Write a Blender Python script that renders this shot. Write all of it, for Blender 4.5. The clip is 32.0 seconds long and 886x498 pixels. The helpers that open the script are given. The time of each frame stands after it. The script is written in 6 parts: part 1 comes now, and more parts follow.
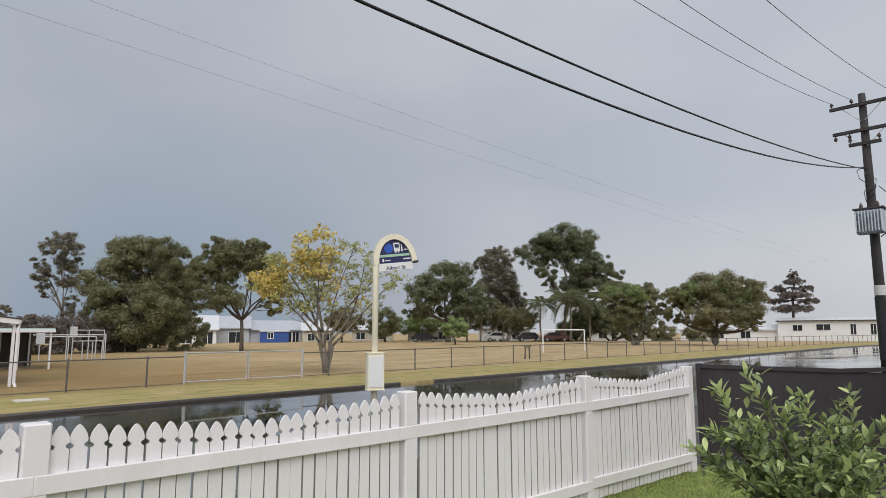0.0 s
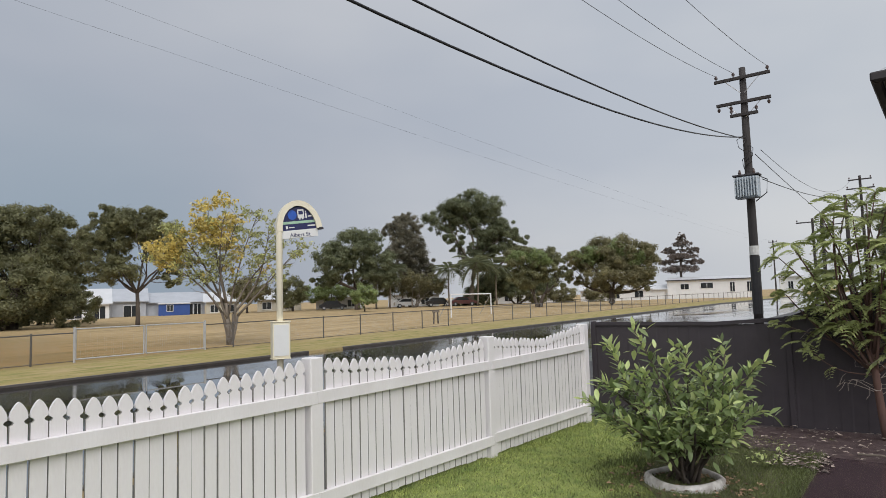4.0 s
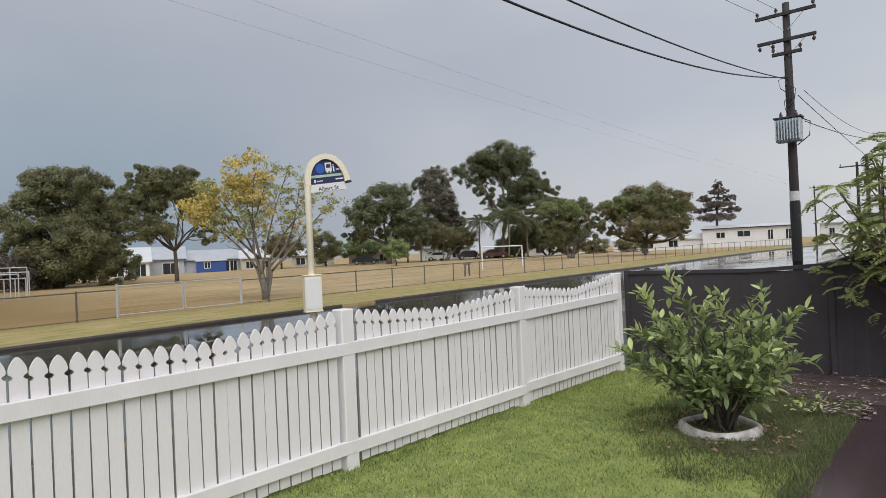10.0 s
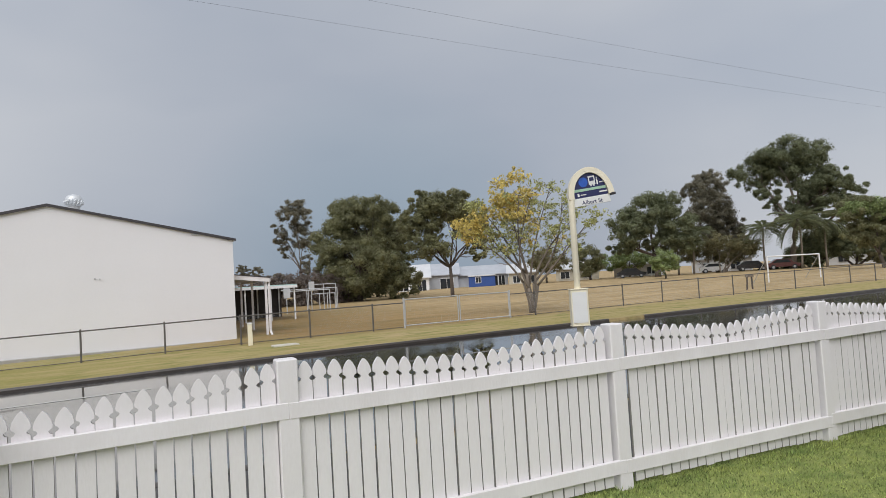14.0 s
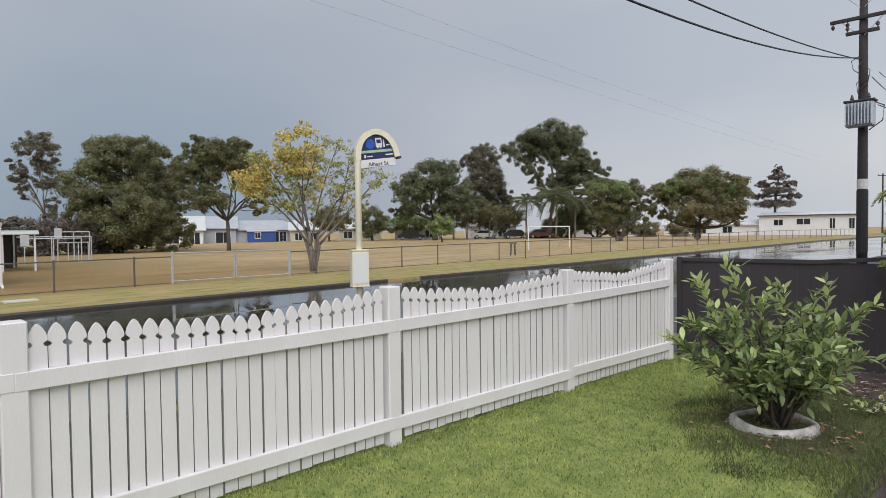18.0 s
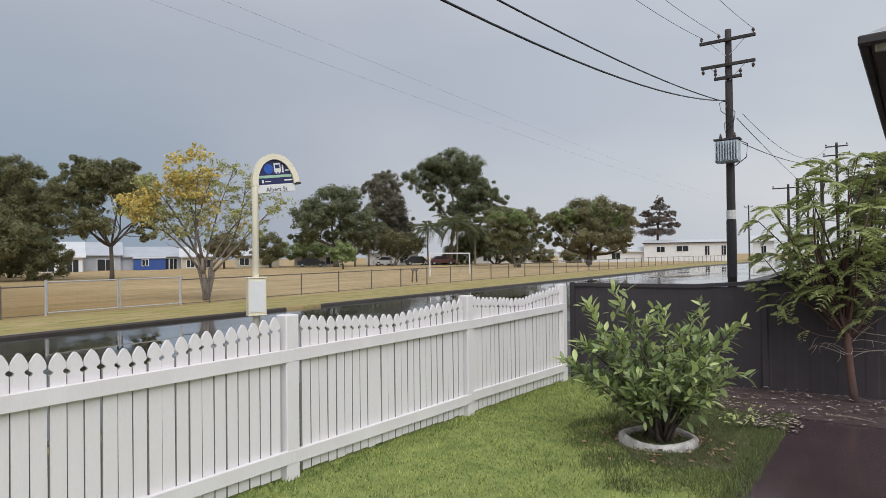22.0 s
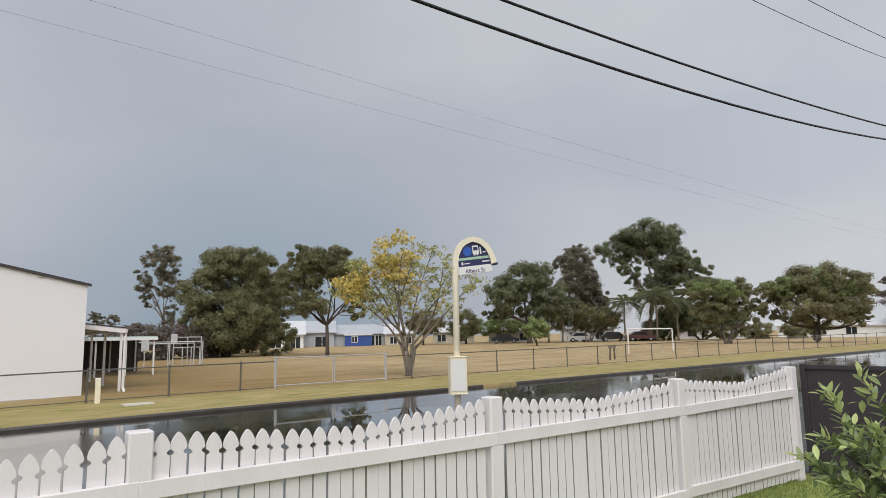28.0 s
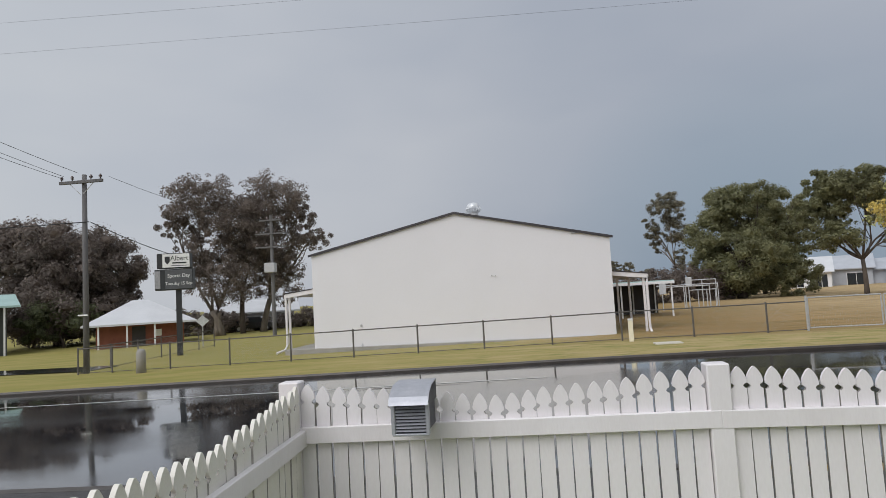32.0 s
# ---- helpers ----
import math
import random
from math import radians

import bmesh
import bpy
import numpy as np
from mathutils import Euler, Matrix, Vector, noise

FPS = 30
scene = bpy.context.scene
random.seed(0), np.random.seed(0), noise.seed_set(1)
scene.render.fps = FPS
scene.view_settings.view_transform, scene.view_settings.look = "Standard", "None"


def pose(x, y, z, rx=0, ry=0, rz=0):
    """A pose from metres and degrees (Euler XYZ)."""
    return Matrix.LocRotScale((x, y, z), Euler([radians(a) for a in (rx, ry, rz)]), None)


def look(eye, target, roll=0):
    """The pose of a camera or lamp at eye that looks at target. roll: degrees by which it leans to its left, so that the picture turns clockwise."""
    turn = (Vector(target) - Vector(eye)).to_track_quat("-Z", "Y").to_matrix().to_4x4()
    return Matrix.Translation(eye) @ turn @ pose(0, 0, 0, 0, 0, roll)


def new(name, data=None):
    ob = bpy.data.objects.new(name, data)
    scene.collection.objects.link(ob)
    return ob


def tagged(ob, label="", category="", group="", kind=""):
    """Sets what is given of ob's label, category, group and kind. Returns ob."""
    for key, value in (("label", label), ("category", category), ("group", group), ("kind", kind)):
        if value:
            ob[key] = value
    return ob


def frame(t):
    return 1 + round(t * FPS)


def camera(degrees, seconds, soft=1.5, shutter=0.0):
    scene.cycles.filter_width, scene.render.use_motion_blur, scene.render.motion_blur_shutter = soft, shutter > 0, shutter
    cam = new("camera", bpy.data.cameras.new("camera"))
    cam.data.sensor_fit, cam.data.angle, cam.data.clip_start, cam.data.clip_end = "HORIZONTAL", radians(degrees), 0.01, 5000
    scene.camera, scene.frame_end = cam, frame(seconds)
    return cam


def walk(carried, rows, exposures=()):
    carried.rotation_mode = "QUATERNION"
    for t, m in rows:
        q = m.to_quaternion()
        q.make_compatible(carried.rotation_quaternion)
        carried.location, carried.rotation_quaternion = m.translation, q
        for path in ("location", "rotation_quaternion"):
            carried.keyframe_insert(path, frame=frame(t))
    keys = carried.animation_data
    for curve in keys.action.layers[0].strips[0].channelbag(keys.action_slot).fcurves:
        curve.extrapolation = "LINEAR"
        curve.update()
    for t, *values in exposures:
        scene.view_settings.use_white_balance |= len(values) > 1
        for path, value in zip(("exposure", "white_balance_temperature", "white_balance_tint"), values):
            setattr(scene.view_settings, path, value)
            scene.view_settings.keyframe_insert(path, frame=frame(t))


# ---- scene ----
cam = camera(70.6, 32.0, soft=0.85)
PATH = [
    (0, (-0.0828, 0.1601, 1.6584), (1.2931, 1.5872, 1.9235), -0.08),
    (0.5, (-0.0935, 0.1796, 1.6499), (1.2046, 1.6896, 1.8362), -1.26),
    (1, (-0.1393, 0.1555, 1.6582), (0.9511, 1.8197, 1.8618), -2.39),
    (1.5, (-0.1587, 0.1556, 1.6660), (0.7913, 1.8984, 1.9109), -3.20),
    (2, (-0.1188, 0.1951, 1.6514), (0.9303, 1.8886, 1.8285), -2.51),
    (2.5, (-0.0790, 0.1967, 1.6504), (1.2224, 1.7059, 1.8198), -0.84),
    (3, (-0.0964, 0.1758, 1.6605), (1.3792, 1.5163, 1.8207), 0.99),
    (3.5, (-0.0999, 0.1048, 1.6529), (1.4357, 1.3748, 1.8224), -0.06),
    (5.5, (-0.0059, 0.1159, 1.6245), (1.6465, 1.2397, 1.7078), -4.10),
    (6, (-0.0271, 0.1178, 1.6308), (1.5999, 1.2765, 1.7340), -3.66),
    (6.5, (-0.0037, 0.1746, 1.6154), (1.5384, 1.4481, 1.5983), -1.91),
    (7, (-0.0184, 0.1467, 1.6206), (1.5268, 1.4156, 1.5714), -3.28),
    (7.5, (-0.0203, 0.1673, 1.6138), (1.4599, 1.5113, 1.5596), -1.37),
    (8, (-0.0306, 0.1617, 1.6224), (1.3792, 1.5802, 1.6144), -2.23),
    (8.5, (-0.0415, 0.1553, 1.6233), (1.3394, 1.6020, 1.6380), -2.60),
    (9, (-0.0432, 0.1591, 1.6244), (1.2730, 1.6649, 1.6316), -3.22),
    (9.5, (-0.0357, 0.1570, 1.6217), (1.3263, 1.6215, 1.6240), -2.99),
    (10, (-0.0134, 0.1456, 1.6178), (1.5034, 1.4491, 1.6276), -2.59),
    (10.5, (-0.0060, 0.1312, 1.6114), (1.5875, 1.3398, 1.6103), -3.04),
    (11, (0.0152, 0.1317, 1.6194), (1.6052, 1.3447, 1.6398), -3.88),
    (11.5, (0.0008, 0.1104, 1.6218), (1.5002, 1.4337, 1.6477), -3.80),
    (12, (0.0764, 0.1136, 1.6230), (1.6023, 1.4029, 1.7201), -0.11),
    (12.5, (0.0673, 0.0891, 1.6229), (1.5689, 1.4066, 1.7206), -2.32),
    (13, (0.0250, 0.1087, 1.6138), (1.3505, 1.6047, 1.6848), -1.51),
    (13.5, (-0.0009, 0.1262, 1.6087), (1.0654, 1.8163, 1.6898), -3.52),
    (14, (-0.0454, 0.1321, 1.6200), (0.8180, 1.9335, 1.7184), -3.46),
    (14.5, (-0.0279, 0.1335, 1.6109), (0.8731, 1.9174, 1.6881), -3.29),
    (15, (0.0128, 0.1454, 1.6142), (1.0866, 1.8283, 1.7355), -2.69),
    (15.5, (0.0289, 0.1351, 1.6171), (1.2883, 1.6791, 1.7904), -2.63),
    (17.5, (0.0105, 0.2204, 1.6399), (1.2467, 1.7921, 1.5990), -2.62),
    (18, (0.0141, 0.2047, 1.6357), (1.4303, 1.6157, 1.5774), -0.68),
    (18.5, (0.0289, 0.2178, 1.6346), (1.5397, 1.5277, 1.5950), -0.15),
    (19, (0.0076, 0.2063, 1.6354), (1.5735, 1.4505, 1.6319), 1.05),
    (19.5, (-0.0086, 0.2137, 1.6313), (1.5659, 1.4470, 1.6275), 2.79),
    (20, (0.0010, 0.2123, 1.6300), (1.5833, 1.4354, 1.6096), 1.72),
    (20.5, (-0.0192, 0.2101, 1.6275), (1.5594, 1.4380, 1.6164), 0.93),
    (21, (-0.0048, 0.2001, 1.6340), (1.5619, 1.4432, 1.6190), -0.07),
    (21.5, (0.0020, 0.2016, 1.6320), (1.5590, 1.4569, 1.6260), -1.29),
    (22, (0.0035, 0.1818, 1.6357), (1.6235, 1.3544, 1.6590), -0.72),
    (22.5, (0.0091, 0.1810, 1.6351), (1.6783, 1.2824, 1.6613), -0.69),
    (23, (0.0156, 0.1779, 1.6410), (1.7154, 1.2293, 1.7125), -0.10),
    (23.5, (0.0675, 0.1955, 1.6404), (1.7963, 1.1995, 1.6974), 0.13),
    (24, (0.0142, 0.1635, 1.6354), (1.7442, 1.1662, 1.6787), -0.15),
    (24.5, (-0.0034, 0.1534, 1.6392), (1.6813, 1.2280, 1.7225), -1.53),
    (26.5, (-0.0228, 0.1799, 1.7314), (1.4358, 1.4413, 2.2618), -2.47),
    (27, (-0.0084, 0.2258, 1.7212), (1.3353, 1.6438, 2.1499), -1.65),
    (27.5, (-0.0318, 0.2274, 1.7086), (1.2108, 1.7559, 2.0546), -1.73),
    (28, (-0.0509, 0.2191, 1.6813), (1.1355, 1.8060, 1.9537), -1.04),
    (28.5, (-0.0970, 0.2068, 1.6656), (0.9470, 1.9040, 1.8379), 0.10),
    (29, (-0.1367, 0.2184, 1.6611), (0.7124, 2.0229, 1.8120), 0.46),
    (29.5, (-0.1657, 0.2247, 1.6609), (0.5212, 2.0967, 1.8152), -0.70),
    (30, (-0.2004, 0.2309, 1.6601), (0.2416, 2.1713, 1.8588), -2.05),
    (30.5, (-0.2157, 0.2590, 1.6545), (0.0794, 2.2312, 1.8079), -2.08),
    (31, (-0.2403, 0.2556, 1.6581), (-0.1184, 2.2457, 1.8161), -2.22),
    (31.5, (-0.2803, 0.2452, 1.6598), (-0.3755, 2.2349, 1.8386), -2.69),
    (32, (-0.3130, 0.2449, 1.6569), (-0.5661, 2.2230, 1.8092), -3.21),
]
walk(cam, [(t, look(eye, target, roll)) for t, eye, target, roll in PATH], [(0.0, 0.0, 6350, 10), (6.0, 0.0, 6350, 10), (14.0, 0.0, 6300, 10), (24.0, 0.05, 6250, 10), (26.5, 0.14, 6500, 10), (28.0, 0.06, 6450, 10), (29.0, 0.07, 6300, 10), (30.0, -0.1, 6200, 10), (32.0, -0.13, 6250, 10)])

# ---- world, sun ----
world = bpy.data.worlds.new("overcast_sky")
scene.world = world
world.use_nodes = True
wn, wl = world.node_tree.nodes, world.node_tree.links
wn.clear()
w_out = wn.new("ShaderNodeOutputWorld")
w_bg = wn.new("ShaderNodeBackground")
w_sky = wn.new("ShaderNodeTexSky")
w_sky.sky_type = "NISHITA"
w_sky.sun_disc = False
w_sky.sun_elevation = radians(48)
w_sky.sun_rotation = radians(215)
w_sky.dust_density = 6.0
w_co = wn.new("ShaderNodeTexCoord")
w_map = wn.new("ShaderNodeMapping")
w_map.inputs["Scale"].default_value = (1.0, 1.0, 2.6)
w_noise = wn.new("ShaderNodeTexNoise")
w_noise.inputs["Scale"].default_value = 1.3
w_noise.inputs["Detail"].default_value = 4.0
w_noise.inputs["Roughness"].default_value = 0.45
w_ramp = wn.new("ShaderNodeValToRGB")
w_ramp.color_ramp.elements[0].position = 0.34
w_ramp.color_ramp.elements[0].color = (3.3, 3.55, 4.1, 1)
w_ramp.color_ramp.elements[1].position = 0.66
w_ramp.color_ramp.elements[1].color = (4.3, 4.4, 4.72, 1)
w_mix = wn.new("ShaderNodeMixRGB")
w_mix.inputs["Fac"].default_value = 0.93
wl.new(w_co.outputs["Generated"], w_map.inputs["Vector"])
wl.new(w_map.outputs["Vector"], w_noise.inputs["Vector"])
wl.new(w_noise.outputs["Fac"], w_ramp.inputs["Fac"])
wl.new(w_sky.outputs["Color"], w_mix.inputs["Color1"])
wl.new(w_ramp.outputs["Color"], w_mix.inputs["Color2"])
w_dot = wn.new("ShaderNodeVectorMath")
w_dot.operation = "DOT_PRODUCT"
w_dot.inputs[1].default_value = (0.334, 0.9425, 0.0)
wl.new(w_co.outputs["Generated"], w_dot.inputs[0])
w_bank = wn.new("ShaderNodeValToRGB")
w_bank.color_ramp.interpolation = "LINEAR"
w_bank.color_ramp.elements[0].position = 0.4
w_bank.color_ramp.elements[0].color = (1.4, 1.37, 1.27, 1)
for w_at, w_col in ((0.65, (1.3, 1.28, 1.215, 1)), (0.85, (1.13, 1.125, 1.095, 1)), (0.945, (0.9, 0.93, 0.955, 1))):
    w_mid = w_bank.color_ramp.elements.new(w_at)
    w_mid.color = w_col
w_bank.color_ramp.elements[4].position = 1.0
w_bank.color_ramp.elements[4].color = (0.61, 0.725, 0.8, 1)
wl.new(w_dot.outputs["Value"], w_bank.inputs["Fac"])
w_mul = wn.new("ShaderNodeMixRGB")
w_mul.blend_type = "MULTIPLY"
w_mul.inputs["Fac"].default_value = 1.0
wl.new(w_mix.outputs["Color"], w_mul.inputs["Color1"])
wl.new(w_bank.outputs["Color"], w_mul.inputs["Color2"])
wl.new(w_mul.outputs["Color"], w_bg.inputs["Color"])
wl.new(w_bg.outputs["Background"], w_out.inputs["Surface"])
w_bg.inputs["Strength"].default_value = 0.115

sun_data = bpy.data.lights.new("sun", "SUN")
sun_data.energy = 2.05
sun_data.angle = radians(55)
sun_data.color = (1.0, 0.985, 0.975)
sun = new("sun", sun_data)
sun.matrix_world = look((-20, -30, 40), (0, 0, 0))

# ---- materials ----
MATS = {}


def mat(name, c1, c2=None, rough=0.7, scale=8.0, fine=60.0, bump=0.15, metal=0.0, spec=0.5, rvar=0.1, stretch=(1, 1, 1),
        island=0.0, trans=0.0, coat=0.0):
    """A surface with two scales of colour variation, roughness variation and fine relief."""
    if name in MATS:
        return MATS[name]
    m = bpy.data.materials.new(name)
    m.use_nodes = True
    n, l = m.node_tree.nodes, m.node_tree.links
    b = n["Principled BSDF"]
    c2 = c2 or tuple(v * 0.72 for v in c1)
    co = n.new("ShaderNodeTexCoord")
    mp = n.new("ShaderNodeMapping")
    mp.inputs["Scale"].default_value = stretch
    l.new(co.outputs["Object"], mp.inputs["Vector"])
    big = n.new("ShaderNodeTexNoise")
    big.inputs["Scale"].default_value = scale
    big.inputs["Detail"].default_value = 5
    small = n.new("ShaderNodeTexNoise")
    small.inputs["Scale"].default_value = fine
    small.inputs["Detail"].default_value = 3
    l.new(mp.outputs["Vector"], big.inputs["Vector"])
    l.new(mp.outputs["Vector"], small.inputs["Vector"])
    add = n.new("ShaderNodeMath")
    add.operation = "MULTIPLY_ADD"
    l.new(small.outputs["Fac"], add.inputs[0])
    add.inputs[1].default_value = 0.4
    l.new(big.outputs["Fac"], add.inputs[2])
    rng = n.new("ShaderNodeMapRange")
    rng.inputs["From Min"].default_value = 0.45
    rng.inputs["From Max"].default_value = 0.95
    l.new(add.outputs[0], rng.inputs["Value"])
    mix = n.new("ShaderNodeMixRGB")
    mix.inputs["Color1"].default_value = (*c1, 1)
    mix.inputs["Color2"].default_value = (*c2, 1)
    l.new(rng.outputs["Result"], mix.inputs["Fac"])
    col = mix.outputs["Color"]
    if island:
        geo = n.new("ShaderNodeNewGeometry")
        hsv = n.new("ShaderNodeHueSaturation")
        r2 = n.new("ShaderNodeMapRange")
        r2.inputs["To Min"].default_value = 1 - island
        r2.inputs["To Max"].default_value = 1 + island
        l.new(geo.outputs["Random Per Island"], r2.inputs["Value"])
        l.new(r2.outputs["Result"], hsv.inputs["Value"])
        l.new(col, hsv.inputs["Color"])
        col = hsv.outputs["Color"]
    l.new(col, b.inputs["Base Color"])
    r3 = n.new("ShaderNodeMapRange")
    r3.inputs["To Min"].default_value = max(0.02, rough - rvar)
    r3.inputs["To Max"].default_value = min(1.0, rough + rvar)
    l.new(big.outputs["Fac"], r3.inputs["Value"])
    l.new(r3.outputs["Result"], b.inputs["Roughness"])
    b.inputs["Metallic"].default_value = metal
    b.inputs["Specular IOR Level"].default_value = spec
    b.inputs["Coat Weight"].default_value = coat
    if bump:
        bp = n.new("ShaderNodeBump")
        bp.inputs["Strength"].default_value = bump
        bp.inputs["Distance"].default_value = 0.01
        l.new(small.outputs["Fac"], bp.inputs["Height"])
        l.new(bp.outputs["Normal"], b.inputs["Normal"])
    if trans:
        tr = n.new("ShaderNodeBsdfTranslucent")
        l.new(col, tr.inputs["Color"])
        ms = n.new("ShaderNodeMixShader")
        ms.inputs["Fac"].default_value = trans
        l.new(b.outputs["BSDF"], ms.inputs[1])
        l.new(tr.outputs["BSDF"], ms.inputs[2])
        l.new(ms.outputs["Shader"], n["Material Output"].inputs["Surface"])
    MATS[name] = m
    return m


WHITE = mat("white_fence_paint", (0.80, 0.77, 0.785), (0.72, 0.685, 0.69), rough=0.5, scale=3, fine=90, bump=0.12, stretch=(1, 1, 0.25))
CREAM = mat("aged_white_paint", (0.79, 0.765, 0.725), (0.69, 0.665, 0.59), rough=0.55, scale=3, fine=80, bump=0.12)
SHEDWHITE = mat("white_wall_sheet", (0.755, 0.742, 0.765), (0.725, 0.712, 0.73), rough=0.55, scale=0.5, fine=12, bump=0.03)
DARKMETAL = mat("dark_fence_sheet", (0.046, 0.037, 0.044), (0.038, 0.031, 0.037), rough=0.65, scale=4, fine=60, bump=0.05)
DARKTRIM = mat("dark_trim", (0.05, 0.045, 0.05), (0.035, 0.03, 0.035), rough=0.5, scale=5)
BARK = mat("grey_brown_bark", (0.12, 0.095, 0.075), (0.055, 0.045, 0.038), rough=0.9, scale=4, fine=30, bump=0.6, stretch=(1, 1, 0.2))
PALEBARK = mat("pale_bark", (0.24, 0.2, 0.16), (0.1, 0.085, 0.07), rough=0.85, scale=3, fine=25, bump=0.5, stretch=(1, 1, 0.25))
POLEWOOD = mat("weathered_pole_timber", (0.06, 0.052, 0.05), (0.028, 0.025, 0.026), rough=0.8, scale=5, fine=50, bump=0.5, stretch=(1, 1, 0.1))
GREYPOLE = mat("grey_pole_timber", (0.17, 0.165, 0.165), (0.1, 0.097, 0.098), rough=0.85, scale=5, fine=50, bump=0.4, stretch=(1, 1, 0.1))
GALV = mat("galvanised_steel", (0.52, 0.52, 0.53), (0.4, 0.4, 0.41), rough=0.4, scale=12, fine=80, metal=0.25, bump=0.05)
DULLSTEEL = mat("dull_steel_pipe", (0.16, 0.15, 0.14), (0.1, 0.09, 0.085), rough=0.55, scale=6, metal=0.4, bump=0.08)
BLACK = mat("black_cable", (0.022, 0.022, 0.025), (0.016, 0.016, 0.018), rough=0.5, bump=0)
KERBCON = mat("wet_dark_kerb", (0.062, 0.05, 0.042), (0.032, 0.027, 0.023), rough=0.4, scale=3, fine=40, bump=0.3)
CONCRETE = mat("pale_concrete", (0.36, 0.34, 0.31), (0.26, 0.25, 0.23), rough=0.75, scale=3, fine=60, bump=0.2)

LEAF_DARK = mat("leaves_dark", (0.255, 0.28, 0.155), (0.15, 0.165, 0.095), rough=0.5, scale=0.6, fine=4, island=0.3, trans=0.55, bump=0)
LEAF_MID = mat("leaves_mid", (0.3, 0.3, 0.155), (0.175, 0.177, 0.095), rough=0.5, scale=0.6, fine=4, island=0.3, trans=0.55, bump=0)
LEAF_GUM = mat("leaves_gum", (0.3, 0.28, 0.205), (0.185, 0.172, 0.125), rough=0.5, scale=0.6, fine=4, island=0.3, trans=0.55, bump=0)
LEAF_BROWN = mat("leaves_brownish", (0.32, 0.295, 0.155), (0.19, 0.178, 0.1), rough=0.55, scale=0.6, fine=4, island=0.3, trans=0.55, bump=0)
LEAF_FRESH = mat("leaves_fresh", (0.3, 0.36, 0.14), (0.18, 0.23, 0.085), rough=0.5, scale=0.6, fine=4, island=0.3, trans=0.3, bump=0)
LEAF_YELLOW = mat("leaves_yellow", (0.7, 0.56, 0.17), (0.58, 0.49, 0.17), rough=0.5, scale=1.2, fine=6, island=0.35, trans=0.35, bump=0)
LEAF_LIME = mat("leaves_lime", (0.48, 0.48, 0.2), (0.33, 0.35, 0.15), rough=0.5, scale=1.2, fine=6, island=0.45, trans=0.35, bump=0)
LEAF_MAROON = mat("leaves_dusky", (0.265, 0.22, 0.19), (0.17, 0.14, 0.122), rough=0.55, scale=0.6, fine=4, island=0.3, trans=0.55, bump=0)


# ---- geometry helpers ----
class Geo:
    """Collects vertices and faces of one mesh."""

    def __init__(self):
        self.v, self.f = [], []

    def add(self, verts, faces):
        k = len(self.v)
        self.v.extend([tuple(p) for p in verts])
        self.f.extend([tuple(i + k for i in f) for f in faces])
        return self

    def box(self, x0, x1, y0, y1, z0, z1, c=0.0):
        """A box with chamfered edges of width c."""
        if c <= 0:
            p = [(x, y, z) for x in (x0, x1) for y in (y0, y1) for z in (z0, z1)]
            return self.add(p, [(0, 1, 3, 2), (4, 6, 7, 5), (0, 4, 5, 1), (2, 3, 7, 6), (0, 2, 6, 4), (1, 5, 7, 3)])
        bm = bmesh.new()
        bmesh.ops.create_cube(bm, size=1)
        bmesh.ops.scale(bm, vec=(x1 - x0, y1 - y0, z1 - z0), verts=bm.verts)
        bmesh.ops.translate(bm, vec=((x0 + x1) / 2, (y0 + y1) / 2, (z0 + z1) / 2), verts=bm.verts)
        bmesh.ops.bevel(bm, geom=list(bm.edges), offset=c, segments=1, affect="EDGES")
        bm.verts.index_update()
        self.add([v.co[:] for v in bm.verts], [[v.index for v in f.verts] for f in bm.faces])
        bm.free()
        return self

    def tube(self, pts, radii, sides=8, cap=True):
        """A tapered tube along points."""
        pts = [Vector(p) for p in pts]
        if not hasattr(radii, "__len__"):
            radii = [radii] * len(pts)
        k = len(self.v)
        for i, p in enumerate(pts):
            d = (pts[min(i + 1, len(pts) - 1)] - pts[max(i - 1, 0)]).normalized()
            a = d.orthogonal().normalized() if abs(d.z) > 0.99 else d.cross(Vector((0, 0, 1))).normalized()
            b = d.cross(a)
            for j in range(sides):
                t = 2 * math.pi * (j + 0.5) / sides
                self.v.append(tuple(p + (a * math.cos(t) + b * math.sin(t)) * radii[i]))
        for i in range(len(pts) - 1):
            for j in range(sides):
                q = (j + 1) % sides
                self.f.append((k + i * sides + j, k + i * sides + q, k + (i + 1) * sides + q, k + (i + 1) * sides + j))
        if cap:
            self.f.append(tuple(k + j for j in reversed(range(sides))))
            self.f.append(tuple(k + (len(pts) - 1) * sides + j for j in range(sides)))
        return self

    def prism(self, outline, y0, y1):
        """An outline in x and z, extruded from y0 to y1."""
        n = len(outline)
        p = [(x, y0, z) for x, z in outline] + [(x, y1, z) for x, z in outline]
        f = [tuple(range(n)), tuple(range(2 * n - 1, n - 1, -1))]
        f += [(i, i + n, (i + 1) % n + n, (i + 1) % n) for i in range(n)]
        return self.add(p, f)

    def grid(self, xs, ys, fz):
        k, nx = len(self.v), len(xs)
        for y in ys:
            for x in xs:
                self.v.append((x, y, fz(x, y)))
        for j in range(len(ys) - 1):
            for i in range(nx - 1):
                a = k + j * nx + i
                self.f.append((a, a + 1, a + nx + 1, a + nx))
        return self

    def mesh(self, name, material, smooth=False):
        me = bpy.data.meshes.new(name)
        me.from_pydata(self.v, [], self.f)
        me.materials.append(material)
        if smooth:
            me.polygons.foreach_set("use_smooth", [True] * len(me.polygons))
        me.update()
        return me


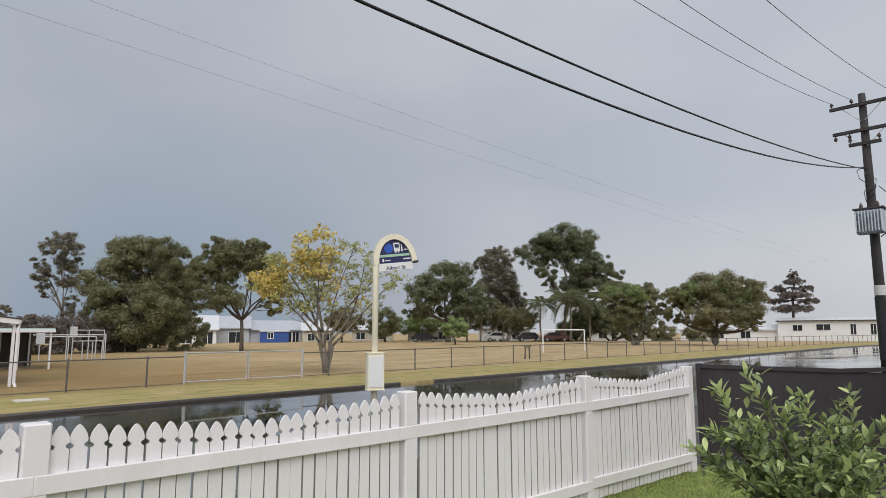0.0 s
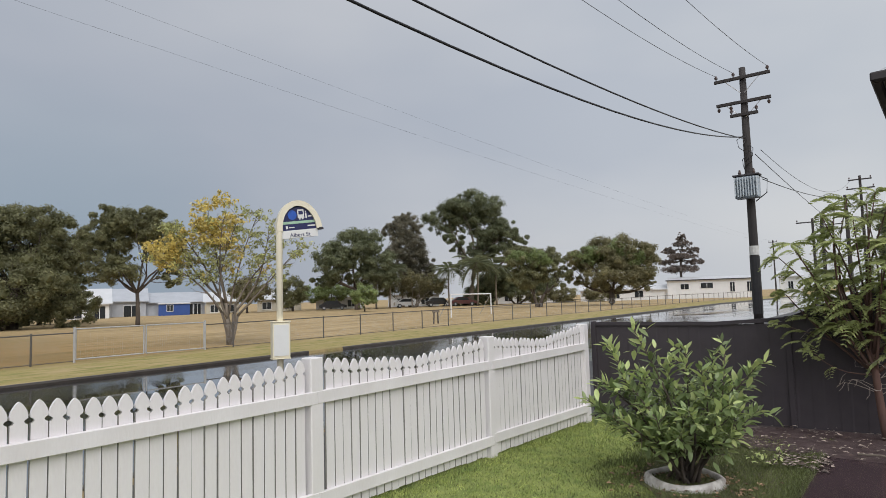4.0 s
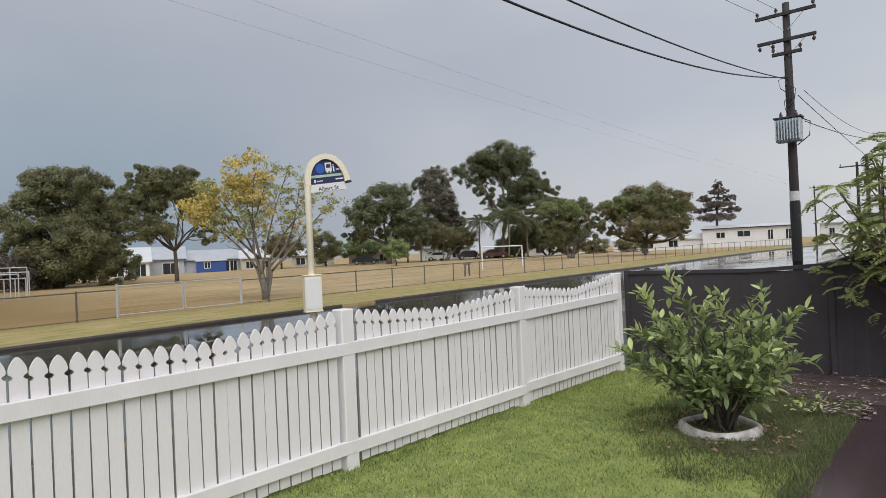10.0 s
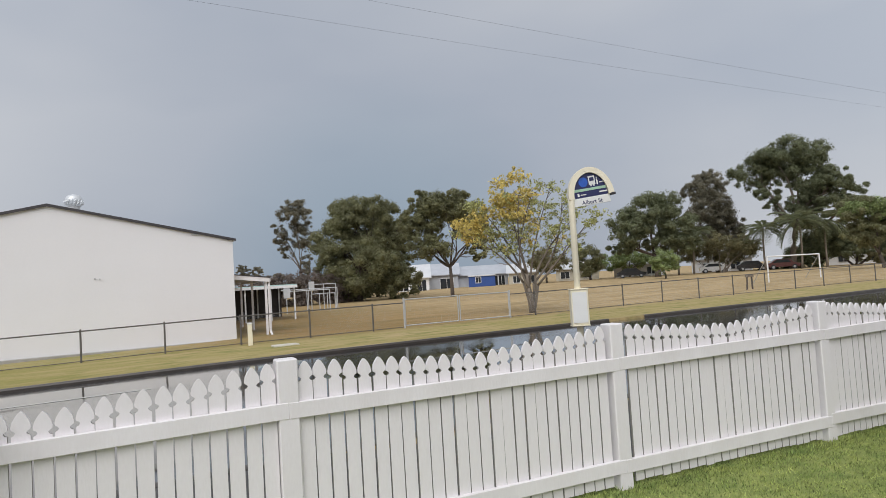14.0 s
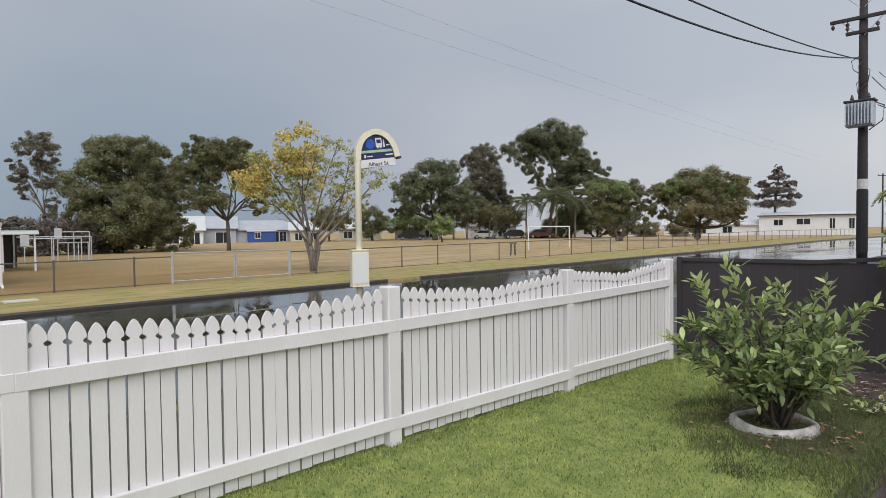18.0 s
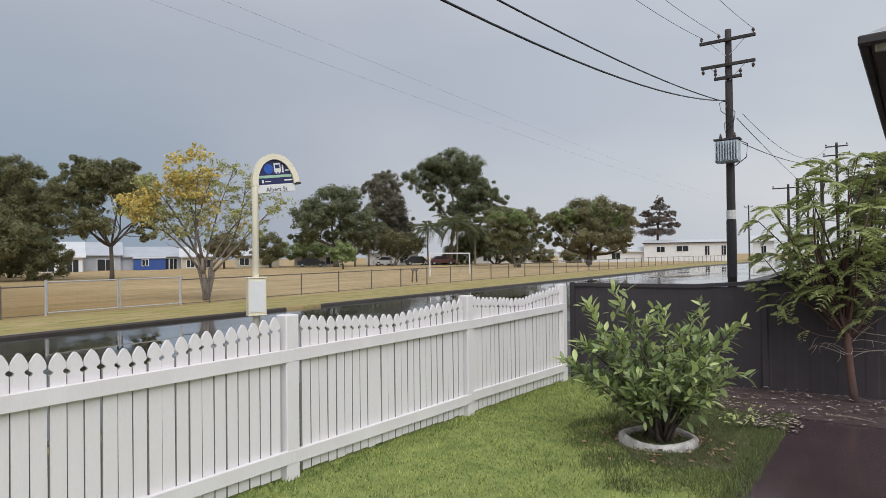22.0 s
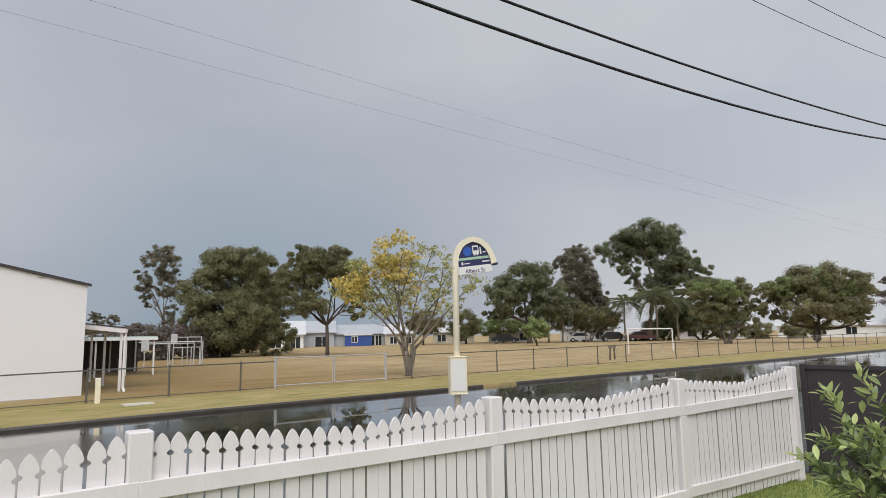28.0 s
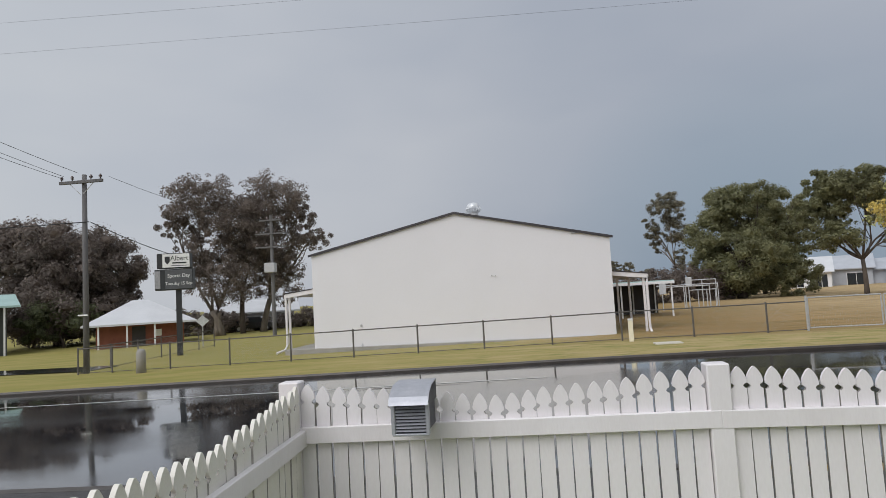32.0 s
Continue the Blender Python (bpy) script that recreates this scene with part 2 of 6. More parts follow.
def part(name, geo, material, parent=None, label="", at=None, smooth=False):
    """One mesh object under a thing or a part. geo: a Geo or a mesh to share."""
    me = geo.mesh(name, material, smooth) if isinstance(geo, Geo) else geo
    ob = new(name, me)
    if parent is not None:
        ob.parent = parent
    if at is not None:
        ob.matrix_basis = at
    if label:
        tagged(ob, label)
    return ob


def thing(name, at, label, category, group="", kind=""):
    ob = new(name)
    ob.empty_display_size = 0.2
    ob.matrix_basis = at
    return tagged(ob, label, category, group, kind)


def level(x):
    """Height of verge and road edge along the street, which falls towards negative x."""
    if x < 3:
        return max(-0.15 + 0.018 * (x - 3), -0.9)
    return min(-0.15 + 0.006 * (x - 3), 0.25)


def ground_z(x, y):
    if y <= 4.0:
        return -0.1
    if y <= 4.3:
        return -0.1 + (y - 4.0) / 0.3 * 0.088
    if y < 6.9:
        return (y - 4.3) / 2.6 * level(x) - 0.012
    if 7.0 < y < 17.35:
        return level(x) - 0.35
    return level(x)

# ---- ground, road ----
def ground_material():
    m = bpy.data.materials.new("grass_and_dry_turf")
    m.use_nodes = True
    n, l = m.node_tree.nodes, m.node_tree.links
    b = n["Principled BSDF"]
    b.inputs["Roughness"].default_value = 0.9
    b.inputs["Specular IOR Level"].default_value = 0.2
    co = n.new("ShaderNodeTexCoord")
    sep = n.new("ShaderNodeSeparateXYZ")
    l.new(co.outputs["Object"], sep.inputs[0])

    def noise_of(scale, stretch=(1, 1, 1), detail=5):
        mp = n.new("ShaderNodeMapping")
        mp.inputs["Scale"].default_value = stretch
        l.new(co.outputs["Object"], mp.inputs["Vector"])
        t = n.new("ShaderNodeTexNoise")
        t.inputs["Scale"].default_value = scale
        t.inputs["Detail"].default_value = detail
        l.new(mp.outputs["Vector"], t.inputs["Vector"])
        return t.outputs["Fac"]

    def ramp(sock, a, b2):
        r = n.new("ShaderNodeMapRange")
        r.inputs["From Min"].default_value, r.inputs["From Max"].default_value = a, b2
        l.new(sock, r.inputs["Value"])
        return r.outputs["Result"]

    def mixc(f, c1, c2):
        x = n.new("ShaderNodeMixRGB")
        l.new(f, x.inputs["Fac"])
        for key, c in (("Color1", c1), ("Color2", c2)):
            if isinstance(c, tuple):
                x.inputs[key].default_value = (*c, 1)
            else:
                l.new(c, x.inputs[key])
        return x.outputs["Color"]

    def mad(a, k, c):
        x = n.new("ShaderNodeMath")
        x.operation = "MULTIPLY_ADD"
        l.new(a, x.inputs[0])
        x.inputs[1].default_value = k
        l.new(c, x.inputs[2])
        return x.outputs[0]

    fine = noise_of(9, detail=6)
    broad = noise_of(0.16, (1, 2.5, 1))
    mid = noise_of(0.9, (0.5, 2, 1))
    green = mixc(ramp(fine, 0.3, 0.7), (0.27, 0.235, 0.08), (0.37, 0.305, 0.13))
    green = mixc(ramp(mid, 0.42, 0.7), green, (0.42, 0.32, 0.17))
    patch = noise_of(1.7, (0.6, 1.4, 1), 6)
    green = mixc(ramp(patch, 0.52, 0.68), green, (0.2, 0.2, 0.06))
    green = mixc(ramp(sep.outputs["X"], -12.0, 4.0), mixc(ramp(mid, 0.35, 0.7), (0.23, 0.215, 0.055), (0.32, 0.265, 0.095)), green)
    green = mixc(ramp(mad(mid, 1.2, sep.outputs["Y"]), 18.45, 17.75), green, mixc(ramp(fine, 0.35, 0.65), (0.36, 0.27, 0.13), (0.2, 0.145, 0.08)))
    tan = mixc(ramp(broad, 0.35, 0.65), (0.45, 0.325, 0.175), (0.29, 0.21, 0.105))
    tan2 = mixc(ramp(mid, 0.4, 0.75), tan, (0.5, 0.38, 0.22))
    streak = noise_of(0.5, (0.25, 3.0, 1), 6)
    tan2 = mixc(ramp(streak, 0.5, 0.72), tan2, (0.25, 0.19, 0.085))
    brown = mixc(ramp(streak, 0.36, 0.66), (0.31, 0.195, 0.08), (0.17, 0.125, 0.042))
    tan2 = mixc(ramp(mad(broad, 8.0, sep.outputs["X"]), 24.0, 12.0), tan2, brown)
    edge = mad(mid, 1.6, sep.outputs["Y"])
    east = ramp(mad(broad, 6.0, sep.outputs["X"]), 2.0, 8.0)
    far = ramp(edge, 22.0, 24.0)
    both = n.new("ShaderNodeMath")
    both.operation = "MULTIPLY"
    l.new(far, both.inputs[0])
    l.new(east, both.inputs[1])
    l.new(mixc(both.outputs[0], green, tan2), b.inputs["Base Color"])
    bp = n.new("ShaderNodeBump")
    bp.inputs["Strength"].default_value = 0.5
    bp.inputs["Distance"].default_value = 0.04
    l.new(fine, bp.inputs["Height"])
    l.new(bp.outputs["Normal"], b.inputs["Normal"])
    return m


def wet_road_material():
    m = bpy.data.materials.new("wet_asphalt")
    m.use_nodes = True
    n, l = m.node_tree.nodes, m.node_tree.links
    b = n["Principled BSDF"]
    co = n.new("ShaderNodeTexCoord")
    mp = n.new("ShaderNodeMapping")
    mp.inputs["Scale"].default_value = (0.35, 1.0, 1.0)
    l.new(co.outputs["Object"], mp.inputs["Vector"])
    pud = n.new("ShaderNodeTexNoise")
    pud.inputs["Scale"].default_value = 0.55
    pud.inputs["Detail"].default_value = 4
    l.new(mp.outputs["Vector"], pud.inputs["Vector"])
    grit = n.new("ShaderNodeTexNoise")
    grit.inputs["Scale"].default_value = 90
    grit.inputs["Detail"].default_value = 2
    l.new(co.outputs["Object"], grit.inputs["Vector"])
    wet = n.new("ShaderNodeMapRange")
    wet.inputs["From Min"].default_value, wet.inputs["From Max"].default_value = 0.38, 0.6
    l.new(pud.outputs["Fac"], wet.inputs["Value"])
    r = n.new("ShaderNodeMapRange")
    r.inputs["To Min"].default_value, r.inputs["To Max"].default_value = 0.02, 0.14
    l.new(wet.outputs["Result"], r.inputs["Value"])
    l.new(r.outputs["Result"], b.inputs["Roughness"])
    mx = n.new("ShaderNodeMixRGB")
    mx.inputs["Color1"].default_value = (0.018, 0.02, 0.026, 1)
    mx.inputs["Color2"].default_value = (0.03, 0.032, 0.038, 1)
    l.new(wet.outputs["Result"], mx.inputs["Fac"])
    l.new(mx.outputs["Color"], b.inputs["Base Color"])
    b.inputs["Specular IOR Level"].default_value = 0.6
    b.inputs["Coat Weight"].default_value = 0.8
    l.new(r.outputs["Result"], b.inputs["Coat Roughness"])
    b.inputs["Coat IOR"].default_value = 1.45
    bs = n.new("ShaderNodeMath")
    bs.operation = "MULTIPLY"
    l.new(wet.outputs["Result"], bs.inputs[0])
    bs.inputs[1].default_value = 0.035
    bp = n.new("ShaderNodeBump")
    bp.inputs["Distance"].default_value = 0.01
    l.new(bs.outputs[0], bp.inputs["Strength"])
    l.new(grit.outputs["Fac"], bp.inputs["Height"])
    l.new(bp.outputs["Normal"], b.inputs["Normal"])
    return m


ROAD_MAT = wet_road_material()
gx = [-900, -400, -200, -120] + list(range(-80, 141, 4)) + [200, 400, 900]
gy = [-900, -300, -100, -40, -15, -5, 0, 3.99, 4.3, 5, 6, 6.9, 6.98, 7.02, 12, 17.3, 17.37, 18, 20, 22, 26, 32, 40, 55, 75, 100, 150, 300, 900]
part("ground", Geo().grid(gx, gy, ground_z), ground_material(), smooth=False)
tagged(bpy.data.objects["ground"], "grass verge and dry tan sports field across the street", "ground", kind="structure")

rx = [-400, -120] + list(range(-80, 141, 4)) + [250, 600]
ry = [7.0, 8.5, 10.5, 12.2, 14, 15.8, 17.1, 17.37]


def road_z(x, y):
    return level(x) - 0.085 + 0.03 * (1 - ((y - 12.2) / 5.2) ** 2)


part("road", Geo().grid(rx, ry, road_z), ROAD_MAT, smooth=True)
tagged(bpy.data.objects["road"], "wide wet black asphalt street with puddles mirroring the sky", "road", kind="structure")


def kerb(name, y0, y1, spans):
    g = Geo()
    for a, b in spans:
        xs = np.linspace(a, b, max(2, int((b - a) / 3)))
        s = 1 if y1 > y0 else -1
        prof = [(y0, -0.2), (y0, -0.03), (y0 + 0.03 * s, 0.012), (y0 + 0.09 * s, 0.018), (y1, 0.015), (y1, -0.2)]
        k = len(g.v)
        for x in xs:
            g.v.extend([(float(x), y, level(float(x)) + z) for y, z in prof])
        n = len(prof)
        for i in range(len(xs) - 1):
            for j in range(n - 1):
                g.f.append((k + i * n + j, k + i * n + j + 1, k + (i + 1) * n + j + 1, k + (i + 1) * n + j))
    ob = part(name, g, KERBCON)
    return tagged(ob, "low dark wet concrete kerb along the street", "kerb", kind="structure")


kerb("kerb_far", 17.33, 17.43, [(-60, 14.4), (16.0, 140)])
kerb("kerb_near", 7.06, 6.85, [(-60, 9)])

# edge line painted along the far side of the street
g = Geo()
for x0 in range(-60, 0, 4):
    g.grid([x0, x0 + 4], [14.55, 14.66], lambda x, y: road_z(x, y) + 0.004)
tagged(part("edge_line", g, mat("white_road_paint", (0.6, 0.6, 0.58), rough=0.3, scale=6, fine=40)), "thin worn white edge line on the wet street", "road marking", kind="structure")

# footpath strip between the picket fence and the street
g = Geo().grid([-60, -30, -15, -8, 0, 9], [4.0, 4.4, 5.2, 6.2, 6.84], lambda x, y: ground_z(x, y) + 0.02)
tagged(part("footpath", g, mat("dark_wet_gravel", (0.06, 0.056, 0.055), (0.03, 0.028, 0.028), rough=0.5, scale=5, fine=70, bump=0.8)), "dark wet gravel footpath outside the picket fence", "footpath", kind="structure")

g = Geo().grid([8.9, 16, 24, 32, 45, 60, 90], [1.0, 3.0, 4.6, 5.2, 6.2, 7.0], lambda x, y: road_z(x, 7.0) + 0.004 + max(0.0, ground_z(x, y) + 0.012 - road_z(x, 7.0)))
tagged(part("sealed_verge", g, mat("dark_wet_gravel", (0.06, 0.056, 0.055))), "wet sealed verge past the neighbour's fence", "road verge", kind="structure")

# ---- yard: lawn, path, mulch ----
def lawn_z(x, y):
    """Lawn height, falling a little towards the picket fence."""
    t = min(1.0, max(0.0, (y - 3.0) / 0.7))
    edge = 0.03 - 0.075 * min(1.0, max(0.0, (x - 3.0) / 4.5))
    return 0.012 * noise.noise((x * 1.5, y * 1.5, 0)) + edge * t * t * (3 - 2 * t)



lawn_m = mat("lawn_turf", (0.31, 0.34, 0.11), (0.145, 0.195, 0.058), rough=0.9, scale=5, fine=40, bump=0.8, spec=0.2)
g = Geo().grid(np.linspace(-1.7, 8.1, 30).tolist(), np.linspace(1.02, 4.0, 22).tolist(), lawn_z)
tagged(part("lawn", g, lawn_m, smooth=True), "bright green mown lawn inside the picket fence", "lawn", kind="structure")
path_m = mat("dark_red_wet_concrete", (0.075, 0.05, 0.055), (0.05, 0.034, 0.038), rough=0.16, scale=2.5, fine=70, bump=0.05, rvar=0.13)
g = Geo().box(-6, 6.95, -6, 1.08, -0.1, 0.028, 0.012)
tagged(part("path", g, path_m), "dark red painted concrete path, wet and glossy", "path", kind="structure")
mulch_m = mat("dark_mulch", (0.1, 0.068, 0.068), (0.045, 0.026, 0.026), rough=0.8, scale=9, fine=60, bump=1.0)
g = Geo().grid(np.linspace(6.95, 8.9, 16).tolist(), np.linspace(-6, 2.1, 40).tolist(), lambda x, y: 0.02 + 0.03 * noise.noise((x * 3, y * 3, 4)))
tagged(part("mulch_bed", g, mulch_m, smooth=True), "dark mulch garden bed with leaf litter beside the path", "garden bed", kind="structure")

# worn dark earth between the bush and the path corner, with a ragged edge
g = Geo()
RP = []
for i in range(48):
    a = 2 * math.pi * i / 48
    r = 1 + 0.22 * noise.noise((math.cos(a) * 2.2, math.sin(a) * 2.2, 8)) + 0.1 * noise.noise((math.cos(a) * 7, math.sin(a) * 7, 3))
    RP.append((min(6.94, 6.05 + 1.15 * r * math.cos(a)), max(1.09, 1.62 + 0.72 * r * math.sin(a))))
g.add([(x, y, lawn_z(x, y) + 0.012) for x, y in RP] + [(6.05, 1.62, lawn_z(6.05, 1.62) + 0.016)], [(i, (i + 1) % 48, 48) for i in range(48)])
tagged(part("bare_earth", g, mat("worn_earth", (0.13, 0.12, 0.068), (0.068, 0.06, 0.04), rough=0.9, scale=5, fine=40, bump=0.8, spec=0.2)), "worn dark earth with thin grass near the path", "bare earth", kind="structure")

# ---- white picket fence ----
POST_X = [-1.71, 0.67, 3.063, 5.418, 7.7]
FY = 3.85
# Greyer edge colour stands for the shade in the gaps between pickets.
EDGE_SHADE = mat("shaded_board_edge", (0.42, 0.4, 0.37), (0.26, 0.245, 0.225), rough=0.85, scale=6, fine=60, bump=0.2, stretch=(1, 1, 0.3))


def picket_outline(w, h):
    """Spade-topped picket: straight board, notch, then a pointed acorn head."""
    a = w / 2
    half = [(a, 0), (a, h - 0.116), (a * 0.72, h - 0.111), (a * 0.56, h - 0.101), (a * 0.72, h - 0.092), (a * 1.0, h - 0.086),
            (a * 1.04, h - 0.071), (a * 0.88, h - 0.046), (a * 0.56, h - 0.022), (a * 0.25, h - 0.006), (a * 0.06, h - 0.001)]
    return half + [(-x, z) for x, z in reversed(half)]


PICKETS = {}


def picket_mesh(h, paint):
    """One board; its sawn edges and notch are coloured dark as shade in the gaps, its faces painted."""
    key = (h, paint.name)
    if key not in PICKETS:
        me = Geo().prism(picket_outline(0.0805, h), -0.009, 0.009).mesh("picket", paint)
        me.materials.append(EDGE_SHADE)
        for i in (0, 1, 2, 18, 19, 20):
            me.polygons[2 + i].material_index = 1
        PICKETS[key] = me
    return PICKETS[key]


def picket_panel(p, first, step, n, tops, feet, s=1, paint=None):
    """Pickets along local x, whose tips fall from both ends to the middle. tops: first, middle and last tip; feet: first and last foot."""
    paint = paint or WHITE
    for i in range(n):
        u = i / (n - 1)
        v = (1 - abs(2 * u - 1)) ** 0.93
        top = (tops[0] if u < 0.5 else tops[2]) * (1 - v) + tops[1] * v
        foot = feet[0] + (feet[1] - feet[0]) * u + random.uniform(-0.006, 0.006)
        part("picket", picket_mesh(round(top - foot + random.uniform(-0.003, 0.003), 2), paint), paint, p,
             at=pose(first + i * step + random.uniform(-0.003, 0.003), s * (-0.047 + random.uniform(-0.002, 0.002)), foot, random.uniform(-0.3, 0.3), random.uniform(-0.25, 0.25), random.uniform(-0.6, 0.6)))


def rail(p, x0, x1, z0, z1, s=1, h=0.092):
    """A rail whose lower edge runs from z0 to z1, let into the posts."""
    y0, y1 = sorted((s * -0.094, s * -0.0565))
    L = math.hypot(x1 - x0, z1 - z0)
    part("rail", Geo().box(0, L, y0, y1, 0, h, 0.003), WHITE, p, at=pose(x0, 0, z0, 0, -math.degrees(math.atan2(z1 - z0, x1 - x0)), 0))


def fence_post(p, x, s=1, top=1.222):
    y0, y1 = sorted((s * -0.0905, s * 0.025))
    part("post", Geo().box(x - 0.0595, x + 0.0595, y0, y1, -0.15, top, 0.007), WHITE, p)


front = thing("picket_fence", pose(0, FY, 0), "white painted timber picket fence with scalloped spade tops along the lawn", "fence")
for x, top in zip(POST_X, (1.21, 1.222, 1.222, 1.225, 1.238)):
    fence_post(front, x, 1, top)
picket_panel(front, -1.607, 0.0905, 25, (1.19, 1.1, 1.205), (0.05, 0.055))
picket_panel(front, 0.775, 0.0897, 25, (1.203, 1.13, 1.21), (0.055, 0.058))
picket_panel(front, 3.213, 0.0897, 24, (1.205, 1.125, 1.21), (0.057, 0.02))
picket_panel(front, 5.55, 0.0897, 24, (1.208, 1.13, 1.232), (0.012, -0.02))
for i, (up, low) in enumerate((((0.86, 0.887), (0.14, 0.15)), ((0.885, 0.88), (0.152, 0.144)), ((0.882, 0.884), (0.14, 0.112)), ((0.88, 0.9), (0.132, 0.088)))):
    a, b = POST_X[i] + 0.0015, POST_X[i + 1] - 0.0015
    rail(front, a, b, *up)
    rail(front, a, b, *low, h=0.096)
PANEL = 2.38
side = thing("picket_fence", pose(POST_X[0], FY - 0.02, 0, 0, 0, -87), "white picket fence return beside the driveway, yellowing lower boards", "fence")
for k in range(2):
    picket_panel(side, 0.115 + k * PANEL, 0.0897, 25, (1.19, 1.1, 1.2), (0.04, 0.04), -1, CREAM)
    fence_post(side, (k + 1) * PANEL, -1)
    rail(side, 0.05 + k * PANEL, (k + 1) * PANEL - 0.0015, 0.845, 0.85, -1)
    rail(side, 0.05 + k * PANEL, (k + 1) * PANEL - 0.0015, 0.14, 0.14, -1)

# ---- dark sheet-metal fence ----
dark = thing("metal_fence", pose(7.98, 3.78, 0, 0, 0, -85), "dark charcoal sheet-metal boundary fence behind the garden", "fence")


def dark_top(u):
    return 1.25 if u < 2.2 else min(1.25 + (u - 2.2) * 0.375, 2.4)


u = 0.0
while u < 9.0:
    g = Geo()
    prof = [(0, 0), (0.05, 0), (0.07, 0.004), (0.19, 0.004), (0.21, 0)]
    k, w = 0, 0.78
    pts = [(u + i * 0.26 + a, b) for i in range(3) for a, b in prof] + [(u + w, 0)]
    for x, y in pts:
        g.v.extend([(x, y, 0.03), (x, y, dark_top(x) - 0.03)])
    for i in range(len(pts) - 1):
        g.f.append((2 * i, 2 * i + 2, 2 * i + 3, 2 * i + 1))
    part("panel", g, DARKMETAL, dark)
    part("rail", Geo().add([(u, -0.02, dark_top(u) - 0.045), (u + w, -0.02, dark_top(u + w) - 0.045), (u + w, -0.02, dark_top(u + w)), (u, -0.02, dark_top(u)),
                            (u, 0.045, dark_top(u) - 0.045), (u + w, 0.045, dark_top(u + w) - 0.045), (u + w, 0.045, dark_top(u + w)), (u, 0.045, dark_top(u))],
                           [(0, 1, 2, 3), (7, 6, 5, 4), (3, 2, 6, 7), (0, 4, 5, 1), (0, 3, 7, 4), (1, 5, 6, 2)]), DARKMETAL, dark)
    u += w
for x in (0.0, 2.34, 4.68, 7.02):
    part("post", Geo().box(x - 0.03, x + 0.03, -0.025, 0.05, -0.1, dark_top(x) + 0.01, 0.004), DARKMETAL, dark)

# ---- trees ----
def crown_geo(lobes, leaves, size, clump, hollow, rng, spread=1.0, core=0.0, puff=0.27):
    """Many small leaves in clumps on uneven lobes, with a rough leafy core in each dense clump. lobes: (x, y, z, rx, ry, rz)."""
    vol = np.array([(l[3] * l[4] * l[5]) ** (2 / 3) for l in lobes])
    share = vol / vol.sum()
    V = []
    g = Geo()
    ico = [(0, 0, -1), (0.72, -0.53, -0.45), (-0.28, -0.85, -0.45), (-0.89, 0, -0.45), (-0.28, 0.85, -0.45), (0.72, 0.53, -0.45),
           (0.28, -0.85, 0.45), (-0.72, -0.53, 0.45), (-0.72, 0.53, 0.45), (0.28, 0.85, 0.45), (0.89, 0, 0.45), (0, 0, 1)]
    icf = [(0, 1, 2), (1, 0, 5), (0, 2, 3), (0, 3, 4), (0, 4, 5), (1, 5, 10), (2, 1, 6), (3, 2, 7), (4, 3, 8), (5, 4, 9),
           (1, 10, 6), (2, 6, 7), (3, 7, 8), (4, 8, 9), (5, 9, 10), (6, 10, 11), (7, 6, 11), (8, 7, 11), (9, 8, 11), (10, 9, 11)]
    cores = []
    for (x, y, z, a, b, c), s in zip(lobes, share):
        n = max(20, int(leaves * s * 4.8))
        nc = max(8, int(clump * s * 2.1))
        d = rng.normal(size=(nc, 3))
        d /= np.linalg.norm(d, axis=1)[:, None]
        r = hollow * 0.75 + (1.12 - hollow * 0.75) * rng.random(nc) ** 0.7
        cen = d * r[:, None] * np.array([a, b, c]) * spread
        cr = puff * 0.82 * (a * b * c) ** (1 / 3) * (0.4 + 1.1 * rng.random(nc))
        w = rng.choice(nc, n, p=cr ** 2 / (cr ** 2).sum())
        o = rng.normal(size=(n, 3))
        o[:, 2] += 0.3
        o /= np.linalg.norm(o, axis=1)[:, None]
        out = 0.62 + 0.42 * rng.random(n) ** 0.8 + 0.35 * (rng.random(n) > 0.9)
        p = cen[w] + o * (cr[w] * out)[:, None] * np.array([1.12, 1.12, 0.9]) + np.array([x, y, z])
        nr = o * 1.0 + rng.normal(size=(n, 3)) * 0.3 + np.array([0, 0, 0.2])
        nr /= np.linalg.norm(nr, axis=1)[:, None]
        t = np.cross(nr, rng.normal(size=(n, 3)))
        t /= np.linalg.norm(t, axis=1)[:, None] + 1e-9
        bt = np.cross(nr, t)
        s1 = (size * 0.6 * (0.6 + 0.8 * rng.random(n)))[:, None]
        quad = np.stack([p - t * s1, p + bt * s1 * 0.5 + nr * s1 * 0.12, p + t * s1, p - bt * s1 * 0.5 + nr * s1 * 0.12], axis=1)
        V.append(quad.reshape(-1, 3))
        if core:
            for q, k in zip(cen, cr):
                jit = 0.75 + 0.5 * rng.random(12)
                cores.append([(x + q[0] + u[0] * k * core * h * 1.2, y + q[1] + u[1] * k * core * h * 1.2, z + q[2] + u[2] * k * core * h * 0.9) for u, h in zip(ico, jit)])
    V = np.concatenate(V)
    g.v = V.tolist()
    g.f = [(i, i + 1, i + 2, i + 3) for i in range(0, len(V), 4)]
    for q in cores:
        g.add(q, icf)
    return g


def limb(g, a, b, r0, r1, rng, bend=0.12, n=5, sides=6):
    a, b = np.array(a, float), np.array(b, float)
    L = np.linalg.norm(b - a)
    off = rng.normal(size=3) * bend * L
    pts = [tuple(a + (b - a) * t + off * math.sin(math.pi * t)) for t in np.linspace(0, 1, n)]
    g.tube(pts, [r0 + (r1 - r0) * t for t in np.linspace(0, 1, n)], sides)
    return pts


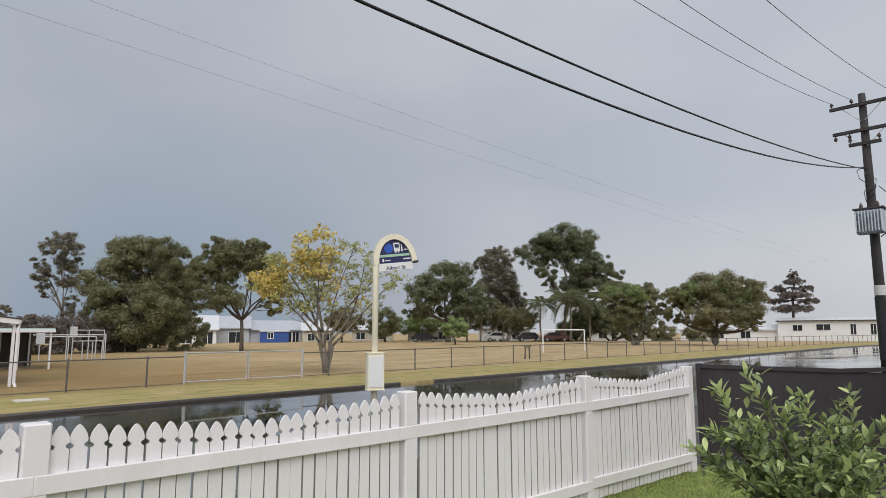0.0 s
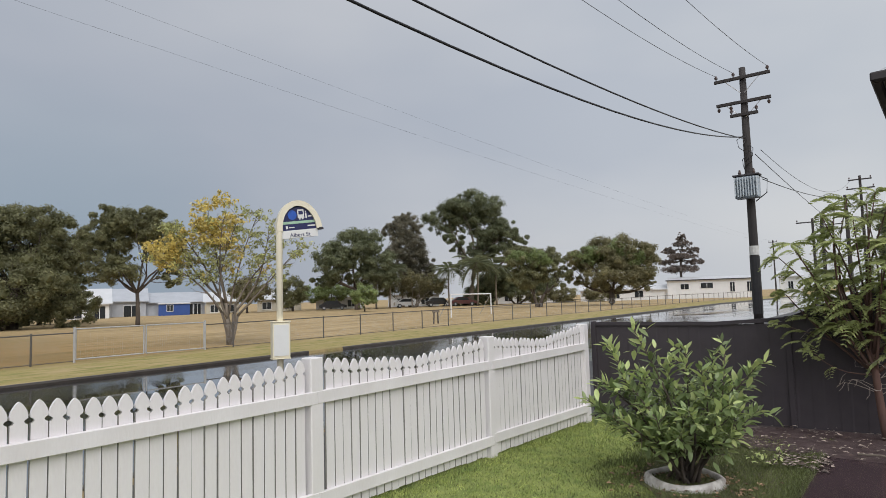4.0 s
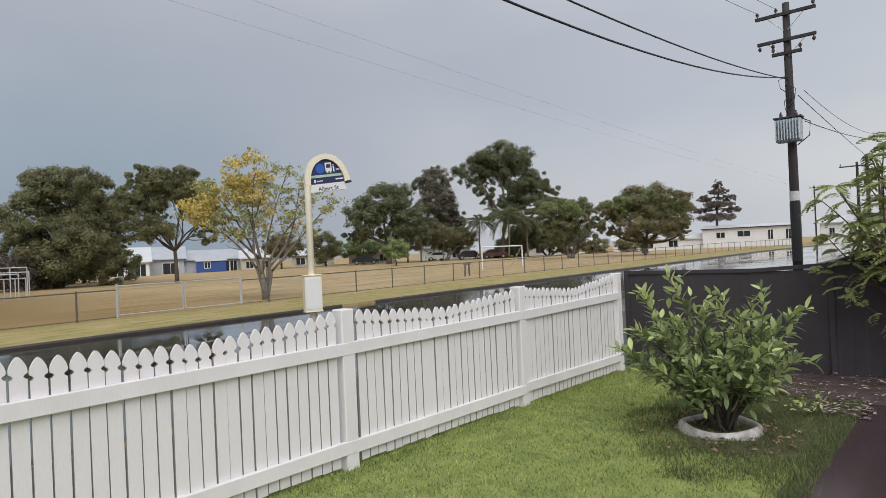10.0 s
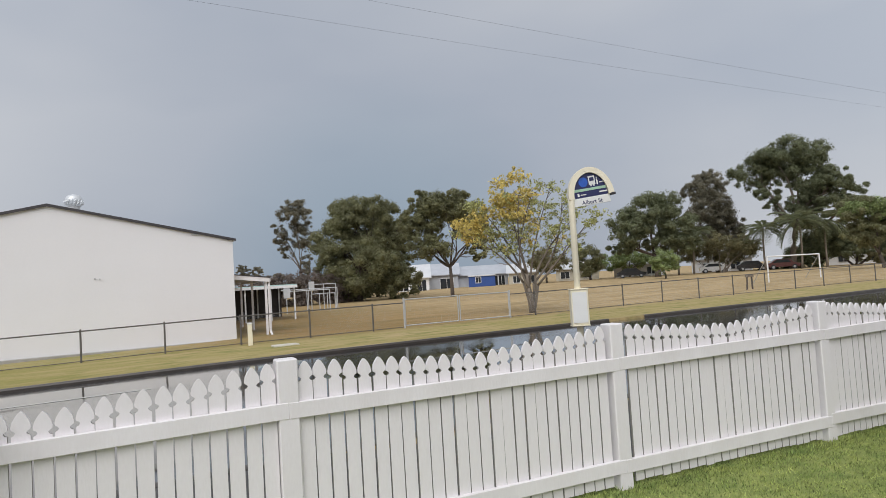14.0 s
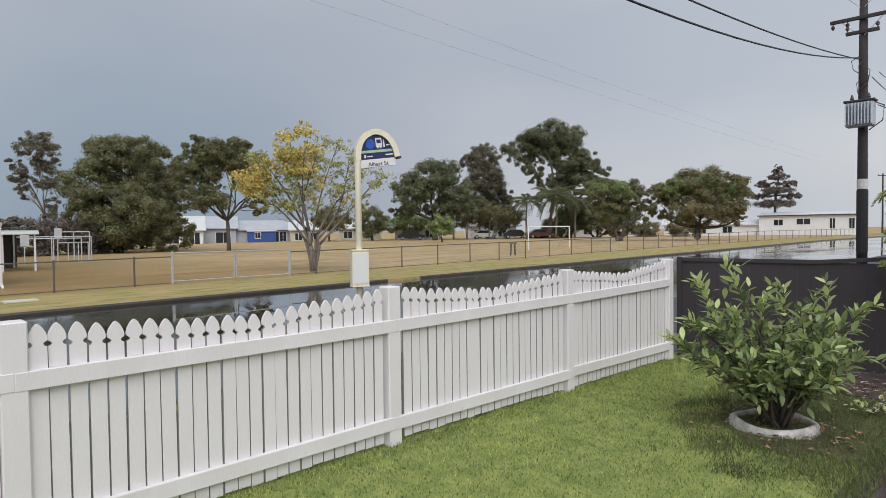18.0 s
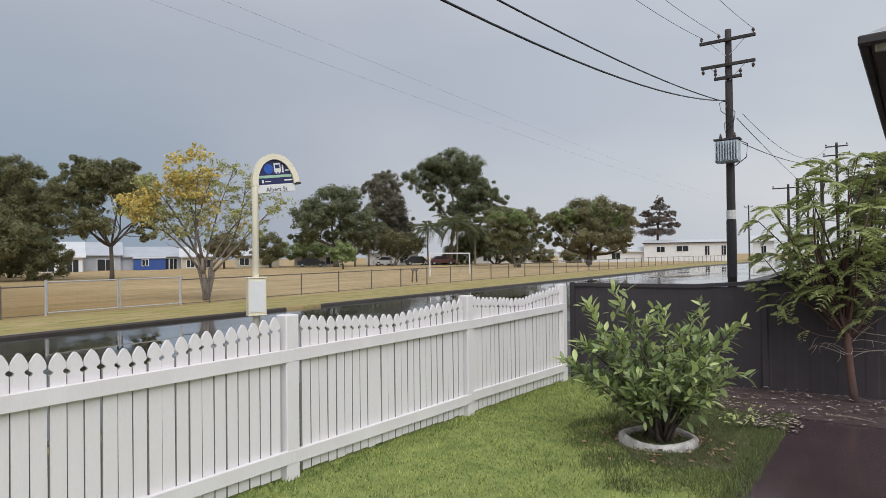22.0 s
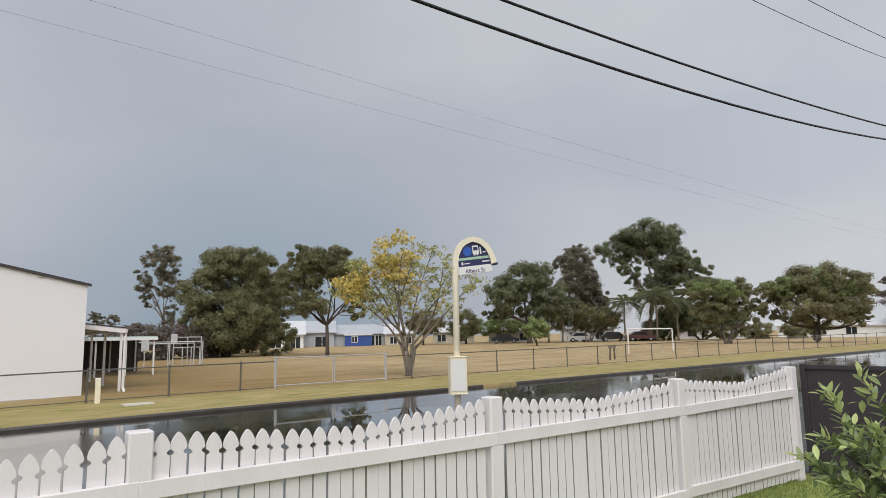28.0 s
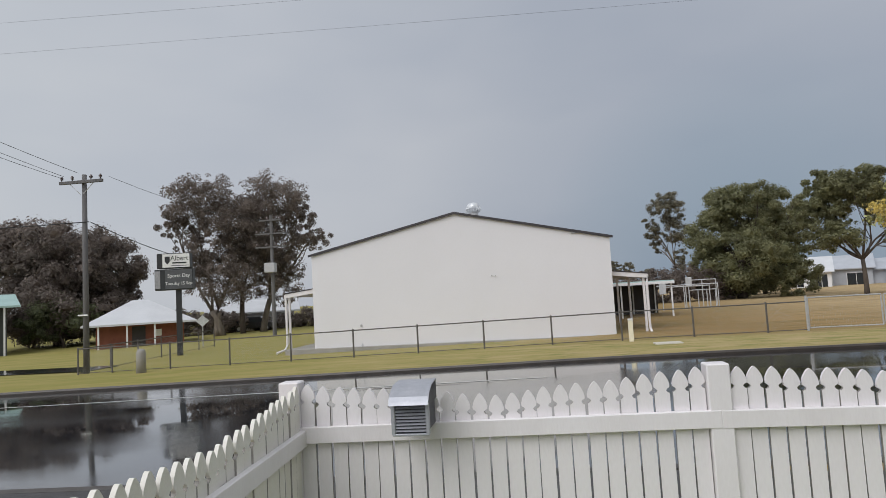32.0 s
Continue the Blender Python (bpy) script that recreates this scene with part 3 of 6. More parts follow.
def tree(name, label, x, y, lobes, leaves=3500, size=0.16, clump=90, hollow=0.55, leafmat=None, bark=None, trunk=0.22, fork=0.35,
         stems=1, twigs=3, seed=1, z0=None, lean=0.0, extra=None, category="tree", spread=1.0, grow=1.01, core=0.5, puff=0.25):
    """lobes: (sideways, height, half width, half height), the sideways axis square to the way from the yard."""
    rng = np.random.default_rng(seed)
    az = math.atan2(y, x)
    z = (ground_z(x, y) if z0 is None else z0)
    t = thing(name, pose(x, y, z, 0, 0, math.degrees(az) - 90), label, category)
    full = [(o, rng.uniform(-0.5, 0.5) * a, h, a * grow, a * grow, c * grow) for o, h, a, c in lobes]
    top = max(l[2] for l in full)
    low = min(l[2] - l[5] for l in full)
    g = Geo()
    fz = max(0.5, fork * top)
    for s in range(stems):
        bx = 0.0 if stems == 1 else (s - (stems - 1) / 2) * trunk * 1.6
        mine = [l for i, l in enumerate(full) if i % stems == s] or full
        cx = sum(l[0] for l in mine) / len(mine)
        k = fz * (0.7 + 0.5 * rng.random()) if stems > 1 else fz
        stem = limb(g, (bx, 0, -0.1), (bx + (cx - bx) * 0.3 + lean, rng.normal() * 0.1, k), trunk * 1.25, trunk * 0.8, rng, 0.05, 5, 8)
        for l in mine:
            e = limb(g, stem[-1], (l[0], l[1], l[2] - 0.1 * l[5]), trunk * 0.55, trunk * 0.16, rng, 0.08, 6)
            for _ in range(twigs):
                d = rng.normal(size=3)
                d /= np.linalg.norm(d)
                q = (l[0] + d[0] * l[3] * 0.8, l[1] + d[1] * l[4] * 0.8, l[2] + d[2] * l[5] * 0.8)
                limb(g, e[rng.integers(2, 5)], q, trunk * 0.22, trunk * 0.06, rng, 0.1, 4, 4)
    part("trunk", g, bark or BARK, t, smooth=True)
    part("crown", crown_geo(full, leaves, size, clump, hollow, rng, spread, core, puff), leafmat or LEAF_MID, t)
    if extra:
        lob2, n2, s2, c2, m2, lab2 = extra
        part("crown", crown_geo([(o, rng.uniform(-0.5, 0.3) * a, h, a, a, c) for o, h, a, c in lob2], n2, s2, c2, 0.3, rng), m2, t, lab2)
    return t


tree("tree", "tall thin gum tree with open grey-green foliage", 18.0, 78.1, [(-1.0, 11.1, 1.93, 1.39), (-2.6, 7.7, 1.19, 1.12), (0.2, 8.6, 1.4, 2.42), (-2.1, 6.1, 0.87, 0.75), (0.3, 4.1, 0.84, 1.59), (-3.0, 9.5, 0.64, 0.75)],
     leaves=3000, size=0.17, clump=110, hollow=0.45, leafmat=LEAF_GUM, bark=PALEBARK, trunk=0.16, seed=3, core=0.45, puff=0.23)
tree("tree", "large dense rounded dark green tree", 20.0, 63.0, [(0.3, 8.2, 3.1, 2.3), (-2.1, 6.2, 2.18, 2.96), (2.7, 6.9, 2.84, 3.05), (0.0, 3.7, 3.75, 2.46), (4.6, 7.2, 1.74, 2.36), (-2.2, 3.0, 1.94, 2.26), (4.4, 3.2, 1.7, 1.96), (4.0, 1.7, 2.3, 1.8), (-1.5, 1.5, 2.6, 1.7), (1.8, 9.2, 2.5, 1.5), (-1.0, 9.0, 1.9, 1.3)],
     leaves=15000, size=0.19, clump=240, hollow=0.75, leafmat=LEAF_MID, trunk=0.4, seed=4)
tree("tree", "leafy green tree with a bare forked trunk", 25.6, 52.2, [(0.0, 8.4, 2.44, 1.62), (-2.0, 7.2, 1.72, 2.0), (1.9, 6.8, 1.39, 1.73), (-1.7, 4.8, 2.02, 1.1), (2.5, 4.2, 1.1, 0.92), (-2.4, 8.9, 1.19, 1.1), (-3.4, 6.6, 1.3, 1.3), (2.9, 5.4, 1.1, 1.0), (0.6, 9.2, 1.3, 0.8)],
     leaves=9000, size=0.16, clump=240, hollow=0.4, leafmat=LEAF_MID, trunk=0.17, fork=0.3, seed=5, core=0.45, puff=0.23)


def fan_tree(x, y):
    """Several thin stems that fan out from one foot, with sparse leaf sprays at the twig ends."""
    rng = np.random.default_rng(6)
    t = thing("tree", pose(x, y, ground_z(x, y), 0, 0, math.degrees(math.atan2(y, x)) - 90), "sparse many-stemmed tree with yellow and lime leaves", "tree")
    sprays = []
    for i in range(10):
        g = Geo()
        u = (i - 4.5) / 4.5
        top = (u * 2.75 + rng.normal() * 0.2, rng.uniform(-1.6, 1.6), 5.4 - 1.7 * u * u + rng.uniform(-0.5, 0.4))
        k = rng.uniform(1.1, 1.8)
        st = limb(g, (u * 0.05, rng.normal() * 0.04, -0.1), (u * 0.3 + rng.normal() * 0.06, top[1] * 0.2, k), 0.08, 0.055, rng, 0.03, 5, 7)
        br = limb(g, st[-1], top, 0.055, 0.014, rng, 0.05, 10, 6)
        for k in range(2, 10):
            for _ in range(3 if k > 3 else 2):
                d = rng.normal(size=3)
                d[0] += u * 1.3
                d[2] = abs(d[2]) * 0.9 + 0.3
                d /= np.linalg.norm(d)
                q = np.array(br[k]) + d * rng.uniform(0.45, 1.15) * (1 - 0.04 * k)
                limb(g, br[k], q, 0.014, 0.005, rng, 0.07, 4, 4)
                sprays.append(q)
        part("trunk", g, PALEBARK, t, smooth=True)
    lime, gold = [], []
    for q in sprays:
        if q[2] < 2.6 or rng.random() < (0.5 if q[0] > 0.2 and q[2] < 4.6 else 0.25):
            continue
        warm = (-1.9 < q[0] < 0.2 and 4.2 < q[2] < 5.7) or (-1.2 < q[0] < -0.2 and q[2] > 5.9) or (q[0] < -2.0 and 3.0 < q[2] < 4.6)
        (gold if rng.random() < (0.85 if warm else 0.06) else lime).append((q[0], q[1], q[2], 0.42, 0.42, 0.26))
    for k in range(34):
        cx, cz, rx_, rz_ = ((-0.85, 5.0, 0.8, 0.6), (-2.5, 3.9, 0.75, 0.45), (-0.6, 6.0, 0.4, 0.3))[0 if k < 18 else 1 if k < 28 else 2]
        gold.append((cx + rng.normal() * rx_ * 0.6, rng.normal() * 0.5, cz + rng.normal() * rz_ * 0.6, 0.4, 0.4, 0.26))
    part("crown", crown_geo(lime, 1350, 0.1, len(lime) * 7, 0.2, rng), LEAF_LIME, t, "thin lime green leaf sprays")
    part("crown", crown_geo(gold, 1250, 0.12, len(gold) * 8, 0.2, rng), LEAF_YELLOW, t, "golden yellow leaves")
    return t


fan_tree(15.4, 23.6)
tree("tree", "small rounded green tree before the far houses", 62.5, 78.2, [(-0.4, 3.2, 2.34, 2.35)], leaves=1800, size=0.2, clump=50, leafmat=LEAF_MID, trunk=0.18, seed=7)
tree("tree", "low spreading green tree before the far houses", 57.1, 82.2, [(0.1, 3.5, 3.03, 1.62)], leaves=1800, size=0.2, clump=60, leafmat=LEAF_BROWN, trunk=0.18, seed=8)
tree("tree", "broad dark green shade tree on the field's edge", 65.7, 67.3, [(0.0, 8.8, 4.23, 2.88), (-3.5, 7.2, 2.72, 3.06), (3.3, 6.3, 2.7, 3.05), (-4.6, 4.7, 1.87, 1.02), (0.6, 4.6, 2.37, 1.3)],
     leaves=6500, size=0.26, clump=130, hollow=0.65, leafmat=LEAF_DARK, trunk=0.4, seed=9)
tree("tree", "low flat-topped umbrella tree with pale green leaves", 71.6, 79.6, [(-2.6, 2.6, 2.6, 1.2), (0.2, 2.9, 2.6, 1.3), (2.6, 2.6, 2.4, 1.2)], leaves=2400, size=0.2, clump=70, leafmat=LEAF_FRESH, trunk=0.16, seed=10)
tree("tree", "small ball-shaped young tree on the field", 56.5, 56.7, [(0.0, 1.9, 1.58, 1.3)], leaves=1300, size=0.16, clump=45, leafmat=LEAF_FRESH, trunk=0.1, seed=11)
tree("tree", "tall upright gum tree with dark foliage", 81.6, 72.4, [(0.7, 13.9, 2.71, 2.15), (-1.7, 13.3, 1.46, 1.27), (1.0, 9.7, 3.1, 3.12), (3.7, 6.6, 2.11, 1.75), (0.2, 5.9, 2.6, 1.5)],
     leaves=9000, size=0.21, clump=200, hollow=0.5, leafmat=LEAF_GUM, bark=PALEBARK, trunk=0.3, seed=12, core=0.45, puff=0.23)
tree("tree", "very tall spreading gum tree with dark clumped foliage", 82.4, 58.5, [(0.9, 15.8, 4.5, 2.5), (-3.8, 14.0, 3.2, 2.1), (2.8, 12.4, 3.07, 2.82), (-2.0, 10.8, 1.75, 1.96), (4.8, 10.3, 2.7, 1.93), (7.7, 8.6, 2.16, 1.39), (1.3, 8.3, 2.92, 2.3), (5.6, 12.4, 2.2, 1.5), (7.2, 10.6, 2.0, 1.3), (-1.4, 15.9, 2.4, 1.5)],
     leaves=15000, size=0.22, clump=260, hollow=0.5, leafmat=LEAF_DARK, bark=PALEBARK, trunk=0.42, seed=13, core=0.45, puff=0.23)
tree("shrub", "dark shrubs growing under the palms", 86.8, 57.3, [(0.6, 3.4, 2.3, 2.4), (3.0, 3.6, 2.1, 2.5)], leaves=2400, size=0.24, clump=80, leafmat=LEAF_DARK, trunk=0.2, seed=14, category="shrub")
tree("tree", "small bushy tree with a forked trunk", 64.6, 36.2, [(-1.5, 5.3, 2.17, 1.65), (1.1, 4.9, 1.88, 1.75), (-1.3, 3.4, 2.28, 1.14), (2.6, 3.7, 1.16, 1.62)],
     leaves=4200, size=0.19, clump=90, hollow=0.55, leafmat=LEAF_MID, trunk=0.2, fork=0.25, stems=2, seed=15,
     extra=([(-1.6, 5.9, 1.9, 1.0), (0.6, 5.6, 1.5, 1.0)], 1500, 0.17, 60, LEAF_FRESH, "lighter yellow-green top growth"))
tree("tree", "wide brownish green tree beside the field fence", 69.1, 29.2, [(0.6, 5.8, 3.0, 1.94), (-2.9, 5.4, 2.05, 1.55), (3.7, 4.7, 1.88, 2.14), (0.4, 3.1, 3.6, 1.34), (-4.0, 3.6, 1.27, 1.12), (4.2, 2.5, 1.14, 0.83)],
     leaves=7000, size=0.18, clump=150, hollow=0.55, leafmat=LEAF_BROWN, trunk=0.35, fork=0.25, seed=16,
     extra=([(0.4, 6.1, 2.6, 1.3), (-2.8, 5.6, 1.8, 1.1), (3.4, 5.2, 1.5, 1.2)], 2600, 0.17, 90, LEAF_FRESH, "lighter yellow-green top growth"))
tree("pine_tree", "dark layered pine tree behind the white building", 118.6, 36.3, [(0.3, 11.4, 0.9, 0.8), (0.4, 10.0, 1.6, 0.55), (-1.5, 8.9, 1.6, 0.5), (2.0, 8.8, 1.6, 0.5), (0.3, 7.7, 2.6, 0.5), (-2.5, 6.8, 1.7, 0.5), (2.7, 6.6, 1.7, 0.5), (0.1, 5.4, 3.2, 0.55)],
     leaves=4200, size=0.2, clump=260, hollow=0.3, leafmat=LEAF_MAROON, trunk=0.25, fork=0.6, seed=17, core=0.0, puff=0.24)
tree("tree", "massive dark shade tree behind the school roofs", -44.4, 54.6, [(0.5, 7.8, 4.6, 2.9), (-2.6, 8.6, 3.4, 2.4), (4.6, 6.7, 2.6, 2.9), (0.0, 3.5, 4.6, 2.6), (4.0, 3.2, 3.0, 2.4)],
     leaves=20000, size=0.22, clump=260, hollow=0.7, leafmat=LEAF_MAROON, trunk=0.4, seed=18, grow=1.14)
tree("tree", "tall gum tree with dusky foliage and pale limbs", -27.7, 53.7, [(-1.5, 12.2, 2.44, 1.82), (-3.6, 10.4, 1.3, 1.0), (1.8, 9.3, 2.45, 2.47), (-1.6, 7.8, 1.5, 1.92), (0.4, 5.2, 2.65, 1.84)],
     leaves=7500, size=0.17, clump=260, hollow=0.3, leafmat=LEAF_MAROON, bark=PALEBARK, trunk=0.27, fork=0.2, stems=2, twigs=6, seed=19, core=0.0, puff=0.2, grow=1.24)
tree("tree", "tall dusky gum tree beside the school shed", -25.1, 57.1, [(0.9, 12.2, 2.7, 2.05), (3.5, 11.1, 1.27, 1.53), (4.5, 8.6, 1.61, 0.88), (1.0, 8.4, 2.6, 2.16), (1.4, 5.1, 2.09, 1.95)],
     leaves=7500, size=0.17, clump=260, hollow=0.3, leafmat=LEAF_MAROON, bark=PALEBARK, trunk=0.28, fork=0.25, twigs=6, seed=20, core=0.0, puff=0.2, grow=1.24)
tree("shrub", "dark green shrub behind the school building", -40.3, 50.2, [(0.0, 2.9, 2.53, 1.73), (-1.7, 2.0, 1.63, 1.46)], leaves=2600, size=0.18, clump=60, leafmat=LEAF_DARK, trunk=0.12, seed=21, category="shrub")
tree("tree", "distant treetops beyond the shed", 22.1, 148.5, [(-2.3, 6.8, 1.12, 1.13), (1.5, 6.1, 1.36, 1.03), (-0.9, 6.1, 1.14, 0.91)], leaves=900, size=0.25, clump=40, leafmat=LEAF_GUM, trunk=0.15, seed=22)
tree("tree", "distant tree beyond the play frames", 27.9, 147.5, [(-0.1, 4.1, 1.41, 1.17)], leaves=500, size=0.25, clump=25, leafmat=LEAF_GUM, trunk=0.15, seed=23)
tree("tree", "thin pale brownish trees on the field's edge", 74.5, 63.8, [(-0.6, 4.4, 1.9, 1.3), (1.8, 3.9, 1.6, 1.1), (3.6, 3.2, 1.3, 0.9)], leaves=1700, size=0.18, clump=60, hollow=0.3, leafmat=LEAF_BROWN, bark=PALEBARK, trunk=0.12, fork=0.3, stems=3, seed=24, core=0.2)
tree("shrub", "dark scrub and hedge behind the school sign", -30.5, 62.0, [(-6.0, 1.1, 3.0, 1.2), (-1.0, 1.0, 3.0, 1.1), (3.5, 0.6, 2.6, 0.6), (7.5, 0.9, 2.8, 0.9)], leaves=4500, size=0.2, clump=140, leafmat=LEAF_MAROON, trunk=0.14, seed=25, category="shrub")
tree("tree", "dusky gum foliage filling between two trunks", -26.6, 56.0, [(0.0, 11.2, 2.2, 1.7), (0.2, 7.6, 2.2, 1.8), (-3.2, 6.2, 1.6, 1.3), (3.6, 6.0, 1.5, 1.2)], leaves=2600, size=0.16, clump=90, hollow=0.45, leafmat=LEAF_MAROON, trunk=0.24, seed=26, core=0.3, puff=0.2, grow=1.14)
tree("shrub", "dark shrubs between the palms and the field", 80.5, 63.0, [(6.5, 1.6, 2.6, 1.6), (3.4, 0.5, 1.6, 0.6)], leaves=1800, size=0.2, clump=110, leafmat=LEAF_DARK, trunk=0.12, seed=28, category="shrub")
tree("shrub", "bushy hedge beside the low white houses", 96.0, 47.0, [(-7.0, 1.0, 2.4, 1.0), (-2.0, 1.2, 2.6, 1.2), (4.0, 1.1, 2.6, 1.1)], leaves=2400, size=0.22, clump=80, leafmat=LEAF_BROWN, trunk=0.08, seed=29, category="shrub")
tree("tree", "dark tree in shade beside the rounded tree", 26.0, 74.0, [(-2.0, 3.0, 3.0, 2.6), (2.0, 3.2, 2.6, 2.4)], leaves=3600, size=0.2, clump=90, leafmat=LEAF_DARK, trunk=0.2, seed=30)
tree("tree", "low dark trees shading the houses past the field", 77.0, 66.5, [(-4.2, 3.4, 2.2, 1.5), (-0.5, 3.1, 2.3, 1.3), (3.6, 3.6, 2.4, 1.6), (1.4, 2.2, 1.6, 0.9)], leaves=4200, size=0.2, clump=150, hollow=0.4, leafmat=LEAF_BROWN, bark=PALEBARK, trunk=0.13, fork=0.3, stems=3, seed=35, core=0.2)
tree("tree", "low dark trees behind the palms", 90.0, 54.5, [(-3.6, 3.6, 2.6, 1.8), (0.6, 3.2, 2.5, 1.6), (4.4, 3.4, 2.4, 1.7)], leaves=4200, size=0.22, clump=140, hollow=0.5, leafmat=LEAF_DARK, trunk=0.15, fork=0.3, stems=3, seed=36, core=0.3)
tree("tree", "dark treetop rising behind the high-set house", 40.0, 0.9, [(0.2, 6.2, 0.7, 0.75), (-0.5, 5.2, 0.9, 0.8), (0.9, 5.3, 0.9, 0.9), (0.1, 4.0, 1.3, 1.2)], leaves=2600, size=0.13, clump=120, hollow=0.4, leafmat=LEAF_DARK, trunk=0.12, seed=37, core=0.3)
tree("hedge", "dark hedge behind the play frames", 15.0, 62.0, [(-5.0, 1.4, 2.6, 1.6), (-1.5, 1.6, 2.8, 1.8), (2.5, 1.5, 2.6, 1.7)], leaves=3200, size=0.2, clump=90, leafmat=LEAF_MAROON, trunk=0.08, seed=33, category="hedge")

# ---- white school shed ----
SY = 25.35
shed = thing("shed", pose(-3.0, SY, -0.2), "large plain white gabled school shed with dark roof trim", "building")
SW, SD = 6.07, 22.0


part("wall", Geo().prism([(-SW, -0.3), (SW, -0.3), (SW, 3.82), (0, 5.18), (-SW, 3.82)], 0.0, 0.2), SHEDWHITE, shed)
part("wall", Geo().box(-SW, -SW + 0.2, 0.2, SD, -0.3, 3.82), SHEDWHITE, shed)
part("wall", Geo().box(SW - 0.2, SW, 0.2, SD, -0.3, 3.82), SHEDWHITE, shed)
part("wall", Geo().prism([(-SW, -0.3), (SW, -0.3), (SW, 3.82), (0, 5.18), (-SW, 3.82)], SD, SD + 0.2), SHEDWHITE, shed)
ROOF = mat("white_roof_sheet", (0.66, 0.67, 0.69), (0.55, 0.56, 0.58), rough=0.45, scale=1, fine=20, bump=0.05, metal=0.1)
for s in (-1, 1):
    part("roof", Geo().add([(0, -0.05, 5.19), (s * (SW + 0.1), -0.05, 3.82), (s * (SW + 0.1), SD + 0.3, 3.82), (0, SD + 0.3, 5.19),
                            (0, -0.05, 5.24), (s * (SW + 0.1), -0.05, 3.87), (s * (SW + 0.1), SD + 0.3, 3.87), (0, SD + 0.3, 5.24)],
                           [(0, 1, 2, 3), (7, 6, 5, 4), (0, 4, 5, 1), (1, 5, 6, 2), (2, 6, 7, 3)]), ROOF, shed)
    part("barge_board", Geo().add([(0, -0.09, 5.17), (s * (SW + 0.12), -0.09, 3.8), (s * (SW + 0.12), -0.09, 3.89), (0, -0.09, 5.265),
                                   (0, -0.052, 5.17), (s * (SW + 0.12), -0.052, 3.8), (s * (SW + 0.12), -0.052, 3.89), (0, -0.052, 5.265)],
                                  [(0, 1, 2, 3), (7, 6, 5, 4), (3, 2, 6, 7), (0, 4, 5, 1), (1, 5, 6, 2)]), DARKTRIM, shed, "dark metal edge trim")
part("base_strip", Geo().box(-SW - 0.02, SW + 0.02, -0.03, 0.0, -0.3, -0.02), mat("pinkish_base", (0.42, 0.33, 0.3)), shed, "pinkish concrete footing")
vent = part("roof_vent", Geo().tube([(0.72, 1.0, 5.0), (0.72, 1.0, 5.32)], 0.2, 14), GALV, shed)
g = Geo()
for i in range(16):
    a = 2 * math.pi * i / 16
    pts = [(0.72 + math.cos(a + k * 0.12) * r, 1.0 + math.sin(a + k * 0.12) * r, z) for k, (r, z) in enumerate([(0.2, 5.32), (0.29, 5.38), (0.31, 5.46), (0.26, 5.54), (0.1, 5.6)])]
    g.tube(pts, 0.035, 4)
VENTW = mat("pale_vent_metal", (0.72, 0.74, 0.76), (0.6, 0.62, 0.65), rough=0.35, scale=6, metal=0.3)
part("turbine", g, VENTW, vent, "round spinning vent at rest")
part("drum", Geo().tube([(0.72, 1.0, 5.3), (0.72, 1.0, 5.4), (0.72, 1.0, 5.55), (0.72, 1.0, 5.68), (0.72, 1.0, 5.74)], [0.2, 0.27, 0.29, 0.22, 0.06], 16), VENTW, vent, smooth=True)
part("wall_fixture", Geo().box(1.36, 1.4, -0.05, 0, 2.57, 2.62, 0.008).box(1.52, 1.55, -0.08, 0, 2.55, 2.6, 0.008), GALV, shed)
part("wall_fixture", Geo().box(4.6, 5.1, -0.05, 0, 4.06, 4.1, 0.01), GALV, shed)
part("wall_fixture", Geo().box(-4.1, -4.02, -0.05, 0, 0.82, 0.92, 0.01), GALV, shed)
part("tap_pipe", Geo().tube([(-4.06, -0.04, -0.2), (-4.06, -0.04, 0.15)], 0.02, 6), GALV, shed)


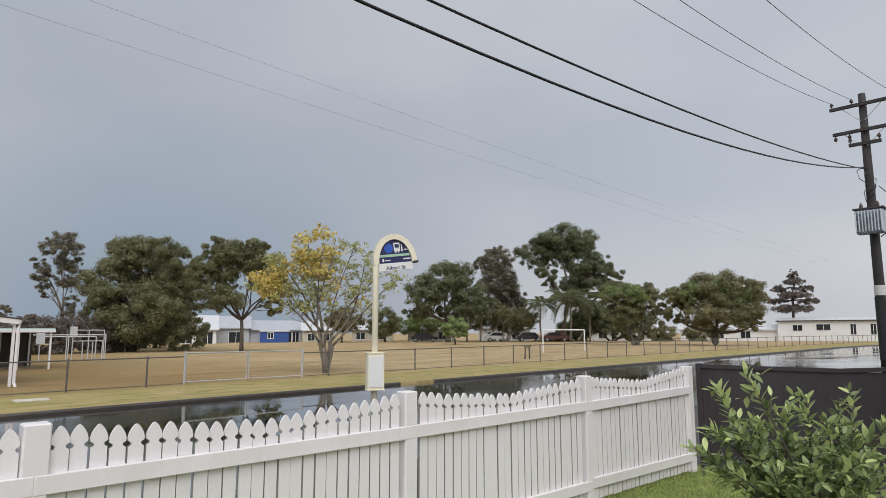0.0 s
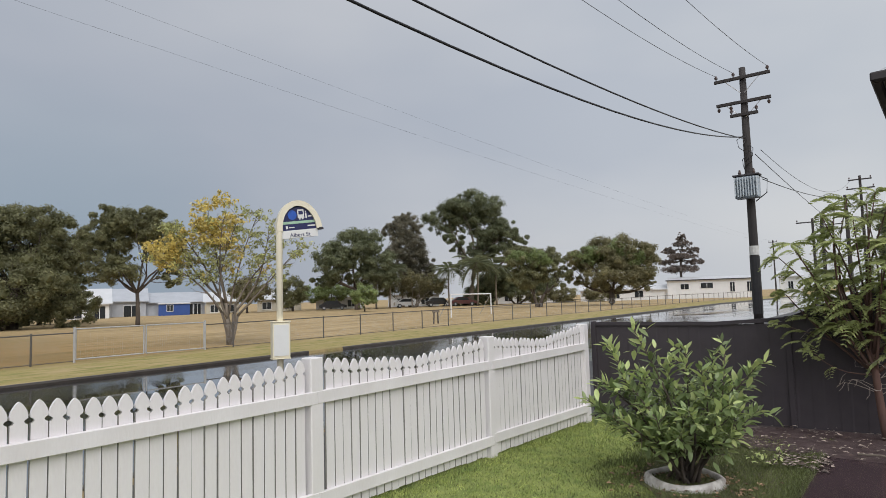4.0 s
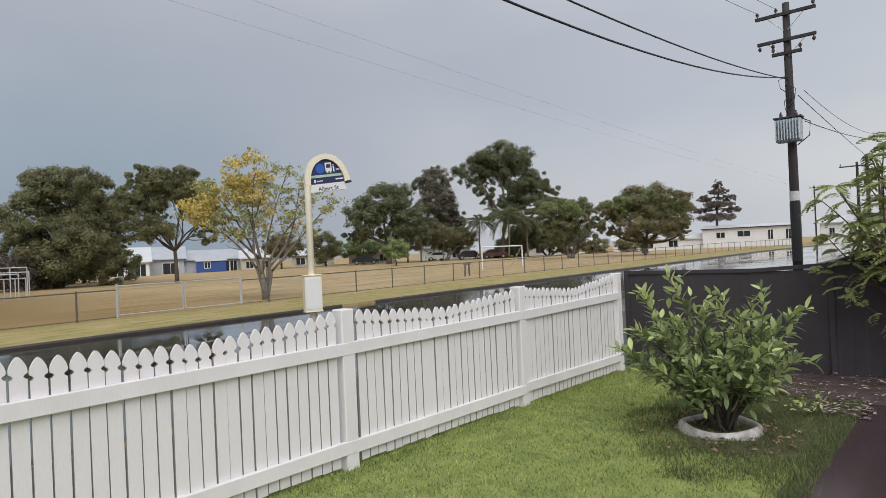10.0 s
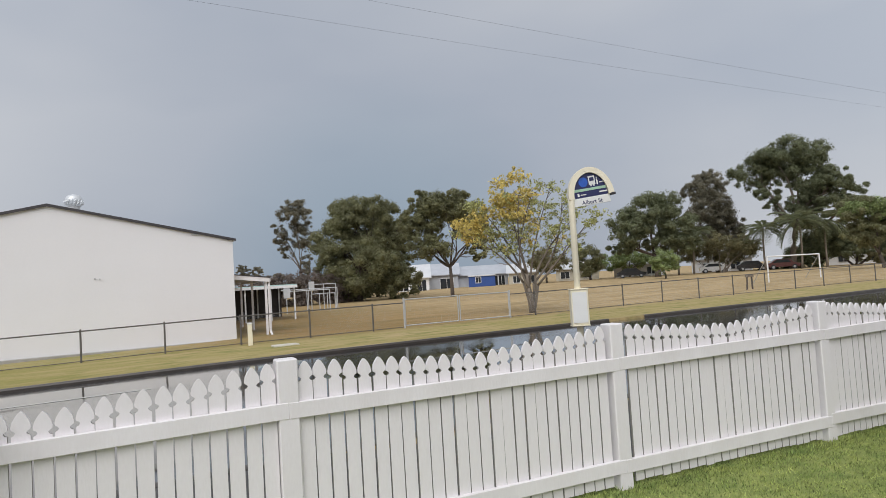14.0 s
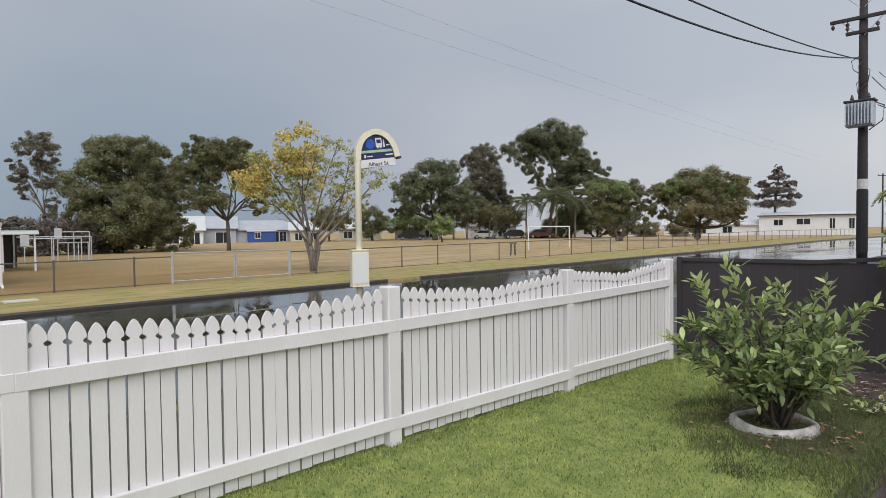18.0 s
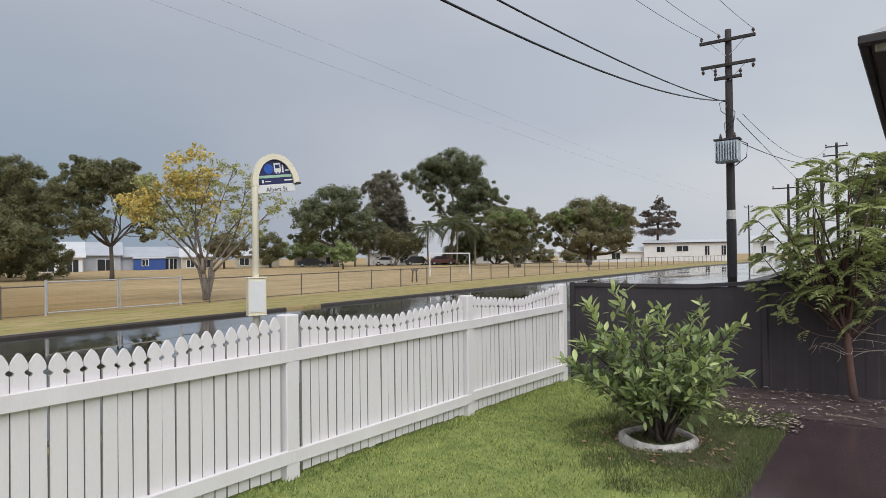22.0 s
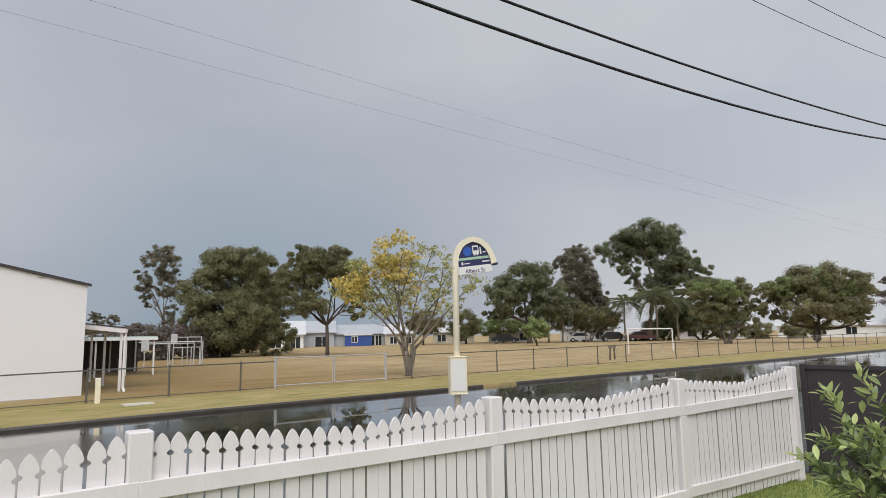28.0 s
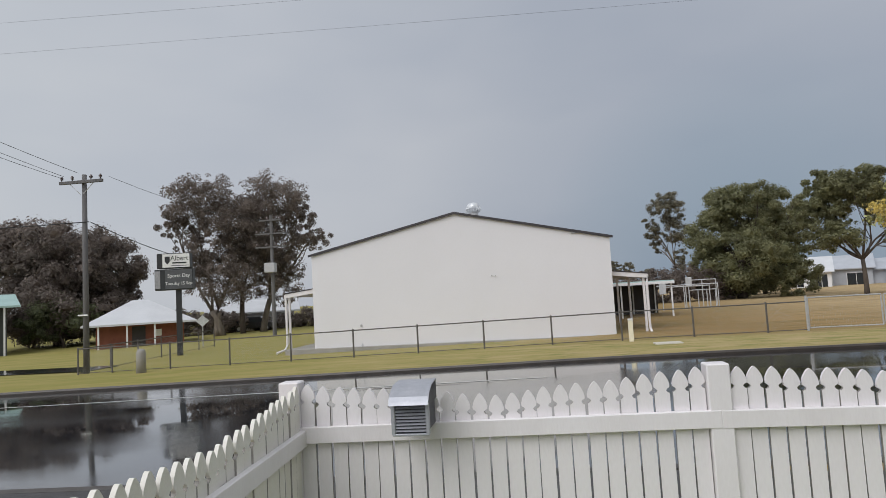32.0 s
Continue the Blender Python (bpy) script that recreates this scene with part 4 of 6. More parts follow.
def verandah(s):
    """Lean-to roof on one long side of the shed, with posts and a downpipe."""
    v = thing("verandah", pose(-3.0 + s * SW, SY, -0.2), "white steel lean-to verandah roof beside the shed", "verandah")
    w = 1.35 * s
    part("roof", Geo().add([(0, 0.5, 2.45), (w, 0.5, 2.28), (w, 14, 2.28), (0, 14, 2.45), (0, 0.5, 2.49), (w, 0.5, 2.32), (w, 14, 2.32), (0, 14, 2.49)],
                           [(0, 1, 2, 3), (7, 6, 5, 4), (0, 4, 5, 1), (1, 5, 6, 2), (2, 6, 7, 3)]), ROOF, v)
    part("fascia", Geo().add([(0, 0.46, 2.33), (w * 1.03, 0.46, 2.16), (w * 1.03, 0.46, 2.33), (0, 0.46, 2.5), (0, 0.5, 2.33), (w * 1.03, 0.5, 2.16), (w * 1.03, 0.5, 2.33), (0, 0.5, 2.5)],
                             [(0, 1, 2, 3), (7, 6, 5, 4), (3, 2, 6, 7), (0, 4, 5, 1), (1, 5, 6, 2)]), WHITE, v)
    part("trim", Geo().add([(0, 0.44, 2.5), (w * 1.05, 0.44, 2.33), (w * 1.05, 0.44, 2.37), (0, 0.44, 2.54), (0, 0.52, 2.5), (w * 1.05, 0.52, 2.33), (w * 1.05, 0.52, 2.37), (0, 0.52, 2.54)],
                           [(0, 1, 2, 3), (7, 6, 5, 4), (3, 2, 6, 7), (0, 4, 5, 1), (1, 5, 6, 2)]), DARKTRIM, v)
    part("gutter", Geo().box(min(w, w + 0.1 * s), max(w, w + 0.1 * s), 0.5, 14, 2.2, 2.31, 0.01), WHITE, v)
    for yy in (0.62, 4.2, 7.8, 11.4):
        part("post", Geo().box(w * 0.94 - 0.045, w * 0.94 + 0.045, yy - 0.045, yy + 0.045, -0.3, 2.3, 0.006), WHITE, v)
    part("downpipe", Geo().tube([(w * 1.06, 0.55, 2.25), (w * 1.02, 0.52, 2.0), (w * 1.02, 0.52, 0.2), (w * 1.05, 0.35, 0.0), (w * 1.22, 0.0, -0.1)], 0.05, 8), WHITE, v)
    return v


verandah(1)
verandah(-1)
tagged(part("slab", Geo().box(-10.3, 4.5, 25.2, 40, -0.5, -0.17, 0.02), CONCRETE), "concrete apron under the shed verandahs", "slab", kind="structure")

# ---- pipe-rail field fence ----
CFY = 22.2


def rail_fence(xs, origin=None, label="low steel pipe and wire mesh fence along the school field"):
    f = thing("mesh_fence", pose(0, CFY, 0) if origin is None else origin, label, "fence")
    x0, x1 = xs[0], xs[-1]
    zf = (lambda x: level(x)) if origin is None else (lambda x: level(-17.0))
    for x in xs:
        post = part("post", Geo().tube([(x, 0, zf(x) - 0.2), (x, 0, zf(x) + 1.0)], 0.03, 8), DULLSTEEL, f)
        part("cap", Geo().tube([(x, 0, zf(x) + 1.0), (x, 0, zf(x) + 1.02)], [0.034, 0.015], 8), DULLSTEEL, post)
    part("top_rail", Geo().tube([(x, 0, zf(x) + 0.96) for x in xs], 0.021, 6), DULLSTEEL, f)
    part("bottom_wire", Geo().tube([(x, 0, zf(x) + 0.05) for x in xs], 0.012, 5), DULLSTEEL, f)
    g = Geo()
    k = x0
    while k < min(x1, x0 + 90):
        for s in (-1, 1):
            a, b = (k, k + 1.0) if s > 0 else (k + 1.0, k)
            if max(a, b) <= x1:
                za, zb = zf(a) + 0.05, zf(b) + 0.96
                g.add([(a, 0.004 * s, za), (a + 0.0025, 0.004 * s, za), (b + 0.0025, 0.004 * s, zb), (b, 0.004 * s, zb)], [(0, 1, 2, 3)])
        k += 0.075
    tagged(part("mesh_wire", g, GALV, f, "thin galvanised diamond mesh"), kind="stuff")
    return f


rail_fence([-17.3] + [-15.9 + 2.34 * i for i in range(11)] + [8.75])
rail_fence([13.4] + [14.64 + 2.36 * i for i in range(40)])
rail_fence([2.3 * i for i in range(7)], origin=pose(-17.3, CFY, 0, 0, 0, 97), label="low steel mesh fence turning the corner into the side street")


def field_gate(x0, x1):
    zb = level(x0)
    gt = thing("gate", pose(x0, CFY, zb), "pale galvanised double pipe gate in the field fence", "gate")
    w = (x1 - x0) / 2
    for i in range(2):
        a, b = i * w + 0.04, (i + 1) * w - 0.04
        leaf = part("gate_frame", Geo().tube([(a, 0, 0.1), (a, 0, 1.08)], 0.025, 8).tube([(b, 0, 0.1), (b, 0, 1.08)], 0.025, 8).tube([(a, 0, 1.08), (b, 0, 1.08)], 0.025, 8).tube([(a, 0, 0.1), (b, 0, 0.1)], 0.025, 8), GALV, gt)
        g = Geo()
        for k in range(int((b - a) / 0.075)):
            xx = a + k * 0.075
            g.add([(xx, 0, 0.1), (xx + 0.002, 0, 0.1), (xx + 0.002, 0, 1.08), (xx, 0, 1.08)], [(0, 1, 2, 3)])
        part("mesh_wire", g, GALV, leaf)
    for a in (0.0, 2 * w):
        part("gate_post", Geo().tube([(a, 0, -0.2), (a, 0, 1.15)], 0.04, 8), GALV, gt)


field_gate(8.75, 13.4)

# ---- power poles and cables ----
pole = thing("power_pole", pose(26.3, 5.35, level(26.3)), "dark weathered timber power pole carrying a ribbed transformer", "power pole")
part("shaft", Geo().tube([(0, 0, -0.4), (0, 0, 4.0), (0, 0, 7.6), (0, 0, 10.35)], [0.175, 0.16, 0.14, 0.12], 12), POLEWOOD, pole, smooth=True)
part("sleeve", Geo().tube([(0, 0, 2.95), (0, 0, 3.3)], 0.175, 12), mat("white_band", (0.7, 0.7, 0.68)), pole, "white painted band")
part("guard", Geo().tube([(0, 0, 0.7), (0, 0, 2.9)], 0.183, 12), BLACK, pole, "black lower guard")
CER = mat("dark_porcelain", (0.09, 0.06, 0.055), rough=0.25, bump=0)


def insulator(p, x, y, z, up=1, s=1.0):
    ins = part("insulator", Geo().tube([(x, y, z), (x, y, z + up * 0.06 * s), (x, y, z + up * 0.07 * s), (x, y, z + up * 0.11 * s), (x, y, z + up * 0.12 * s), (x, y, z + up * 0.2 * s)],
                                       [0.02, 0.02, 0.06 * s, 0.05 * s, 0.07 * s, 0.03 * s], 8), CER, p)
    return ins


def crossarm(p, z, y0, y1, ins, x=-0.17, braces=True, mat_=None):
    arm = part("crossarm", Geo().box(x - 0.05, x + 0.05, y0, y1, z - 0.06, z + 0.06, 0.008), mat_ or POLEWOOD, p)
    for y, u in ins:
        insulator(p, x, y, z + 0.06 * u, u)
    if braces:
        for s in (-1, 1):
            part("brace", Geo().tube([(x, 0.06 * s, z - 0.62), (x, 0.62 * s, z - 0.05)], 0.014, 5), GALV, p)
    return arm


crossarm(pole, 9.92, -1.0, 1.02, [(-0.92, 1), (0.3, 1), (0.94, 1)])
crossarm(pole, 8.95, -0.98, 0.98, [(-0.9, -1), (0.45, -1), (0.9, -1)])
crossarm(pole, 8.45, -0.5, 0.5, [(-0.45, 1), (0.45, 1)], braces=False)
tank = part("transformer", Geo().box(-0.62, -0.2, -0.42, 0.42, 5.1, 5.95, 0.03), mat("blue_grey_tank", (0.42, 0.48, 0.53), (0.33, 0.38, 0.43), rough=0.4), pole, "pale blue-grey finned transformer tank")
part("tank_lid", Geo().box(-0.66, -0.16, -0.47, 0.47, 5.955, 6.02, 0.01), DARKTRIM, tank)
FIN = mat("pale_fin", (0.62, 0.68, 0.72), rough=0.4)
for i in range(9):
    yy = -0.38 + i * 0.095
    part("fin", Geo().box(-0.74, -0.62, yy - 0.018, yy + 0.018, 5.16, 5.9, 0.006), FIN, tank)
part("fuse_cable", Geo().tube([(-0.2, -0.3, 6.0), (-0.15, -0.65, 5.8), (-0.1, -0.6, 5.3), (-0.1, -0.2, 5.0)], 0.02, 6), BLACK, tank)
for s in (-1, 1):
    part("bushing", Geo().tube([(-0.4, 0.25 * s, 6.02), (-0.4, 0.25 * s, 6.12), (-0.4, 0.25 * s, 6.25)], [0.05, 0.06, 0.02], 8), CER, tank)
    part("bracket", Geo().box(-0.3, 0.1, 0.2 * s - 0.03, 0.2 * s + 0.03, 5.3, 5.42, 0.005), DARKTRIM, pole)
for i in range(5):
    a = i * 1.3
    part("jumper", Geo().tube([(-0.16, 0.1 * math.cos(a), 7.6 - i * 0.2), (-0.28, 0.3 * math.cos(a), 7.45 - i * 0.2), (-0.25, 0.25 * math.cos(a), 7.15 - i * 0.2), (-0.15, 0.08, 7.0 - i * 0.2)], 0.014, 5), BLACK, pole)


def cable(a, b, low, r=0.02, label="black overhead cable between poles", n=30, group="overhead cables"):
    """A sagging cable from a to b, whose middle hangs low metres under the straight line."""
    a, b = Vector(a), Vector(b)
    pts = []
    for i in range(n + 1):
        t = i / n
        p = a.lerp(b, t)
        p.z -= low * 4 * t * (1 - t)
        pts.append(p)
    ob = part("overhead_cable", Geo().tube(pts, r, 5), BLACK, smooth=True)
    return tagged(ob, label, "cable", group)


cable((26.1, 5.35, 7.53), (-18.0, 5.3, 7.1), 2.12, 0.021, "thick black low-voltage cable over the yard")
cable((26.1, 5.4, 7.47), (-18.0, 5.4, 6.2), 1.2, 0.019, "thick black low-voltage cable over the yard")
for yy in (4.43, 5.65, 6.29):
    cable((26.13, yy, 10.15), (-18.0, yy, 10.1), 1.7, 0.008, "thin bare high-voltage line over the yard")

# ---- bus stop sign ----
YEL = mat("cream_yellow_enamel", (0.85, 0.79, 0.62), (0.78, 0.72, 0.56), rough=0.4, scale=4, fine=50, bump=0.03)
NAVY = mat("navy_sign_face", (0.02, 0.025, 0.11), (0.018, 0.022, 0.09), rough=0.35, bump=0)
SIGNWHITE = mat("sign_white", (0.78, 0.78, 0.76), (0.75, 0.75, 0.73), rough=0.35, bump=0)
PALEGREEN = mat("sign_pale_green", (0.45, 0.68, 0.5), rough=0.35, bump=0)
SBLUE = mat("sign_blue", (0.03, 0.12, 0.55), rough=0.35, bump=0)
bus = thing("bus_stop_sign", pose(5.1, 6.9, level(5.1) - 0.02, 0, 0, -22), "cream-yellow arched bus stop pole with a navy sign", "bus stop sign")
H = 3.13
R = 0.312
RZ = 0.4
part("pole", Geo().tube([(0.036, 0, 0), (0.036, 0, H - RZ - 0.02), (0.041, 0, H - RZ + 0.03)], 0.043, 12), YEL, bus, smooth=True)
arc = [(R - R * math.cos(a), 0, H - RZ + RZ * math.sin(a)) for a in np.linspace(0, math.pi, 22)]
g = Geo()
k = 0
for i, (x, y, z) in enumerate(arc):
    a = math.pi * i / 21
    ix, iz = R - (R - 0.075) * math.cos(a), H - RZ + (RZ - 0.075) * math.sin(a)
    g.v.extend([(x, -0.045, z), (x, 0.045, z), (ix, 0.045, iz), (ix, -0.045, iz)])
for i in range(21):
    for j in range(4):
        g.f.append((i * 4 + j, i * 4 + (j + 1) % 4, (i + 1) * 4 + (j + 1) % 4, (i + 1) * 4 + j))
g.f += [(3, 2, 1, 0), (84, 85, 86, 87)]
TIP = pose(0, 0, H - RZ) @ pose(0, 0, 0, 0, -7, 0) @ pose(0, 0, RZ - H)
part("arch_frame", g, YEL, bus, at=TIP)


def half_disc(z0, z1, yy, inset=0.076):
    """The part of the arch's inside between two heights."""
    zb = H - RZ
    rr, rz = R - inset, RZ - inset
    pts = []
    for z in np.linspace(z0, z1, 10):
        s = max(0.0, min(1.0, (z - zb) / rz))
        pts.append((R - rr * math.sqrt(1 - s * s), z))
    out = pts + [(2 * R - x, z) for x, z in reversed(pts)]
    return Geo().prism([(x, z) for x, z in out][::-1], yy, -yy)


ZB = H - RZ
face = part("sign_face", half_disc(ZB + 0.005, ZB + RZ - 0.078, -0.012), NAVY, bus, at=TIP)
part("stripe", half_disc(ZB + 0.088, ZB + 0.122, -0.016), PALEGREEN, face)
part("name_plate", Geo().box(0.06, 2 * R - 0.06, -0.014, 0.014, ZB - 0.105, ZB + 0.0, 0.003), SIGNWHITE, bus, "white street name plate", at=TIP)
g = Geo()
g.add([(0.235 + 0.062 * math.cos(a), -0.0165, ZB + 0.208 + 0.066 * math.sin(a)) for a in np.linspace(0, 2 * math.pi, 20, endpoint=False)], [tuple(range(20))])
part("blue_disc", g, SBLUE, face)
for s in (-0.017, 0.013):
    part("bus_symbol", Geo().box(0.31, 0.40, s, s + 0.004, ZB + 0.158, ZB + 0.278, 0.002), SIGNWHITE, face)
part("bus_window", Geo().box(0.325, 0.385, -0.02, -0.0175, ZB + 0.208, ZB + 0.256), NAVY, face)
part("bus_symbol", Geo().box(0.325, 0.345, -0.017, -0.013, ZB + 0.14, ZB + 0.158).box(0.365, 0.385, -0.017, -0.013, ZB + 0.14, ZB + 0.158), SIGNWHITE, face)
part("passenger_symbol", Geo().box(0.415, 0.435, -0.017, -0.013, ZB + 0.15, ZB + 0.228, 0.003).box(0.418, 0.432, -0.017, -0.013, ZB + 0.233, ZB + 0.252, 0.003), SIGNWHITE, face)
part("text_bar", Geo().box(0.455, 0.53, -0.0165, -0.013, ZB + 0.17, ZB + 0.185), SIGNWHITE, face)
part("text_bar", Geo().box(0.13, 0.155, -0.0165, -0.013, ZB + 0.025, ZB + 0.065).box(0.17, 0.25, -0.0165, -0.013, ZB + 0.035, ZB + 0.047), SIGNWHITE, face)
part("text_bar", Geo().box(0.43, 0.54, -0.0165, -0.013, ZB + 0.04, ZB + 0.058), SIGNWHITE, face)


def lettering(text, size, material, parent, at, name="lettering"):
    cu = bpy.data.curves.new(name, "FONT")
    cu.body, cu.size, cu.extrude, cu.align_x = text, size, 0.0015, "CENTER"
    cu.materials.append(material)
    ob = new(name, cu)
    ob.parent = parent
    ob.matrix_basis = at
    return ob


lettering("Albert St", 0.078, NAVY, bus, TIP @ pose(R, -0.0165, ZB - 0.09, 90, 0, 0))
box = part("timetable_box", Geo().box(-0.085, 0.145, -0.1, 0.02, 1.08, 1.54, 0.008), YEL, bus, "yellow timetable case")
part("timetable_sheet", Geo().box(-0.07, 0.12, -0.108, -0.1, 1.11, 1.51), SIGNWHITE, box)
part("case_lid", Geo().box(-0.09, 0.15, -0.11, 0.03, 1.54, 1.556, 0.004), YEL, box)
part("case_lid", Geo().box(-0.09, 0.15, -0.11, 0.03, 1.064, 1.08, 0.004), YEL, box)
part("bracket", Geo().box(2 * R - 0.05, 2 * R + 0.015, -0.05, 0.05, ZB - 0.02, ZB + 0.01, 0.004), DARKTRIM, bus, at=TIP)

# ---- letterbox on the fence ----
letter = thing("letterbox", pose(-0.945, 3.47, 0.965), "galvanised letterbox with curved hood and louvred front on the fence", "letterbox")
LMET = mat("zinc_sheet", (0.5, 0.51, 0.55), (0.38, 0.39, 0.43), rough=0.42, scale=10, fine=60, metal=0.5, bump=0.05)
# Near-black copy of the zinc: shade inside the hood put into the colour.
LDARK = mat("shaded_zinc", (0.06, 0.06, 0.07), rough=0.5)
part("body", Geo().box(-0.088, 0.088, 0.012, 0.285, 0.0, 0.15, 0.004), LDARK, letter)
prof = [(-0.05, 0.15), (-0.042, 0.17), (-0.015, 0.2), (0.03, 0.23), (0.085, 0.252), (0.15, 0.264), (0.28, 0.264), (0.28, 0.258), (0.15, 0.258), (0.087, 0.246), (0.034, 0.224), (-0.01, 0.195), (-0.037, 0.166), (-0.044, 0.15)]
g = Geo()
for s in (-0.104, 0.104):
    g.v.extend([(s, y * 0.85 if y < 0 else y, 0.15 + (z - 0.15) * 0.8) for y, z in prof])
n = len(prof)
g.f = [(i, (i + 1) % n, (i + 1) % n + n, i + n) for i in range(n)]
part("hood", g, LMET, letter)
for s in (-1, 1):
    part("side_panel", Geo().add([(s * 0.1, 0.02, 0.14), (s * 0.1, 0.035, 0.205), (s * 0.1, 0.12, 0.228), (s * 0.1, 0.28, 0.234), (s * 0.1, 0.28, 0.14)], [(0, 1, 2, 3, 4)]), LDARK, letter)
    part("front_edge", Geo().box(s * 0.09 - 0.01, s * 0.09 + 0.01, -0.004, 0.02, -0.005, 0.15, 0.003), LMET, letter)
for i in range(8):
    z = 0.01 + i * 0.0165
    part("louvre", Geo().add([(-0.08, 0.0, z), (0.08, 0.0, z), (0.08, 0.012, z + 0.009), (-0.08, 0.012, z + 0.009)], [(0, 1, 2, 3)]), LMET, letter)
part("base_lip", Geo().box(-0.095, 0.095, -0.004, 0.03, -0.012, 0.0, 0.003), LMET, letter)

# ---- citrus bush in a ring ----
BUSHLEAF = mat("glossy_citrus_leaf", (0.29, 0.36, 0.15), (0.145, 0.2, 0.08), rough=0.3, scale=3, fine=20, island=0.4, trans=0.3, bump=0)
NEWLEAF = mat("young_citrus_leaf", (0.62, 0.68, 0.3), (0.43, 0.52, 0.2), rough=0.35, scale=3, fine=20, island=0.3, trans=0.35, bump=0)


def leaf_points(L=0.09, W=0.041, fold=0.25, curl=0.12):
    """A folded, curling pointed leaf along +x."""
    v, f = [(0, 0, 0)], []
    rows = [(0.22, 0.72), (0.48, 1.0), (0.76, 0.66)]
    for u, w in rows:
        z = -curl * L * u * u
        v += [(u * L, w * W / 2, z + fold * w * W / 2), (u * L, 0, z), (u * L, -w * W / 2, z + fold * w * W / 2)]
    v.append((L, 0, -curl * L))
    f += [(0, 2, 1), (0, 3, 2)]
    for i in range(2):
        a = 1 + 3 * i
        f += [(a, a + 1, a + 4, a + 3), (a + 1, a + 2, a + 5, a + 4)]
    f += [(7, 8, 10), (8, 9, 10)]
    return v, f


def turn_to(d, up=Vector((0, 0, 1)), spin=0.0):
    """A rotation that lays +x along d."""
    x = Vector(d).normalized()
    y = up.cross(x)
    y = y.normalized() if y.length > 1e-4 else Vector((0, 1, 0))
    z = x.cross(y)
    m = Matrix((x, y, z)).transposed().to_4x4()
    return m @ Matrix.Rotation(spin, 4, "X")


bush = thing("citrus_bush", pose(5.5, 1.86, 0.0, 0, 0, -73), "leafy citrus bush with glossy leaves growing inside a pale ring", "bush")
rb = np.random.default_rng(11)
stems, mats_old, mats_new = Geo(), [], []
# shoot tips: sideways, depth and height in the bush's own axes, and how far down the shoot is leafy
heads = [(-0.39, 0.05, 1.33, 0.5), (-0.58, 0.1, 1.18, 0.45), (-0.66, -0.1, 0.86, 0.3), (-0.78, 0.0, 0.66, 0.25), (-0.3, -0.15, 0.94, 0.35), (-0.46, -0.2, 0.9, 0.3),
         (0.05, 0.0, 1.14, 0.4), (-0.08, 0.15, 1.04, 0.4), (0.16, -0.15, 0.98, 0.35), (0.36, 0.05, 1.12, 0.4), (0.27, 0.2, 1.06, 0.4), (0.6, 0.0, 1.0, 0.22),
         (0.47, -0.12, 0.74, 0.3), (0.58, 0.05, 0.62, 0.22), (0.45, 0.1, 0.85, 0.3), (0.3, -0.35, 0.7, 0.3), (0.05, -0.4, 0.68, 0.3), (-0.2, -0.4, 0.6, 0.3),
         (-0.5, -0.3, 0.58, 0.25), (-0.02, -0.4, 0.5, 0.25), (-0.25, -0.36, 0.46, 0.22), (0.22, -0.36, 0.48, 0.22), (-0.08, -0.3, 0.36, 0.15), (0.1, 0.4, 0.8, 0.3),
         (-0.35, 0.4, 0.75, 0.3), (0.4, 0.4, 0.7, 0.3), (0.0, 0.1, 0.75, 0.35), (0.4, -0.25, 0.5, 0.2), (-0.62, 0.2, 0.6, 0.2)]


def leafy(a, b, n, size, up):
    """Leaves set spirally along a shoot from a to b."""
    d = (b - a).normalized()
    side_v = d.orthogonal().normalized()
    for i in range(n):
        p = a.lerp(b, (i + 0.5) / n)
        ld = d * (0.45 + 0.5 * i / n) + (Matrix.Rotation(i * 2.4 + rb.uniform(0, 0.8), 3, d) @ side_v) * 0.85 + Vector((0, 0, up))
        m = Matrix.Translation(p) @ turn_to(ld, spin=rb.uniform(-0.7, 0.7)) @ Matrix.Scale(size * rb.uniform(0.7, 1.25), 4)
        fresh = i > n * 0.4 and rb.random() < (0.68 if p.z > 0.62 else 0.3)
        (mats_new if fresh else mats_old).append(m)


for hx, hy, hz, run in heads:
    main = [Vector(p) for p in limb(stems, (rb.normal() * 0.06, rb.normal() * 0.06, 0.03), (hx, hy, hz), 0.015, 0.004, rb, 0.06, 10, 6)]
    tip = main[-1]
    low = main[max(2, int(10 * (1 - run / max(0.3, tip.length))))]
    leafy(low, tip, int(9 + run * 26), 1.0, 0.25)
    for k in range(4, 10):
        for _ in range(2 if k < 8 else 1):
            if main[k].z < 0.3:
                continue
            d = Vector(rb.normal(size=3))
            d.z = d.z * 0.5 + 0.25
            d = (d.normalized() + Vector((main[k].x, main[k].y, 0)) * 0.8).normalized()
            end = main[k] + d * rb.uniform(0.08, 0.2)
            limb(stems, main[k], end, 0.004, 0.002, rb, 0.05, 3, 4)
            leafy(main[k], end, int(rb.integers(4, 8)), 0.95, 0.3)
part("framework", stems, BARK, bush, smooth=True)
lv, lf = leaf_points(0.112, 0.043)
for ms, material, lab in ((mats_old, BUSHLEAF, "glossy mid-green leaf"), (mats_new, NEWLEAF, "pale young leaf")):
    single = Geo().add(lv, lf).mesh("leaf", material, True)
    order = rb.permutation(len(ms))
    for i in order[:130]:
        part("leaf", single, material, bush, at=ms[i])
    g = Geo()
    for i in order[130:]:
        g.add([(ms[i] @ Vector(p))[:] for p in lv], lf)
    tagged(part("foliage", g, material, bush, lab, smooth=True), kind="stuff")

